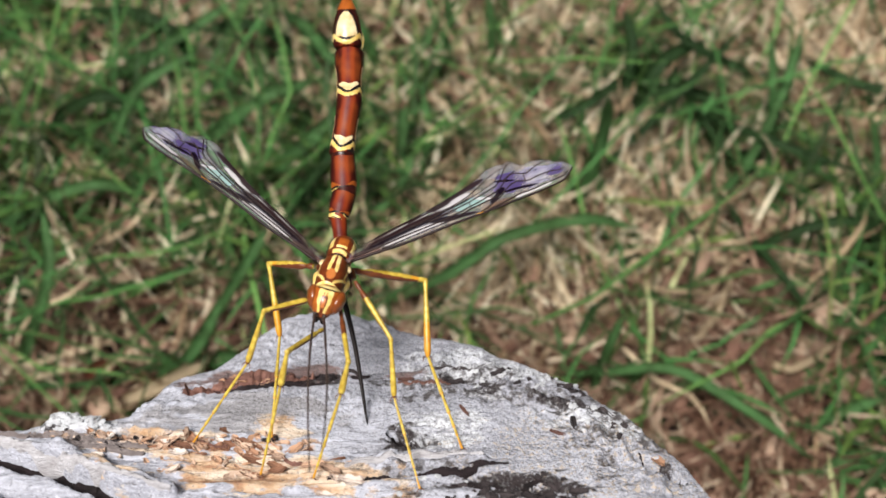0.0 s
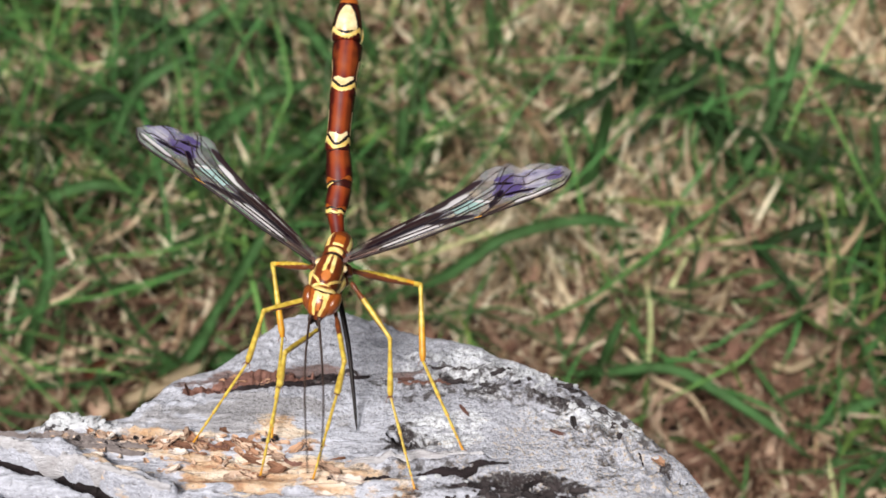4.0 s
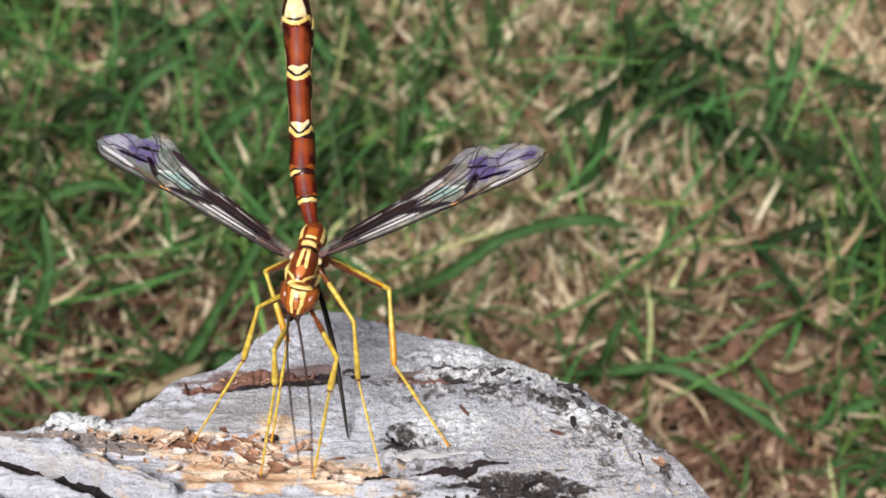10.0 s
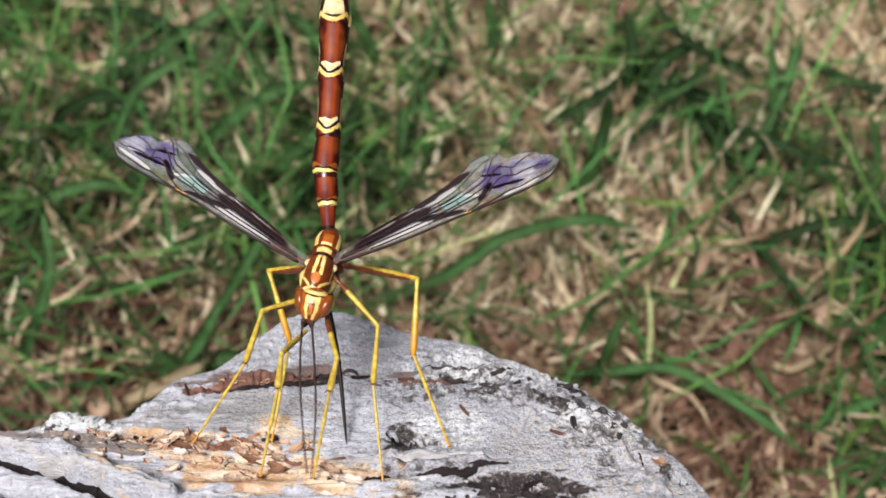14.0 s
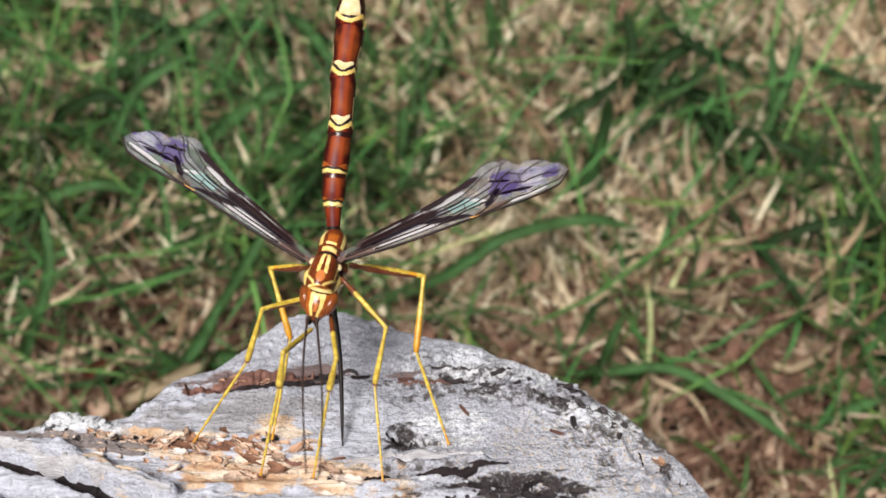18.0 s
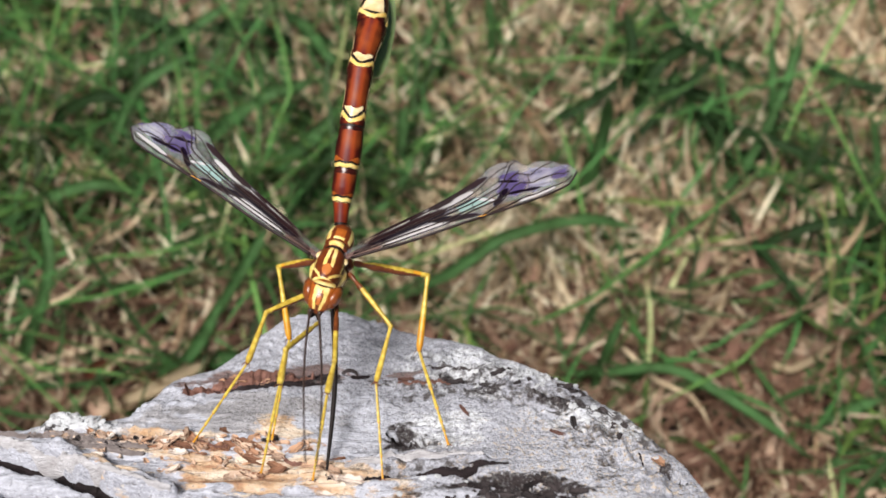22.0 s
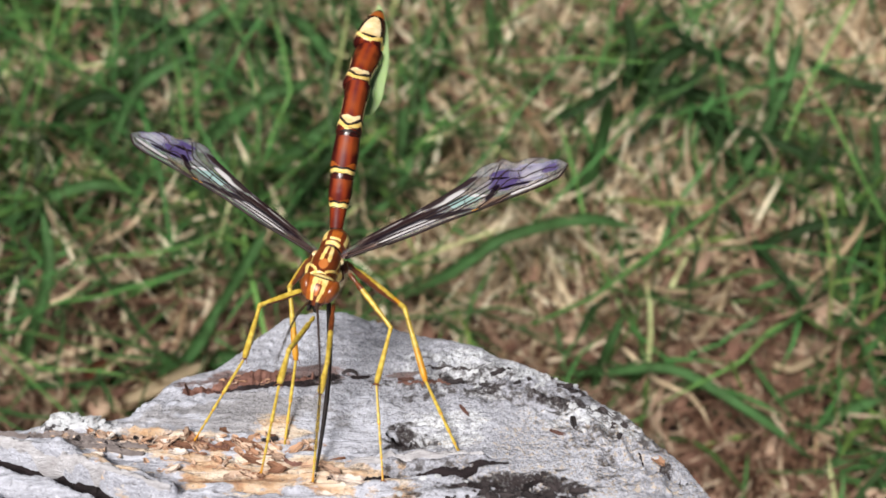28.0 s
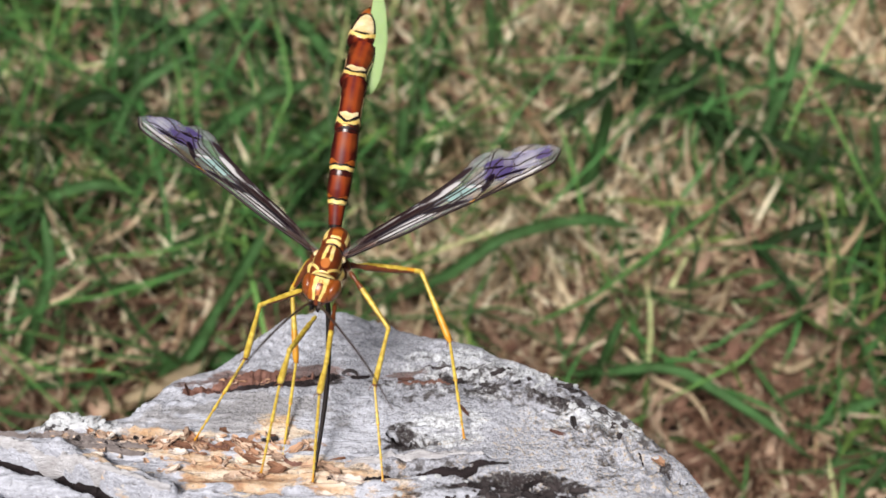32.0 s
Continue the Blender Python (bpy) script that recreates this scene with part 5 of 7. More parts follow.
def wing_sheet(side, span, x1, lift, nx=72, nq=18):
    bm = bmesh.new()
    grid = []
    for i in range(nx):
        x = -16 + (x1 + 16) * (i / (nx - 1))
        lo, hi = span(max(x, 0.0))
        grid.append([bm.verts.new(warp(side, x, lo + (hi - lo) * j / (nq - 1), fold_height(x, j / (nq - 1)) + lift)) for j in range(nq)])
    for i in range(nx - 1):
        for j in range(nq - 1):
            bm.faces.new((grid[i][j], grid[i + 1][j], grid[i + 1][j + 1], grid[i][j + 1]))
    bmesh.ops.recalc_face_normals(bm, faces=bm.faces)
    bmesh.ops.solidify(bm, geom=bm.faces[:], thickness=0.35 * UNIT)
    return bm


def vein_lines(bm, side, span, lines, lift, radius):
    for line in lines:
        xs = np.linspace(line[0][0], line[-1][0], max(6, int(abs(line[-1][0] - line[0][0]) / 10)))
        qs = np.interp(xs, [p[0] for p in line], [p[1] for p in line]) if line[-1][0] > line[0][0] else np.linspace(line[0][1], line[-1][1], len(xs))
        pts = []
        for x, q in zip(xs, qs):
            lo, hi = span(x)
            pts.append(Vector(warp(side, x, lo + (hi - lo) * q, fold_height(x, q) + lift)) / UNIT)
        tube(bm, pts, radius, radius * 0.6, 6)


def build_wings():
    for side, key in ((-1, "L"), (1, "R")):
        def fore(x):
            return lead(x), fore_edge(x)
        f = part("forewing", wing_sheet(side, fore, 423, 0.6), WING_FORE, wasp, "clear forewing with smoky violet patches")
        h = part("hindwing", wing_sheet(side, hind_span, 331, -2.4), WING_HIND, wasp, "brown-tinted translucent hindwing")
        v = bmesh.new()
        vein_lines(v, side, fore, (((0, 0.0), (150, 0.0), (300, 0.0), (400, 0.0), (422, 0.0)),), 0.9, 3.0)
        vein_lines(v, side, fore, (((60, 0.27), (110, 0.30), (190, 0.30), (245, 0.12)), ((6, 0.55), (90, 0.58), (170, 0.55), (250, 0.58), (290, 0.62), (352, 0.72), (388, 0.95)), ((150, 0.82), (236, 0.78), (262, 0.82), (300, 0.8), (330, 0.97)),
                                   ((180, 0.32), (236, 0.46), (290, 0.42), (340, 0.48), (410, 0.55)), ((262, 0.05), (330, 0.12), (412, 0.2)), ((248, 0.05), (285, 0.30), (300, 0.42))), 0.9, 1.6)
        vein_lines(v, side, fore, (((10, 0.98), (150, 0.99), (290, 0.99), (345, 0.99), (420, 0.99)),), 0.9, 0.7)
        vein_lines(v, side, fore, (((236, 0.46), (236.5, 0.78)), ((176, 0.31), (176.5, 0.56)), ((288, 0.42), (289, 0.63)), ((340, 0.47), (341, 0.72))), 0.9, 1.1)
        part("vein_network", v, VEIN, f, "dark brown wing veins")
        s = lathe(scaled(((-17, 0, 0, 0.5, 0.8), (-6, 0, 0, 3.0, 2.4), (6, 0, 0, 3.0, 2.4), (26, 0, 0, 0.5, 0.8))), 12)
        ob = part("wing_spot", s, LEG_ORANGE, f, "small orange spot on the wing's front edge")
        ob.matrix_basis = pose(246 * UNIT, side * 1 * UNIT, (fold_height(246, 0) + 1.2) * UNIT, 0, 0, -90) @ Matrix.Scale(0.7, 4)
        v = bmesh.new()
        vein_lines(v, side, hind_span, (((6, 0.05), (150, 0.05), (300, 0.05), (330, 0.1)), ((90, 0.38), (110, 0.40), (240, 0.5), (318, 0.75)), ((120, 0.75), (220, 0.9))), -2.2, 1.2)
        vein_lines(v, side, hind_span, (((10, 0.985), (150, 0.985), (290, 0.985), (326, 0.985)),), -2.2, 0.8)
        vein_lines(v, side, hind_span, (((200, 0.05), (206, 0.46)), ((244, 0.06), (250, 0.52))), -2.2, 1.0)
        part("vein_network", v, VEIN, h, "dark brown wing veins")
        PARTS["forewing", key], PARTS["hindwing", key] = f, h


build_wings()


# ---- where the insect's parts are, every half second that is known; millimetres on the plane of focus ----
TIMES = [i / 2 for i in range(65) if not (3.5 < i / 2 < 5.5 or 14.5 < i / 2 < 16.5 or 25.5 < i / 2 < 27.5)]
HEAD_U = (-14.7, -14.4, -14.2, -14.6, -15.0, -14.6, -14.8, -15.3, -15.0, -15.8, -16.0, -15.2, -16.7, -15.1, -16.0, -16.4, -15.4, -18.0, -16.4, -17.2, -16.2, -16.4, -17.9, -16.3, -17.4, -16.2, -17.2, -15.7, -15.1, -16.0, -15.6, -16.1, -15.5, -16.3, -15.5, -15.1, -15.8, -14.8, -15.2, -15.2, -14.9, -14.8, -14.0, -14.0, -14.7, -15.2, -15.3, -15.5, -15.3, -15.4, -15.2, -15.4, -15.2, -15.1, -15.6, -15.3)
HEAD_V = (-6.6, -5.9, -6.6, -6.9, -6.6, -6.8, -7.3, -6.6, -7.7, -7.0, -6.3, -7.2, -6.3, -7.0, -7.3, -6.7, -7.5, -6.4, -7.1, -6.9, -7.0, -7.2, -6.6, -7.1, -6.5, -7.1, -6.6, -6.9, -6.9, -6.6, -6.8, -6.5, -6.6, -6.6, -6.7, -6.6, -6.1, -6.1, -6.0, -5.7, -6.1, -5.9, -5.7, -5.6, -5.2, -5.0, -5.3, -5.2, -5.2, -5.1, -5.1, -5.1, -5.1, -5.1, -5.1, -5.1)
BACK_U = (-13.7, -13.6, -13.4, -13.7, -14.2, -13.7, -13.9, -14.3, -14.2, -15.1, -15.2, -14.3, -16.1, -14.4, -15.3, -15.7, -14.7, -17.5, -15.8, -16.7, -15.5, -15.8, -17.4, -15.7, -16.9, -15.6, -16.7, -15.1, -14.6, -15.3, -15.0, -15.4, -14.9, -15.6, -14.8, -14.4, -15.1, -14.1, -14.2, -14.6, -13.9, -13.9, -13.0, -12.8, -13.6, -14.1, -14.4, -14.6, -14.3, -14.4, -14.3, -14.6, -14.3, -14.1, -14.8, -14.4)
BACK_V = (-2.5, -1.9, -2.6, -2.9, -2.5, -2.7, -3.2, -2.4, -3.6, -2.9, -2.2, -3.0, -2.0, -2.9, -3.1, -2.6, -3.4, -2.0, -2.8, -2.6, -2.7, -3.1, -2.3, -2.9, -2.3, -2.8, -2.3, -2.7, -2.8, -2.4, -2.6, -2.3, -2.5, -2.3, -2.5, -2.4, -1.9, -2.0, -1.8, -1.6, -2.0, -2.0, -1.8, -1.7, -1.3, -1.2, -1.4, -1.3, -1.3, -1.2, -1.2, -1.2, -1.2, -1.2, -1.2, -1.2)
REAR_U = (-12.7, -12.5, -12.3, -12.6, -13.2, -12.6, -12.7, -13.0, -12.9, -13.9, -13.9, -13.3, -14.9, -13.2, -14.0, -14.2, -13.2, -16.2, -14.6, -15.4, -14.1, -14.4, -16.0, -14.3, -15.6, -14.2, -15.4, -13.7, -13.2, -13.9, -13.6, -14.1, -13.4, -14.4, -13.4, -13.4, -13.7, -13.0, -12.8, -13.4, -12.6, -12.7, -12.1, -11.3, -12.4, -12.9, -13.4, -13.4, -13.2, -13.3, -13.2, -13.6, -13.3, -13.0, -13.7, -13.5)
REAR_V = (0.5, 1.6, 1.2, 0.6, 1.3, 1.1, 0.3, 1.3, 0.1, 0.9, 1.8, 0.6, 2.3, 1.2, 0.9, 1.7, 0.5, 2.3, 1.3, 1.6, 1.6, 1.2, 2.4, 1.4, 2.2, 1.5, 2.0, 1.4, 1.3, 1.9, 1.5, 2.0, 1.5, 1.9, 1.7, 1.9, 2.4, 2.3, 2.0, 2.3, 1.2, 1.2, 1.4, 1.2, 1.5, 1.6, 1.3, 1.5, 1.5, 1.7, 1.8, 1.8, 1.8, 1.8, 1.7, 1.8)
JOINT_1_U = (-13.0, -12.9, -12.5, -12.8, -13.5, -12.7, -13.0, -13.4, -13.4, -14.3, -14.2, -13.6, -15.3, -13.6, -14.7, -14.8, -13.7, -16.9, -15.1, -16.1, -14.3, -14.7, -16.3, -14.6, -16.0, -14.4, -15.8, -13.9, -13.4, -14.0, -13.7, -14.1, -13.3, -14.4, -13.3, -13.3, -13.6, -12.9, -12.6, -13.2, -12.4, -12.4, -11.5, -10.6, -12.0, -12.5, -13.0, -13.0, -12.8, -12.9, -12.8, -13.3, -12.9, -12.7, -13.4, -13.2)
JOINT_1_V = (4.2, 5.0, 4.5, 4.0, 4.4, 4.6, 4.0, 4.9, 3.9, 4.4, 5.7, 4.4, 5.8, 5.0, 4.5, 5.8, 4.5, 6.1, 5.6, 5.6, 5.9, 5.3, 6.9, 5.7, 6.4, 5.7, 6.1, 5.5, 5.4, 6.0, 5.6, 6.4, 5.7, 6.3, 5.8, 6.0, 6.6, 6.4, 6.1, 6.6, 5.4, 5.3, 5.4, 5.1, 5.4, 5.6, 5.2, 5.4, 5.4, 5.6, 5.7, 5.8, 5.7, 5.7, 5.7, 5.8)
JOINT_2_U = (-12.3, -12.2, -11.7, -12.3, -13.3, -12.3, -12.6, -12.9, -12.8, -14.0, -13.9, -13.3, -15.3, -13.4, -14.7, -14.4, -13.5, -17.5, -15.3, -16.4, -14.3, -14.8, -16.6, -14.7, -16.3, -14.7, -16.1, -13.9, -13.3, -13.8, -13.5, -13.8, -13.0, -14.3, -13.3, -13.2, -13.6, -12.6, -12.0, -12.6, -11.7, -11.7, -10.8, -9.6, -11.3, -11.9, -12.5, -12.5, -12.2, -12.4, -12.3, -12.7, -12.4, -12.1, -12.8, -12.6)
JOINT_2_V = (7.3, 7.9, 7.9, 7.2, 7.4, 8.1, 7.5, 8.1, 7.4, 7.8, 9.4, 8.1, 9.1, 8.8, 8.5, 9.9, 8.4, 9.5, 9.4, 9.4, 9.8, 9.1, 10.9, 9.6, 10.2, 9.7, 10.0, 9.5, 9.4, 10.1, 9.6, 10.6, 9.8, 10.2, 9.9, 10.0, 10.9, 10.7, 10.3, 10.9, 9.6, 9.5, 9.6, 9.3, 9.6, 9.8, 9.4, 9.6, 9.7, 9.8, 10.0, 10.0, 10.0, 10.0, 9.9, 10.0)
JOINT_3_U = (-12.6, -12.4, -11.7, -12.3, -13.4, -12.2, -12.6, -13.2, -12.9, -14.3, -13.9, -13.0, -15.3, -12.8, -14.2, -13.8, -12.9, -17.6, -15.0, -16.2, -13.7, -14.4, -16.3, -14.1, -16.1, -14.3, -15.8, -13.5, -12.7, -13.2, -12.8, -13.0, -12.4, -13.8, -12.6, -12.5, -12.8, -11.7, -11.3, -11.7, -10.8, -10.8, -9.5, -8.3, -10.2, -10.9, -11.6, -11.7, -11.4, -11.6, -11.4, -12.0, -11.6, -11.2, -12.2, -11.9)
JOINT_3_V = (12.2, 12.3, 12.7, 12.1, 12.0, 13.2, 12.4, 12.5, 12.2, 12.4, 14.4, 13.2, 13.5, 13.7, 13.3, 14.8, 13.2, 13.8, 14.3, 14.0, 14.8, 13.8, 15.7, 14.2, 15.0, 14.4, 14.9, 14.2, 14.1, 15.2, 14.7, 15.7, 14.8, 15.2, 14.9, 15.0, 16.1, 15.8, 15.7, 16.3, 14.9, 14.7, 14.8, 14.4, 14.8, 15.0, 14.6, 14.9, 14.9, 15.1, 15.2, 15.3, 15.2, 15.2, 15.2, 15.3)
JOINT_4_U = (-11.7, -11.6, -10.9, -11.6, -12.9, -11.5, -12.1, -12.5, -12.2, -13.8, -13.4, -12.5, -15.2, -12.3, -14.0, -13.3, -12.4, -17.9, -14.9, -16.2, -13.3, -14.3, -16.2, -13.9, -16.0, -14.0, -16.0, -13.3, -12.4, -12.8, -12.5, -12.6, -11.9, -13.5, -12.2, -12.0, -12.2, -10.9, -10.3, -10.8, -9.6, -9.6, -8.1, -6.6, -8.9, -9.7, -10.6, -10.7, -10.2, -10.6, -10.6, -11.3, -10.8, -10.5, -11.4, -11.1)
JOINT_4_V = (19.0, 18.6, 19.7, 19.2, 18.8, 20.4, 19.7, 19.6, 19.5, 19.6, 21.8, 20.4, 20.5, 20.9, 20.5, 22.1, 20.4, 20.9, 21.7, 21.2, 22.0, 20.9, 23.0, 21.2, 22.0, 21.3, 21.8, 21.1, 21.0, 22.0, 21.5, 22.6, 21.6, 22.1, 21.9, 22.0, 23.1, 22.9, 22.6, 23.1, 21.2, 21.0, 21.1, 20.7, 21.1, 21.3, 20.9, 21.2, 21.2, 21.5, 21.7, 21.7, 21.6, 21.7, 21.6, 21.6)
JOINT_5_U = (-11.9, -11.6, -10.7, -11.5, -13.0, -11.1, -11.6, -12.1, -11.7, -13.5, -12.8, -12.1, -15.2, -12.0, -13.8, -12.6, -12.0, -18.2, -14.9, -16.2, -12.7, -14.0, -15.8, -13.5, -15.7, -13.6, -15.5, -12.6, -11.7, -12.0, -11.7, -11.9, -11.1, -12.9, -11.3, -11.1, -11.2, -9.8, -8.9, -9.5, -8.2, -8.2, -6.7, -4.7, -7.4, -8.2, -9.2, -9.3, -8.8, -9.3, -9.4, -10.2, -9.6, -9.2, -10.2, -10.1)
JOINT_5_V = (25.4, 24.8, 26.2, 25.5, 25.2, 26.8, 26.2, 26.2, 26.0, 26.3, 28.4, 26.8, 27.4, 27.7, 27.1, 28.6, 26.9, 27.7, 28.4, 27.9, 28.6, 27.5, 29.8, 28.1, 28.9, 28.2, 28.7, 27.9, 27.7, 28.8, 28.1, 29.3, 28.2, 28.8, 28.4, 28.6, 29.4, 29.2, 28.8, 28.7, 26.4, 26.2, 26.2, 25.7, 26.2, 26.4, 25.8, 26.0, 25.9, 26.1, 26.2, 26.4, 26.2, 26.2, 26.2, 26.3)
STIGMA_L_U = (-30.0, -30.1, -29.8, -30.1, -31.0, -30.4, -30.5, -30.7, -31.0, -31.9, -32.2, -31.5, -33.7, -31.9, -32.8, -33.1, -31.4, -35.1, -33.4, -34.3, -32.9, -33.1, -35.0, -33.0, -34.6, -33.1, -34.5, -32.4, -31.7, -32.4, -31.9, -32.8, -31.6, -33.0, -31.8, -32.0, -32.3, -31.8, -31.2, -31.8, -30.6, -30.6, -29.8, -28.6, -30.0, -30.5, -30.9, -30.9, -30.6, -30.8, -30.7, -31.2, -30.9, -30.6, -30.9, -30.6)
STIGMA_L_V = (8.4, 9.4, 8.8, 7.9, 8.1, 8.2, 7.2, 8.5, 6.5, 6.9, 8.1, 6.9, 8.2, 7.4, 6.6, 7.9, 6.9, 7.5, 6.8, 6.9, 7.5, 7.0, 7.7, 7.2, 7.5, 7.1, 7.3, 7.2, 7.3, 8.1, 7.5, 8.0, 7.8, 7.9, 7.8, 8.1, 8.4, 8.6, 8.7, 8.9, 7.9, 7.9, 8.7, 9.1, 8.6, 8.5, 8.1, 8.2, 8.5, 8.7, 8.9, 8.7, 8.8, 9.1, 9.4, 9.7)
STIGMA_R_U = (4.7, 5.1, 5.6, 5.2, 4.4, 5.2, 4.9, 4.5, 4.6, 3.7, 4.0, 4.6, 3.1, 4.5, 3.2, 3.3, 4.3, 1.6, 2.9, 1.9, 3.6, 2.9, 1.5, 3.1, 2.0, 3.2, 2.0, 3.8, 4.3, 3.9, 4.0, 3.8, 4.2, 3.6, 4.3, 4.5, 4.2, 5.1, 5.1, 4.5, 5.1, 5.0, 6.0, 6.6, 5.4, 4.9, 4.2, 4.1, 4.3, 4.3, 4.4, 4.0, 4.4, 4.6, 3.6, 3.7)
STIGMA_R_V = (4.2, 4.6, 3.8, 3.3, 4.3, 3.8, 3.2, 4.0, 2.7, 3.6, 4.4, 3.2, 4.9, 3.7, 3.9, 4.3, 3.1, 5.6, 4.6, 4.9, 4.2, 4.1, 5.3, 4.2, 5.3, 4.5, 5.1, 4.1, 3.8, 4.2, 3.9, 4.3, 3.7, 4.3, 3.9, 3.9, 4.4, 4.0, 4.0, 4.5, 3.6, 3.4, 3.0, 2.5, 3.6, 4.1, 4.2, 4.6, 4.4, 4.7, 4.9, 5.0, 4.7, 4.7, 5.7, 5.7)
KNEE_RM_U = (-6.5, -6.4, -6.3, -6.7, -7.0, -6.8, -6.5, -6.6, -6.3, -5.9, -7.2, -6.7, -9.7, -6.8, -7.8, -7.3, -6.8, -11.1, -8.3, -9.3, -8.3, -8.2, -11.0, -8.0, -10.5, -8.1, -9.8, -7.2, -7.0, -7.8, -7.1, -8.2, -6.8, -8.6, -6.9, -7.9, -7.7, -7.8, -6.5, -7.7, -6.5, -6.4, -6.3, -4.3, -6.0, -6.6, -6.6, -6.5, -6.5, -6.6, -6.6, -6.8, -6.6, -6.5, -6.8, -6.8)
KNEE_RM_V = (-11.2, -11.3, -11.3, -11.5, -11.6, -11.5, -11.3, -11.2, -10.2, -9.4, -10.2, -10.1, -9.5, -10.1, -9.9, -8.0, -9.9, -9.1, -9.6, -9.5, -9.6, -9.7, -9.0, -9.7, -9.2, -9.6, -9.4, -9.8, -9.9, -9.6, -9.8, -9.4, -9.8, -9.6, -9.8, -9.5, -9.5, -9.6, -9.6, -9.7, -9.9, -9.7, -9.7, -10.2, -9.7, -9.8, -9.8, -9.8, -9.8, -9.8, -9.8, -9.8, -9.8, -9.8, -9.8, -9.9)
ANKLE_RM_U = (-6.1, -6.0, -5.8, -6.1, -6.4, -6.3, -6.3, -6.3, -7.5, -5.7, -6.8, -6.8, -7.0, -7.1, -7.3, -6.8, -8.6, -10.5, -8.9, -9.4, -8.8, -8.7, -10.2, -8.6, -9.8, -8.7, -9.8, -8.5, -8.4, -8.9, -8.5, -8.8, -8.5, -8.9, -8.5, -8.8, -8.7, -9.1, -8.4, -8.6, -8.2, -8.2, -8.0, -7.3, -8.0, -8.2, -8.4, -8.3, -8.3, -8.4, -8.4, -8.5, -8.4, -8.4, -8.5, -8.5)
ANKLE_RM_V = (-18.4, -18.4, -18.4, -18.4, -18.4, -18.4, -18.4, -18.4, -16.3, -14.9, -17.4, -17.6, -17.6, -17.6, -17.6, -15.4, -16.2, -17.0, -16.9, -16.9, -16.8, -16.8, -16.9, -16.8, -17.0, -16.8, -17.0, -16.8, -16.8, -16.9, -16.8, -16.8, -16.8, -16.8, -16.8, -16.9, -16.8, -16.9, -16.8, -16.8, -16.8, -16.8, -16.9, -16.8, -16.8, -16.8, -16.8, -16.8, -16.8, -16.8, -16.8, -16.8, -16.8, -16.8, -16.8, -16.8)
FOOT_RM_U = (-2.7, -2.7, -2.7, -2.7, -2.7, -2.7, -2.7, -2.7, -8.2, -6.6, -5.1, -5.1, -5.1, -5.1, -5.1, -6.6, -7.3, -7.5, -7.5, -7.5, -7.5, -7.5, -7.5, -7.5, -7.5, -7.5, -7.5, -7.5, -7.5, -7.5, -7.5, -7.5, -7.5, -7.5, -7.5, -7.5, -7.5, -7.5, -7.5, -7.5, -7.5, -7.5, -7.5, -7.5, -7.5, -7.5, -7.5, -7.5, -7.5, -7.5, -7.5, -7.5, -7.5, -7.5, -7.5, -7.5)
FOOT_RM_V = (-30.5, -30.5, -30.5, -30.5, -30.5, -30.5, -30.5, -30.5, -27.9, -25.3, -29.6, -29.6, -29.6, -29.6, -29.6, -25.7, -28.7, -28.8, -28.8, -28.8, -28.8, -28.8, -28.8, -28.8, -28.8, -28.8, -28.8, -28.8, -28.8, -28.8, -28.8, -28.8, -28.8, -28.8, -28.8, -28.8, -28.8, -28.8, -28.8, -28.8, -28.8, -28.8, -28.8, -28.8, -28.8, -28.8, -28.8, -28.8, -28.8, -28.8, -28.8, -28.8, -28.8, -28.8, -28.8, -28.8)
KNEE_RH_U = (-2.2, -3.0, -2.3, -1.9, -3.1, -2.7, -1.9, -2.9, -2.2, -3.2, -2.7, -1.8, -4.7, -2.0, -2.5, -3.8, -2.0, -6.7, -3.4, -4.5, -3.6, -3.1, -6.3, -3.3, -5.4, -3.2, -5.0, -2.5, -2.0, -3.2, -2.4, -4.1, -2.4, -4.0, -2.4, -2.6, -3.1, -2.9, -1.9, -2.3, -1.6, -1.6, -2.7, -0.8, -2.0, -2.5, -2.4, -4.8, -4.4, -1.7, -2.5, -3.9, -2.4, -2.7, -2.5, -2.7)
KNEE_RH_V = (-3.9, -4.2, -4.3, -4.1, -4.4, -4.7, -4.3, -4.5, -4.3, -4.4, -3.7, -3.1, -4.2, -3.2, -3.2, -3.7, -3.2, -5.0, -3.7, -4.0, -3.9, -3.4, -4.7, -3.7, -4.1, -3.7, -3.9, -3.6, -3.1, -3.8, -3.4, -4.0, -3.7, -3.8, -3.6, -3.3, -3.7, -3.2, -3.3, -3.3, -2.6, -2.5, -6.1, -6.2, -3.5, -3.5, -1.5, -7.3, -7.3, -2.7, -5.1, -7.6, -4.2, -7.2, -5.2, -2.8)
ANKLE_RH_U = (-1.9, -1.9, -1.9, -2.2, -2.5, -2.5, -2.4, -2.5, -2.7, -2.8, -2.7, -2.7, -2.9, -3.0, -3.7, -4.4, -5.2, -6.1, -3.9, -4.8, -3.9, -3.5, -5.8, -3.8, -5.1, -3.7, -4.9, -3.4, -3.2, -3.3, -3.4, -4.3, -3.4, -4.6, -3.4, -3.8, -3.8, -3.8, -3.0, -3.0, -2.7, -3.0, -1.7, 0.8, -0.4, -3.0, -0.6, -2.0, -2.3, 1.8, -0.3, -1.4, -0.8, -0.4, -1.5, 0.8)
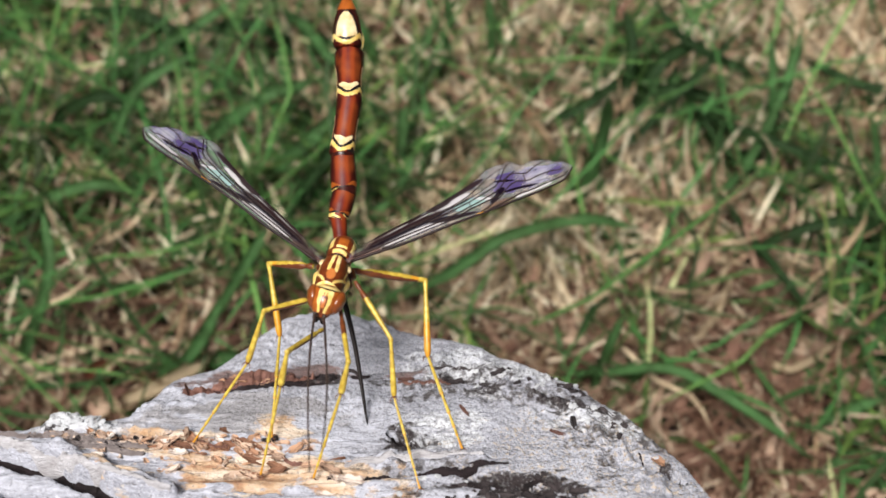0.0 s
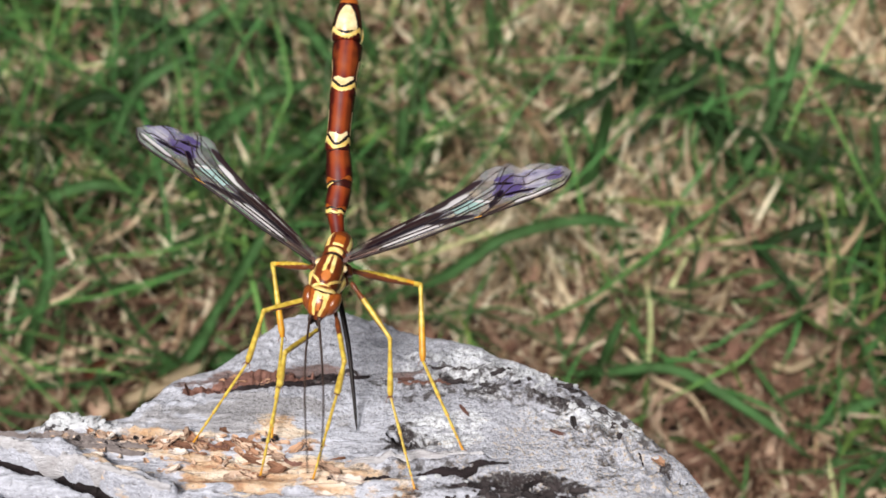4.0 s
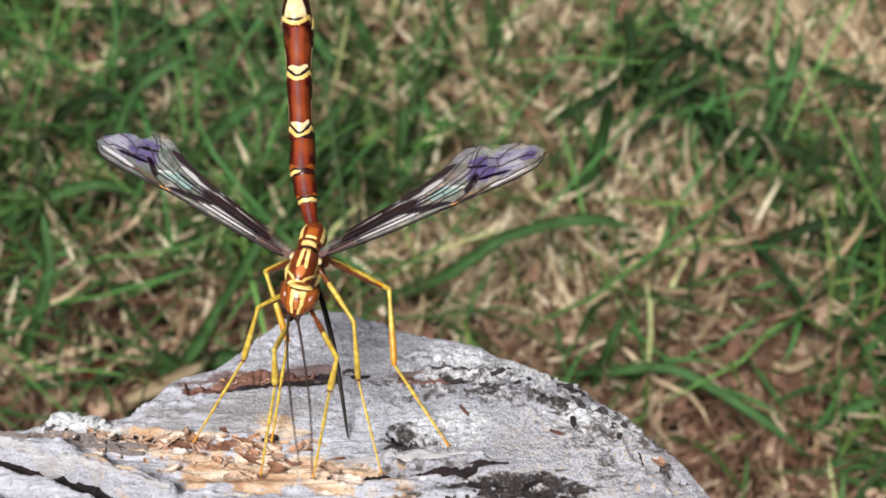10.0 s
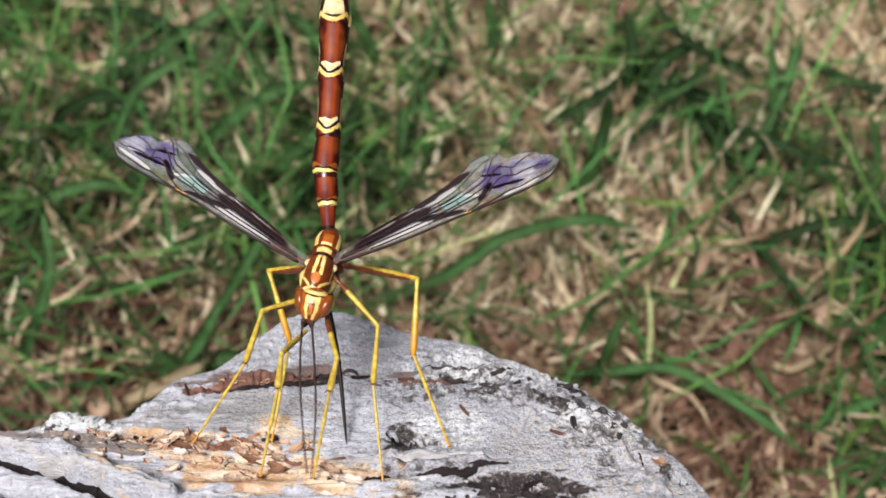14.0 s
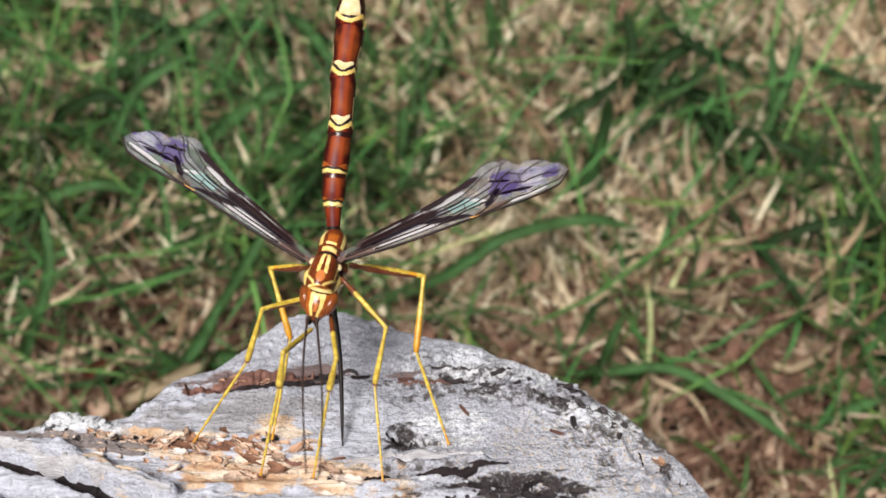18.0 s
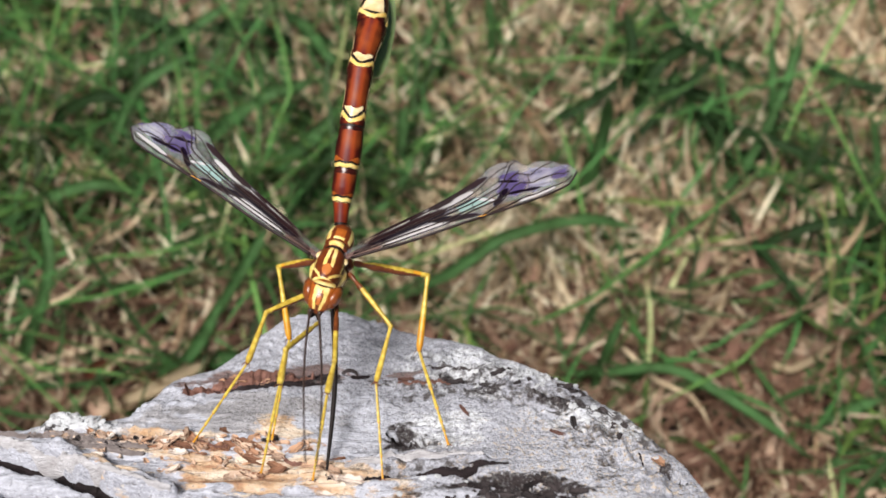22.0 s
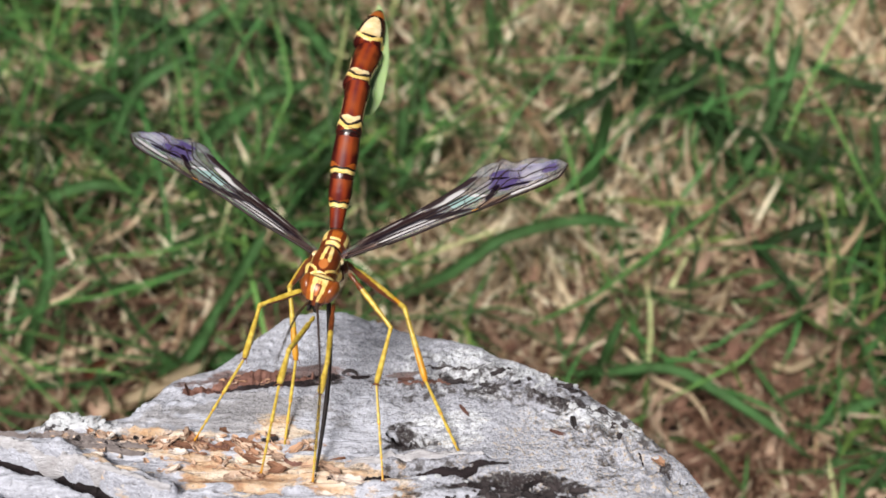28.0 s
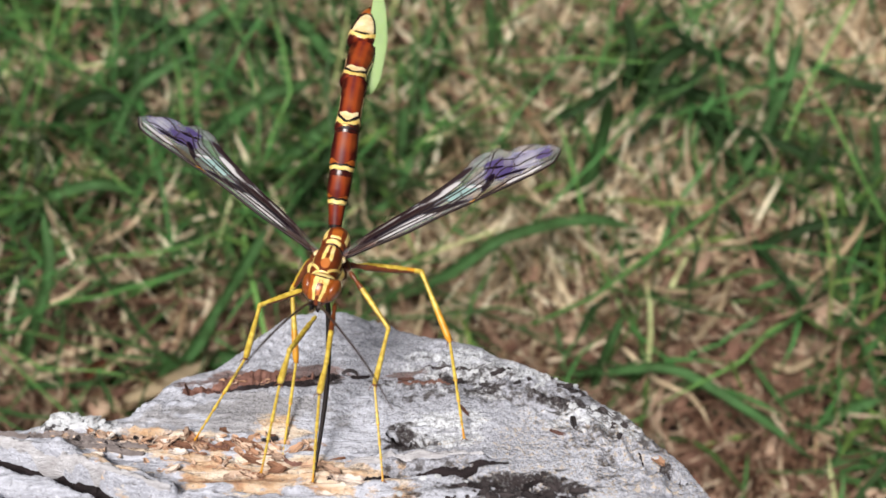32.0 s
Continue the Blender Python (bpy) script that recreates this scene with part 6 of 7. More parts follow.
ANKLE_RH_V = (-13.2, -13.2, -13.3, -13.2, -13.2, -13.3, -13.4, -13.5, -13.7, -13.7, -13.3, -13.0, -13.0, -13.0, -13.1, -13.2, -13.6, -14.0, -13.4, -13.4, -13.3, -13.4, -14.2, -13.4, -13.6, -13.4, -13.4, -13.2, -13.2, -13.2, -13.2, -13.3, -13.2, -13.4, -13.2, -13.0, -13.3, -13.0, -12.8, -12.5, -12.0, -11.9, -15.2, -14.7, -11.6, -12.3, -10.2, -17.0, -16.5, -10.8, -14.4, -16.7, -13.7, -15.8, -14.8, -11.4)
FOOT_RH_U = (2.4, 2.4, 2.4, 2.4, 2.4, 2.4, 2.4, 2.4, 2.4, 2.4, 1.8, 1.1, 1.1, 1.1, 1.1, 1.1, 1.1, 1.1, 1.1, 1.1, 1.1, 1.1, 1.1, 1.0, 1.0, 1.0, 1.0, 1.0, 1.0, 1.0, 1.0, 1.0, 1.0, 1.0, 1.0, 1.0, 0.9, 0.9, 0.9, 0.9, 0.9, 0.9, 1.5, 2.7, 1.1, 0.0, 3.2, 2.2, 2.3, 4.1, 3.2, 2.7, 2.0, 2.4, 2.7, 3.0)
FOOT_RH_V = (-24.9, -24.9, -24.9, -24.9, -24.9, -24.9, -24.9, -24.9, -24.9, -24.9, -25.0, -25.1, -25.1, -25.1, -25.1, -25.1, -25.1, -25.1, -25.1, -25.1, -25.1, -25.1, -25.1, -25.1, -25.1, -25.1, -25.1, -25.1, -25.1, -25.1, -25.1, -25.1, -25.1, -25.1, -25.1, -25.1, -25.1, -25.1, -25.1, -25.1, -25.1, -25.1, -24.6, -25.8, -22.5, -24.3, -21.0, -25.8, -26.1, -20.1, -23.9, -25.7, -23.9, -24.6, -26.3, -26.1)
KNEE_LM_U = (-22.3, -22.0, -21.9, -22.3, -22.6, -22.0, -22.3, -22.3, -22.6, -23.0, -22.3, -22.7, -22.6, -22.3, -23.1, -22.7, -22.5, -23.0, -23.0, -23.6, -22.3, -23.0, -22.2, -22.7, -23.0, -22.5, -23.0, -22.3, -22.1, -22.1, -22.5, -22.1, -22.2, -22.2, -22.1, -21.8, -22.1, -21.8, -22.0, -21.8, -22.2, -22.5, -21.8, -21.2, -22.3, -22.6, -23.1, -22.8, -22.8, -22.8, -22.6, -22.9, -22.7, -22.5, -23.1, -22.8)
KNEE_LM_V = (-7.7, -7.8, -7.9, -7.7, -7.7, -7.8, -7.7, -7.7, -7.7, -7.3, -8.0, -7.7, -7.9, -7.9, -7.3, -7.5, -7.7, -7.3, -7.7, -7.3, -8.0, -7.5, -7.8, -7.7, -7.7, -7.7, -7.4, -7.4, -7.5, -7.7, -7.5, -7.8, -7.7, -7.9, -7.8, -7.9, -7.8, -7.9, -7.9, -7.9, -7.7, -7.2, -7.7, -7.7, -7.3, -7.1, -6.8, -7.0, -7.0, -7.0, -7.1, -6.9, -7.0, -7.3, -6.8, -7.0)
ANKLE_LM_U = (-24.3, -23.9, -23.9, -24.3, -24.5, -24.0, -24.3, -24.3, -24.4, -24.8, -24.1, -24.5, -24.5, -24.4, -24.9, -24.7, -24.5, -24.9, -24.8, -25.1, -24.4, -24.7, -24.5, -24.7, -24.9, -24.6, -24.9, -24.5, -24.3, -24.3, -24.4, -24.3, -24.4, -24.1, -24.3, -24.0, -24.4, -24.0, -24.3, -24.0, -24.1, -24.6, -23.9, -23.7, -24.5, -24.7, -25.0, -24.9, -24.8, -24.7, -24.7, -24.7, -24.7, -24.7, -24.7, -24.7)
ANKLE_LM_V = (-14.0, -14.0, -14.0, -14.0, -14.1, -14.0, -14.0, -14.0, -14.0, -14.0, -14.0, -14.0, -14.1, -14.1, -14.1, -14.1, -14.1, -14.0, -13.9, -14.1, -14.1, -13.9, -14.0, -14.1, -14.1, -14.1, -14.2, -14.0, -14.1, -14.0, -14.0, -14.1, -14.0, -14.0, -14.0, -14.1, -14.0, -14.1, -14.0, -14.0, -14.0, -14.0, -14.0, -14.1, -13.9, -14.1, -14.2, -14.2, -13.8, -13.8, -13.9, -14.0, -14.0, -14.0, -14.0, -14.0)
KNEE_LF_U = (-19.4, -19.3, -19.2, -19.3, -19.5, -19.3, -19.4, -19.7, -19.5, -20.0, -20.0, -19.6, -20.4, -19.6, -20.0, -20.2, -19.7, -21.0, -20.2, -20.7, -20.1, -20.2, -21.0, -20.2, -20.7, -20.1, -20.7, -19.9, -19.6, -20.0, -19.9, -20.1, -19.8, -20.2, -19.8, -19.6, -20.0, -19.4, -19.6, -19.6, -19.5, -19.4, -19.0, -19.0, -19.4, -19.6, -19.1, -19.2, -19.1, -19.2, -19.1, -19.2, -19.1, -19.0, -19.3, -19.1)
KNEE_LF_V = (-12.8, -12.4, -12.8, -12.9, -12.8, -12.9, -13.1, -12.8, -13.3, -13.0, -12.6, -13.1, -12.6, -13.0, -13.1, -12.8, -13.2, -12.6, -13.0, -12.9, -13.0, -13.1, -12.8, -13.0, -12.7, -13.0, -12.8, -12.9, -12.9, -12.8, -12.9, -12.7, -12.8, -12.8, -12.8, -12.8, -12.5, -12.5, -12.5, -12.3, -12.5, -12.4, -12.3, -12.3, -12.1, -11.9, -12.7, -12.6, -12.6, -12.6, -12.6, -12.6, -12.6, -12.6, -12.6, -12.6)
KNEE_RF_U = (-11.8, -11.8, -11.9, -11.9, -12.0, -12.1, -12.1, -12.2, -12.4, -12.5, -12.6, -12.7, -12.8, -12.9, -13.0, -13.2, -13.2, -13.2, -13.2, -13.2, -13.2, -13.2, -13.2, -13.2, -13.2, -13.2, -13.2, -13.2, -13.3, -13.3, -13.3, -13.3, -13.3, -13.3, -13.4, -13.4, -13.4, -13.5, -13.5, -13.3, -13.2, -13.1, -13.1, -13.5, -13.9, -14.0, -14.3, -14.4, -14.4, -14.4, -14.4, -14.4, -14.4, -14.5, -14.5, -14.5)
KNEE_RF_V = (-14.0, -14.0, -14.0, -14.0, -14.0, -14.0, -14.0, -14.0, -13.8, -13.7, -13.7, -13.7, -13.7, -13.6, -13.6, -13.6, -13.6, -13.6, -13.6, -13.6, -13.6, -13.6, -13.6, -13.6, -13.6, -13.6, -13.6, -13.6, -13.6, -13.6, -13.6, -13.6, -13.6, -13.6, -13.7, -13.7, -13.8, -13.8, -13.9, -13.9, -14.0, -14.0, -14.0, -14.0, -14.0, -14.0, -14.0, -14.0, -14.0, -14.0, -14.0, -14.0, -14.0, -14.0, -14.0, -14.0)
KNEE_LH_U = (-21.7, -21.3, -21.1, -21.5, -21.7, -21.2, -21.5, -21.2, -21.8, -22.2, -21.5, -21.9, -21.7, -21.7, -22.3, -21.8, -21.8, -22.1, -22.0, -22.3, -21.5, -22.1, -21.0, -21.8, -22.2, -21.7, -22.3, -21.9, -21.4, -20.9, -21.5, -20.8, -21.0, -21.3, -20.9, -21.1, -20.8, -21.0, -20.5, -21.0, -21.0, -21.1, -20.7, -19.2, -20.6, -20.8, -19.4, -19.1, -19.0, -18.9, -18.9, -18.9, -18.9, -18.8, -18.8, -18.8)
KNEE_LH_V = (-1.8, -1.8, -2.0, -2.0, -2.0, -2.2, -2.2, -1.8, -2.2, -1.9, -2.4, -2.3, -2.7, -2.5, -2.4, -2.4, -2.4, -2.8, -2.7, -2.4, -2.9, -2.6, -3.4, -2.7, -2.5, -2.7, -2.5, -2.5, -2.6, -2.7, -2.4, -2.8, -2.6, -2.7, -2.6, -2.4, -2.5, -2.3, -2.2, -2.2, -1.5, -1.5, -1.5, -1.6, -1.5, -1.4, -4.2, -4.7, -4.8, -4.9, -4.9, -4.9, -4.9, -5.0, -5.0, -5.0)
ANKLE_LH_U = (-20.3, -20.3, -20.3, -20.2, -20.2, -20.1, -20.1, -20.0, -19.8, -19.8, -19.7, -19.7, -19.7, -19.6, -19.6, -19.5, -19.5, -19.4, -19.4, -19.3, -19.3, -19.2, -19.2, -19.1, -19.1, -19.1, -19.1, -19.0, -19.0, -19.0, -19.0, -19.0, -18.9, -19.0, -19.0, -19.1, -19.1, -19.2, -19.2, -19.2, -19.3, -19.3, -19.3, -19.4, -19.4, -19.4, -18.6, -18.3, -18.3, -18.3, -18.3, -18.3, -18.3, -18.3, -18.3, -18.3)
ANKLE_LH_V = (-11.0, -11.0, -11.0, -11.0, -11.0, -11.1, -11.1, -11.1, -11.2, -11.2, -11.2, -11.2, -11.2, -11.2, -11.3, -11.3, -11.3, -11.3, -11.3, -11.3, -11.4, -11.4, -11.4, -11.4, -11.4, -11.4, -11.4, -11.3, -11.3, -11.2, -11.2, -11.2, -11.2, -11.1, -11.1, -11.0, -10.9, -10.8, -10.8, -10.7, -10.6, -10.7, -10.8, -10.9, -11.0, -11.1, -14.0, -14.0, -14.0, -14.0, -14.0, -14.0, -14.0, -14.0, -14.0, -14.0)
TIP_ANT_L_U = (-16.6, -16.6, -16.5, -16.5, -16.5, -16.6, -16.8, -16.8, -16.8, -16.8, -16.8, -16.8, -16.8, -19.2, -18.8, -19.1, -18.5, -17.9, -17.6, -17.4, -17.6, -17.9, -17.4, -16.8, -16.9, -16.9, -17.0, -17.1, -17.2, -17.1, -17.0, -16.9, -16.8, -16.8, -16.8, -16.8, -16.8, -16.9, -17.1, -17.2, -18.4, -17.7, -15.8, -14.7, -17.9, -22.0, -16.8, -20.8, -23.2, -24.2, -20.4, -18.8, -21.6, -23.5, -25.6, -26.2)
TIP_ANT_L_V = (-27.9, -27.9, -27.9, -27.9, -27.9, -28.0, -28.1, -28.1, -28.2, -28.2, -28.2, -28.2, -28.1, -24.0, -24.8, -24.0, -25.3, -26.7, -27.2, -27.7, -27.0, -26.3, -27.2, -28.1, -28.1, -28.1, -28.1, -28.1, -28.1, -28.1, -28.1, -28.1, -28.1, -28.1, -28.2, -28.2, -28.2, -27.5, -26.8, -27.2, -23.3, -26.7, -26.7, -19.6, -23.9, -15.9, -14.0, -14.4, -14.0, -14.0, -13.6, -17.0, -15.3, -14.0, -16.0, -16.2)
TIP_ANT_R_U = (-15.1, -15.0, -15.0, -15.0, -15.0, -15.1, -15.2, -15.3, -15.7, -15.8, -15.7, -15.7, -15.7, -15.6, -15.8, -16.1, -16.2, -16.3, -16.4, -16.4, -16.4, -16.5, -16.5, -16.5, -16.4, -16.4, -16.3, -15.9, -15.8, -15.6, -15.4, -15.2, -15.1, -15.3, -15.6, -15.7, -15.8, -15.8, -15.8, -13.7, -14.8, -15.3, -14.6, -14.2, -14.8, -15.6, -11.4, -16.0, -17.7, -15.6, -9.0, 1.5, -7.3, -6.3, -7.0, -6.1)
TIP_ANT_R_V = (-25.3, -25.5, -25.7, -25.9, -26.1, -26.8, -27.4, -27.5, -28.2, -28.4, -28.3, -28.2, -28.2, -28.1, -26.7, -25.3, -26.8, -28.2, -28.3, -28.3, -28.4, -28.4, -28.5, -28.5, -28.5, -28.4, -28.4, -28.3, -28.2, -28.2, -28.2, -28.1, -28.1, -28.0, -27.9, -28.1, -28.2, -27.8, -27.4, -25.3, -27.9, -27.8, -27.1, -20.3, -27.8, -23.2, -21.9, -25.3, -24.6, -25.3, -20.0, -23.8, -21.8, -22.2, -20.2, -20.3)
TIP_SHEATH_U = (-9.4, -9.9, -10.3, -10.3, -10.3, -10.4, -10.5, -10.6, -10.9, -10.8, -10.8, -10.8, -11.1, -11.4, -11.5, -11.5, -11.7, -11.8, -11.9, -12.0, -11.9, -11.9, -11.9, -11.8, -11.9, -12.0, -12.0, -12.3, -12.4, -12.5, -12.5, -12.8, -13.0, -13.2, -13.4, -13.4, -14.2, -14.4, -14.6, -15.3, -15.6, -15.7, -15.7, -15.7, -15.7, -15.7, -15.8, -15.9, -15.9, -15.9, -15.9, -16.0, -16.0, -16.0, -16.0, -16.1)
TIP_SHEATH_V = (-21.9, -22.1, -22.3, -22.3, -22.3, -22.5, -22.7, -22.7, -22.7, -22.8, -23.0, -23.2, -23.3, -23.4, -23.5, -23.7, -23.7, -23.7, -23.7, -23.7, -23.8, -23.9, -24.0, -24.1, -24.2, -24.3, -24.3, -24.6, -24.6, -24.6, -24.6, -24.6, -24.6, -24.6, -24.6, -24.9, -27.4, -28.0, -28.7, -28.7, -28.5, -28.5, -28.5, -28.5, -28.5, -28.6, -28.6, -28.6, -28.6, -28.6, -28.6, -28.6, -28.6, -28.6, -28.6, -28.7)
LOBE_U = (-8.2, -8.2, -8.2, -8.2, -8.2, -8.2, -8.2, -8.2, -8.2, -8.2, -8.2, -8.2, -8.2, -8.2, -8.2, -8.2, -8.2, -8.2, -8.2, -8.2, -8.2, -8.2, -8.2, -8.2, -8.2, -8.2, -8.2, -8.4, -8.7, -8.9, -9.1, -9.4, -9.7, -9.8, -9.9, -9.9, -9.9, -10.1, -8.7, -9.2, -8.0, -7.6, -7.4, -5.5, -7.6, -8.1, -9.4, -9.5, -9.2, -9.3, -9.8, -10.3, -9.9, -9.4, -10.1, -9.7)
LOBE_V = (39.5, 39.4, 39.3, 39.2, 39.1, 39.0, 38.9, 38.8, 38.4, 38.3, 38.2, 38.1, 38.0, 37.9, 37.8, 37.7, 37.6, 37.5, 37.4, 37.3, 37.2, 37.1, 37.0, 36.9, 36.8, 36.7, 35.3, 29.6, 28.7, 27.8, 26.8, 25.4, 24.0, 24.1, 24.3, 24.2, 24.1, 24.0, 21.3, 20.3, 17.0, 17.0, 16.9, 16.5, 17.1, 17.5, 16.6, 16.6, 16.8, 16.9, 17.4, 17.8, 18.0, 18.2, 18.7, 19.1)


def still(u, v):
    return [u] * len(TIMES), [v] * len(TIMES)


def spans(a, b):
    """Mean and largest distance of two lines of places."""
    d = [(p - q).length for p, q in zip(a, b)]
    return sum(d) / len(d), max(d)


def places(u, v, w):
    return [near(a, b, w) for a, b in zip(u, v)]


def planted(u, v):
    return [low(a, b, LOG_TOP + 0.0003) for a, b in zip(u, v)]


def beside(du, dv, w):
    """Places fixed to the thorax, off its middle by du, dv units."""
    k = UNIT / MM
    return [near(a + du * k, b + dv * k, w) for a, b in zip(BACK_U, BACK_V)]


FOOT_LM, FOOT_LF, FOOT_RF = still(-31.1, -24.1), still(-22.7, -28.1), still(-16.2, -28.7)
LATE = [min(1.0, max(0.0, (t - 22.5) / 4.5)) for t in TIMES]
FOOT_LH = [-21.5 + 2.0 * k for k in LATE], [-24.9 + 2.3 * k for k in LATE]
ANKLE_LF = [-20.4 + 0.2 * (a + 15.5) for a in HEAD_U], [-17.0 + 0.1 * (b + 6.5) for b in HEAD_V]
ANKLE_RF = [a - 0.9 for a in KNEE_RF_U], [b - 4.0 for b in KNEE_RF_V]
HIP_LIFT = [float(np.interp(t, [0, 6, 10, 13, 19, 22, 25, 32], [-4, -2, 10, 12, 8, 0, -14, -12])) for t in TIMES]
HIP_RH = [near(a + 44 * UNIT / MM, b + k * UNIT / MM, -4.5) for a, b, k in zip(BACK_U, BACK_V, HIP_LIFT)]
LEGS = {
    "hind_R": (HIP_RH, places(KNEE_RH_U, KNEE_RH_V, -7.5), places(ANKLE_RH_U, ANKLE_RH_V, -6.0), planted(FOOT_RH_U, FOOT_RH_V), 7.8, 5.2),
    "hind_L": (beside(-24, 4, -4.0), places(KNEE_LH_U, KNEE_LH_V, -7.5), places(ANKLE_LH_U, ANKLE_LH_V, -7.0), planted(*FOOT_LH), 7.4, 5.0),
    "middle_R": (beside(38, -20, 0.5), places(KNEE_RM_U, KNEE_RM_V, 3.0), places(ANKLE_RM_U, ANKLE_RM_V, 2.5), planted(FOOT_RM_U, FOOT_RM_V), 5.5, 4.2),
    "middle_L": (beside(-26, -50, 0.5), places(KNEE_LM_U, KNEE_LM_V, 4.0), places(ANKLE_LM_U, ANKLE_LM_V, 2.0), planted(*FOOT_LM), 5.8, 4.5),
    "front_R": (beside(14, -78, 3.0), places(KNEE_RF_U, KNEE_RF_V, 9.0), places(*ANKLE_RF, 8.0), planted(*FOOT_RF), 5.0, 4.8),
    "front_L": (beside(-30, -114, 3.0), places(KNEE_LF_U, KNEE_LF_V, 10.0), places(*ANKLE_LF, 8.5), planted(*FOOT_LF), 5.0, 4.8),
}
LEG_LONG = {}


def build_legs():
    for key, (hip, knee, ankle, foot, thick, thin) in LEGS.items():
        femur = spans(hip, knee)[0] / UNIT + (30 if key == "front_L" else 6)
        tibia = spans(knee, ankle)[0] / UNIT
        tarsus = spans(ankle, foot)[0] / UNIT
        LEG_LONG[key] = tibia * UNIT, tarsus * UNIT
        hind = key.startswith("hind")

        def paint_femur(angle, y, n=femur, hind=hind, wet={"middle_R": 0.70, "front_R": 0.5, "front_L": 2.0}.get(key, 0.80)):
            t = y / UNIT / n
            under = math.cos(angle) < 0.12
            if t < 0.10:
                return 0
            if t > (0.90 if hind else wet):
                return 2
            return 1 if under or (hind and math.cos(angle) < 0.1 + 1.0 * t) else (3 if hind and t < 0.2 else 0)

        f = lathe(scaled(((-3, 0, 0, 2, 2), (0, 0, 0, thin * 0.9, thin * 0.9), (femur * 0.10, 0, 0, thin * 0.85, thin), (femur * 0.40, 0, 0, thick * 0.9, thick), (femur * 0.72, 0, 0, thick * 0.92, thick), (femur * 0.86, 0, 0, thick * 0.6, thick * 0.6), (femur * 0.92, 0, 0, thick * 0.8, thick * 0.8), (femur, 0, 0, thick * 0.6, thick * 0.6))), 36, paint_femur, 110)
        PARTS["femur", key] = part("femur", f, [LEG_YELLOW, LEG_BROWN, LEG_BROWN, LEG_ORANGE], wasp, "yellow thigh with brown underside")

        def paint_tibia(angle, y, n=tibia, hind=hind):
            t = y / UNIT / n
            return 1 if hind and t > 0.55 else (2 if t > 0.97 else 0)

        t = lathe(scaled(((-4, 0, 0, thin * 0.5, thin * 0.5), (0, 0, 0, thin * 0.95, thin * 0.95), (tibia * 0.12, 0, 0, thin * 0.75, thin * 0.75), (tibia * 0.55, 0, 0, thin * 1.1, thin * 1.1), (tibia * 0.9, 0, 0, thin * 1.25, thin * 1.25), (tibia, 0, 0, thin * 0.8, thin * 0.8), (tibia + 3, 0, 0, thin * 0.4, thin * 0.4))), 24, paint_tibia, 60)
        PARTS["tibia", key] = part("tibia", t, [LEG_YELLOW, LEG_ORANGE, LEG_BROWN], wasp)
        spur = bmesh.new()
        tube(spur, [(thin * 0.6, tibia - 2, 1), (thin * 1.5, tibia + 5, 2), (thin * 1.7, tibia + 11, 2)], 1.0, 0.3)
        tube(spur, [(-thin * 0.6, tibia - 2, 1), (-thin * 1.3, tibia + 4, 2), (-thin * 1.4, tibia + 9, 2)], 1.0, 0.3)
        part("tibia_spur", spur, LEG_BROWN, PARTS["tibia", key])
        st, marks = [(-2, 0, 0, 2, 2)], (0.0, 0.42, 0.62, 0.77, 0.86, 1.0)
        for k, (a, b) in enumerate(zip(marks, marks[1:])):
            r = thin * (0.62 - 0.045 * k)
            st += [(tarsus * a + 0.6, 0, 0, r * 0.75, r * 0.75), (tarsus * (a + (b - a) * 0.75), 0, 0, r, r), (tarsus * b - 0.6, 0, 0, r * 1.15, r * 1.15)]

        def paint_tarsus(angle, y, n=tarsus, hind=hind, marks=marks):
            t = y / UNIT / n
            return 1 if any(abs(t - m) < 0.008 for m in marks) else (2 if t > 0.9 else 0)

        s = lathe(scaled(st), 12, paint_tarsus, 70)
        PARTS["tarsus", key] = part("tarsus", s, [LEG_YELLOW, LEG_ORANGE, LEG_ORANGE], wasp)
        claw = bmesh.new()
        for e in (-1, 1):
            tube(claw, [(0, tarsus - 3, 0), (e * 4, tarsus + 1, 1), (e * 6.5, tarsus + 2, -1)], 1.3, 0.4)
        part("claw", claw, LEG_BROWN, PARTS["tarsus", key])


build_legs()
FEELER_LONG = 335


def build_threads():
    for key, bow in (("L", 7.0), ("R", -6.0)):
        n = 60
        st = [(FEELER_LONG * i / n, bow * math.sin(math.pi * i / n), 3 * math.sin(2.2 * math.pi * i / n), (2.2 - 1.1 * i / n) * (1.0 + 0.06 * (i % 2)), (2.2 - 1.1 * i / n) * (1.0 + 0.06 * (i % 2))) for i in range(n + 1)]
        PARTS["feeler", key] = part("antenna", lathe(scaled(st), 8, None, 90), FEELER, wasp, "thin dark thread-like antenna")
    st = [(0, 0, 0, 0.5, 0.5), (12, 0.4, 0, 2.0, 2.0), (60, 3, 0, 3.4, 3.4), (150, 6, 0, 4.6, 4.6), (230, 3, 0, 5.2, 5.2), (300, -4, 0, 5.2, 5.2), (330, -8, 0, 4.0, 4.0)]
    PARTS["sheath"] = part("ovipositor_sheath", lathe(scaled(st), 14, None, 50), BLACK, wasp, "long black needle-like ovipositor sheath")


build_threads()
build_flakes()
build_ridges()


# ---- movement ----
def turned(origin, along, towards):
    """A pose whose y runs along one direction and whose z leans towards another."""
    y = along.normalized()
    x = y.cross(towards).normalized()
    z = x.cross(y)
    return Matrix.Translation(origin) @ Matrix((x, y, z)).transposed().to_4x4()


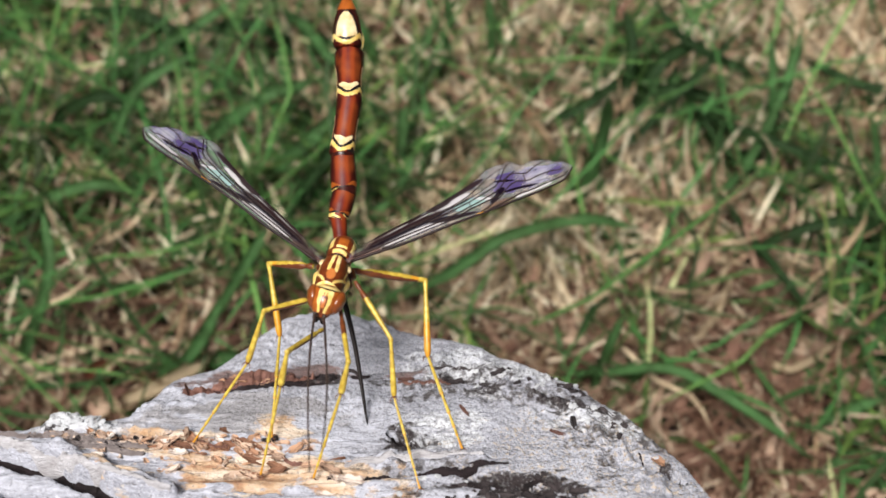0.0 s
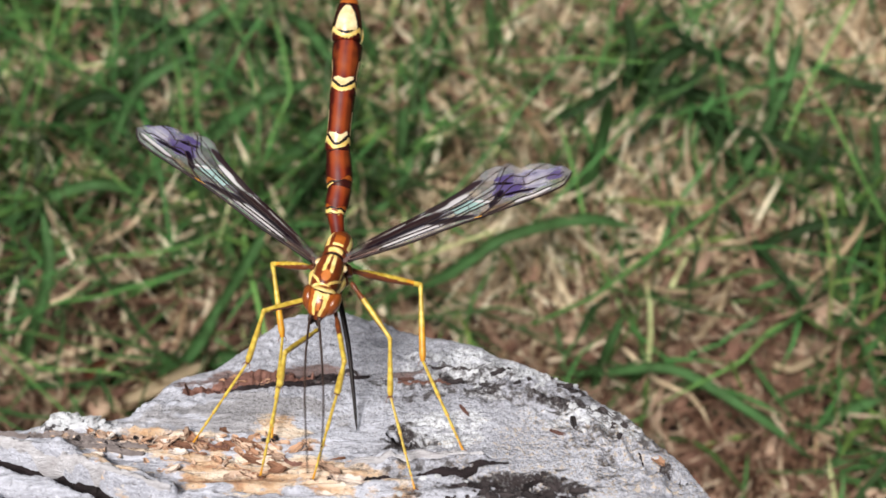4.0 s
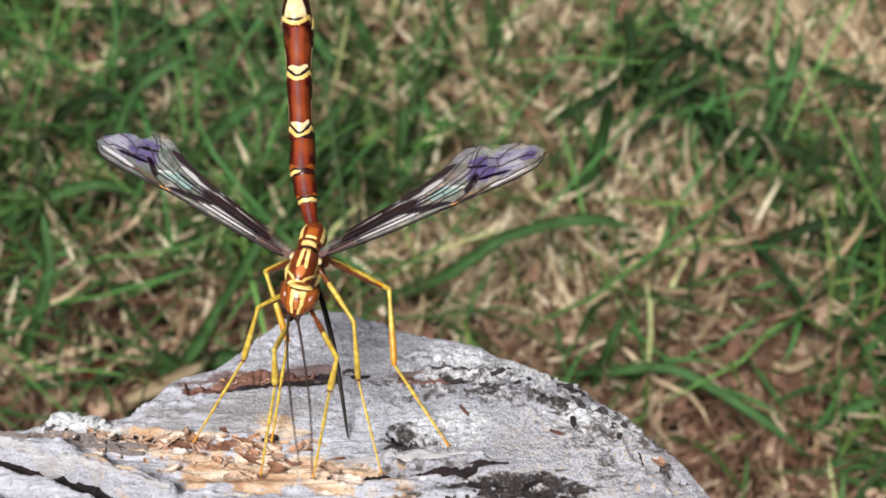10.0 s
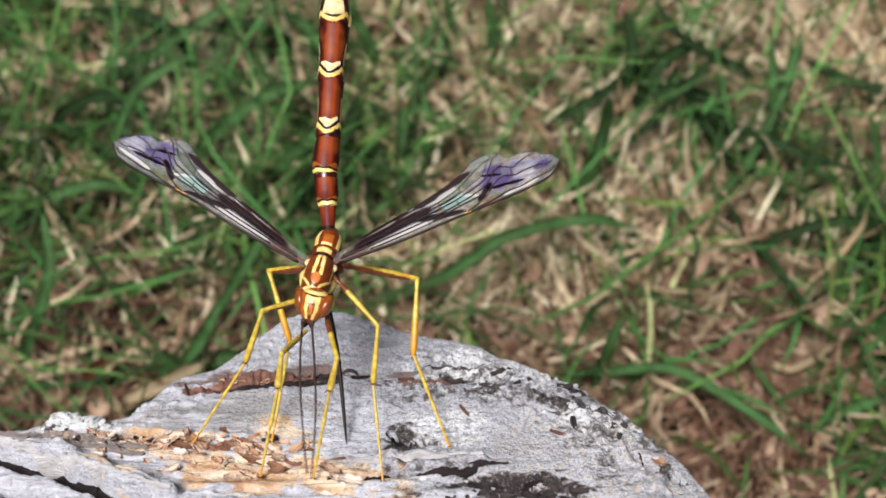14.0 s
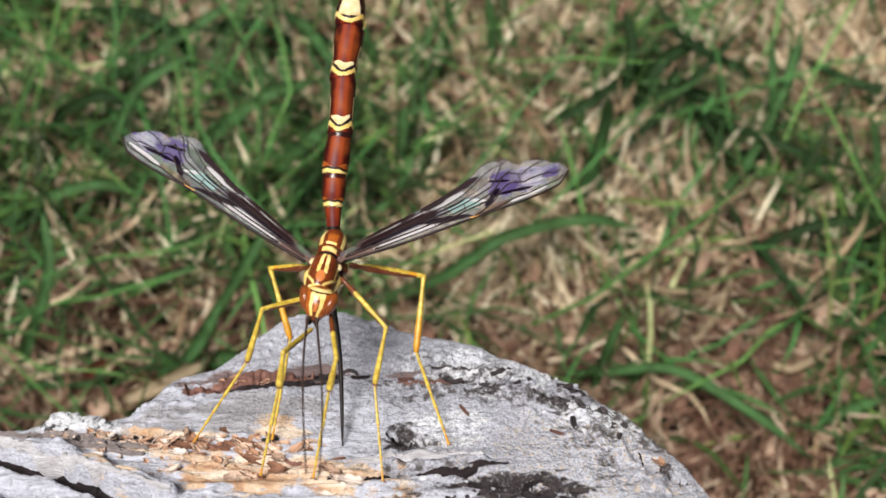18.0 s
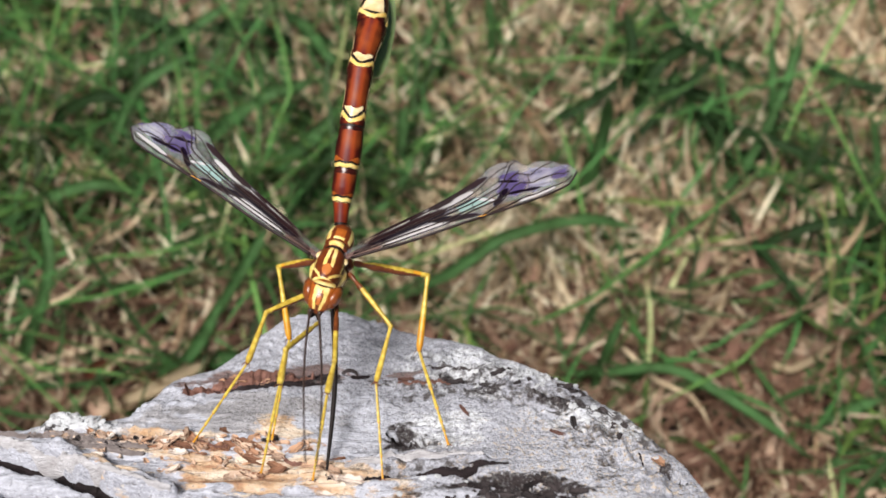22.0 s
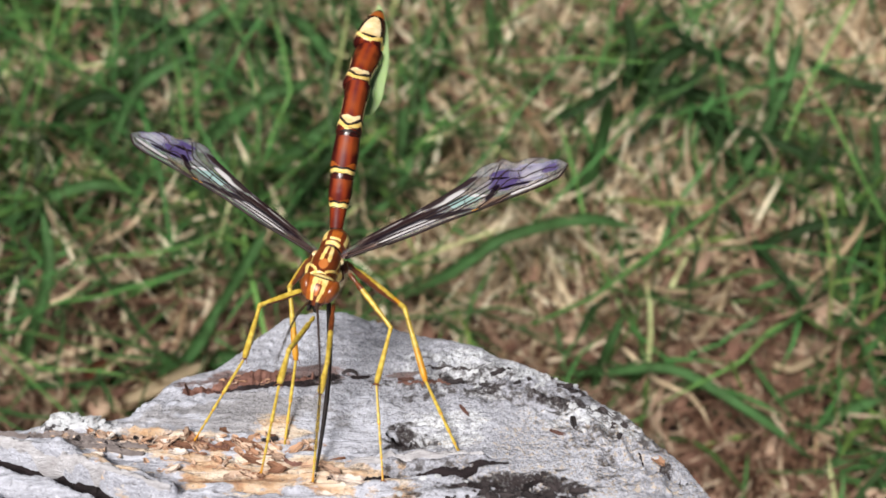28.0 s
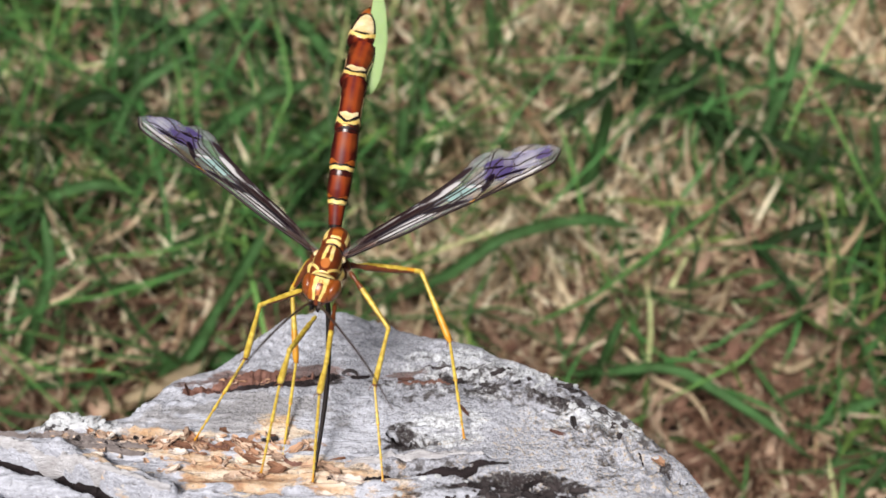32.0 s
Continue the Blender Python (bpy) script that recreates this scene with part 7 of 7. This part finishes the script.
def motions():
    right, up, lens = (Vector(PLANE.col[k][:3]) for k in range(3))
    back = BASE.inverted()
    keys = {k: [] for k in PARTS}

    def key(name, t, m):
        keys[name].append((t, back @ m))

    k_mm = UNIT / MM
    for i, t in enumerate(TIMES):
        head, mid, rear = (Vector((u[i], v[i])) / k_mm for u, v in ((HEAD_U, HEAD_V), (BACK_U, BACK_V), (REAR_U, REAR_V)))
        axis = rear - head
        tilt = math.acos(min(0.97, axis.length / 152))
        d = axis.normalized()
        flat = right * d.x + up * d.y
        along = flat * math.cos(tilt) - lens * math.sin(tilt)
        dorsal = flat * math.sin(tilt) + lens * math.cos(tilt)
        key("thorax", t, turned(near(BACK_U[i], BACK_V[i], 2.0), along, dorsal))
        nod = tilt - radians(44)
        face_up = flat * math.cos(nod) - lens * math.sin(nod)
        hm = turned(near(HEAD_U[i], HEAD_V[i], 4.6), face_up, lens)
        key("head", t, hm)
        # abdomen, joint by joint
        joints = [Vector((u[i], v[i])) for u, v in ((JOINT_1_U, JOINT_1_V), (JOINT_2_U, JOINT_2_V), (JOINT_3_U, JOINT_3_V), (JOINT_4_U, JOINT_4_V), (JOINT_5_U, JOINT_5_V))]
        w = -4.5
        root = Vector((REAR_U[i], REAR_V[i])) + (joints[0] - Vector((REAR_U[i], REAR_V[i]))) * 0.2
        a, b = near(root.x, root.y, -4.0), near(joints[0].x, joints[0].y, w)
        m = turned(b, b - a, lens)
        key(("segment", 0), t, m @ Matrix.Translation((0, -SEGMENT_LONG[0] * UNIT, 0)))
        bend = 0.0
        for s in range(1, 5):
            p, q = joints[s - 1], joints[s]
            long = SEGMENT_LONG[s] * k_mm
            bend = (0.95 if s > 2 else 0.4) * math.acos(min(1.0, (q - p).length / long))
            dirn = (q - p).normalized()
            line = (right * dirn.x + up * dirn.y) * math.cos(bend) - lens * math.sin(bend)
            mid = p - dirn * (22, 23, 23.5, 24)[s - 1] * k_mm * math.sin(bend) * 0.9
            m = turned(near(mid.x, mid.y, w), line, lens)
            key(("segment", s), t, m)
            w -= long * math.sin(bend)
        dirn = (joints[4] - joints[3]).normalized()
        bend = float(np.interp(t, [0, 19, 23, 32], [0.15, 0.25, 0.56, 0.58]))
        line = (right * dirn.x + up * dirn.y) * math.cos(bend) - lens * math.sin(bend)
        mid = joints[4] - dirn * 28 * k_mm * math.sin(bend) * 0.9
        key(("segment", 5), t, turned(near(mid.x, mid.y, w), line, lens))
        # sac: folded edge-on behind the abdomen at first, then swung out
        out = min(1.0, max(0.0, (t - 17.8) / 4.9))
        out = out * out * (3 - 2 * out)
        bottom = Vector((LOBE_U[i], LOBE_V[i])) * out + (joints[4] + Vector((0.2, -8.0))) * (1 - out)
        line = right * 0.10 + up * 0.994 - lens * 0.42
        line = line * out + (right * dirn.x + up * dirn.y) * (1 - out)
        away = radians(80) * (1 - out)
        key("lobe", t, turned(near(bottom.x, bottom.y, -9.5 * out + min(w - 2.5, -8.0) * (1 - out)), line, lens * math.cos(away) + right * math.sin(away)))
        # wings
        open_wing = float(np.interp(t, [0, 2, 5.5, 9, 13, 20, 22.5, 24.5, 28, 30, 32], [44, 40, 26, 12, 8, 12, 22, 42, 46, 42, 44]))
        for side, name, du, dv, u, v in ((-1, "L", -30, 14, STIGMA_L_U, STIGMA_L_V), (1, "R", 38, 15, STIGMA_R_U, STIGMA_R_V)):
            if side > 0:
                dv = float(np.interp(t, [20, 24], [15, 3]))
            foot = Vector((BACK_U[i] + du * k_mm, BACK_V[i] + dv * k_mm))
            reach = Vector((u[i], v[i])) - foot
            x = (right * reach.x + up * reach.y).normalized()
            x = (x - lens * 0.10).normalized()
            twist = open_wing * (0.95 if side < 0 else 0.65)
            z = lens * math.cos(radians(twist)) + (up * 0.96 - right * side * 0.28) * math.sin(radians(twist))
            y = z.cross(x).normalized()
            z = x.cross(y)
            m = Matrix.Translation(near(foot.x, foot.y, -0.5)) @ Matrix((x, y, z)).transposed().to_4x4()
            m = m @ Matrix.Translation(((reach.length / k_mm - 246) * 0.8 * UNIT, 0, 0))
            key(("forewing", name), t, m)
            key(("hindwing", name), t, m)
        # legs: the thigh hangs at the knee, the shin and foot follow it
        for name, (hip, knee, ankle, foot, _, _) in LEGS.items():
            tibia, tarsus = LEG_LONG[name]
            key(("femur", name), t, turned(knee[i], hip[i] - knee[i], up + lens * 0.6))
            m = turned(knee[i], ankle[i] - knee[i], lens)
            key(("tibia", name), t, m)
            joint = m @ Vector((0, tibia, 0))
            key(("tarsus", name), t, turned(joint, foot[i] - joint, lens))
        # antennae
        for name, du, tip_u, tip_v in (("L", -8, TIP_ANT_L_U, TIP_ANT_L_V), ("R", 8, TIP_ANT_R_U, TIP_ANT_R_V)):
            root = hm @ Vector((du * UNIT, -24 * UNIT, 30 * UNIT))
            # the tip lies in line with its place, as far from the root as the antenna is long, on the near side
            way = (PLANE @ Vector((tip_u[i] * MM, tip_v[i] * MM, 0.0)) - EYE).normalized()
            along = (root - EYE).dot(way)
            off = (EYE + way * along - root).length
            reach = EYE + way * (along - math.sqrt(max(0.0, (FEELER_LONG * UNIT) ** 2 - off**2))) - root
            key(("feeler", name), t, turned(root, reach, lens))
        # the sheath stays more still than the body
        slide = float(np.interp(t, [0, 5.5, 8, 10, 12, 16, 20, 23, 32], [30, 26, 17, 13, 10, 16, 23, 22, 17])) + 0.6 * (-15.2 - BACK_U[i]) / k_mm
        hold = near(BACK_U[i] + slide * k_mm, BACK_V[i] - 58 * k_mm, -6.5)
        tip = low(TIP_SHEATH_U[i], TIP_SHEATH_V[i], LOG_TOP - 0.0004)
        key("sheath", t, turned(tip, hold - tip, lens))
    for name, rows in keys.items():
        walk(PARTS[name], rows)


motions()
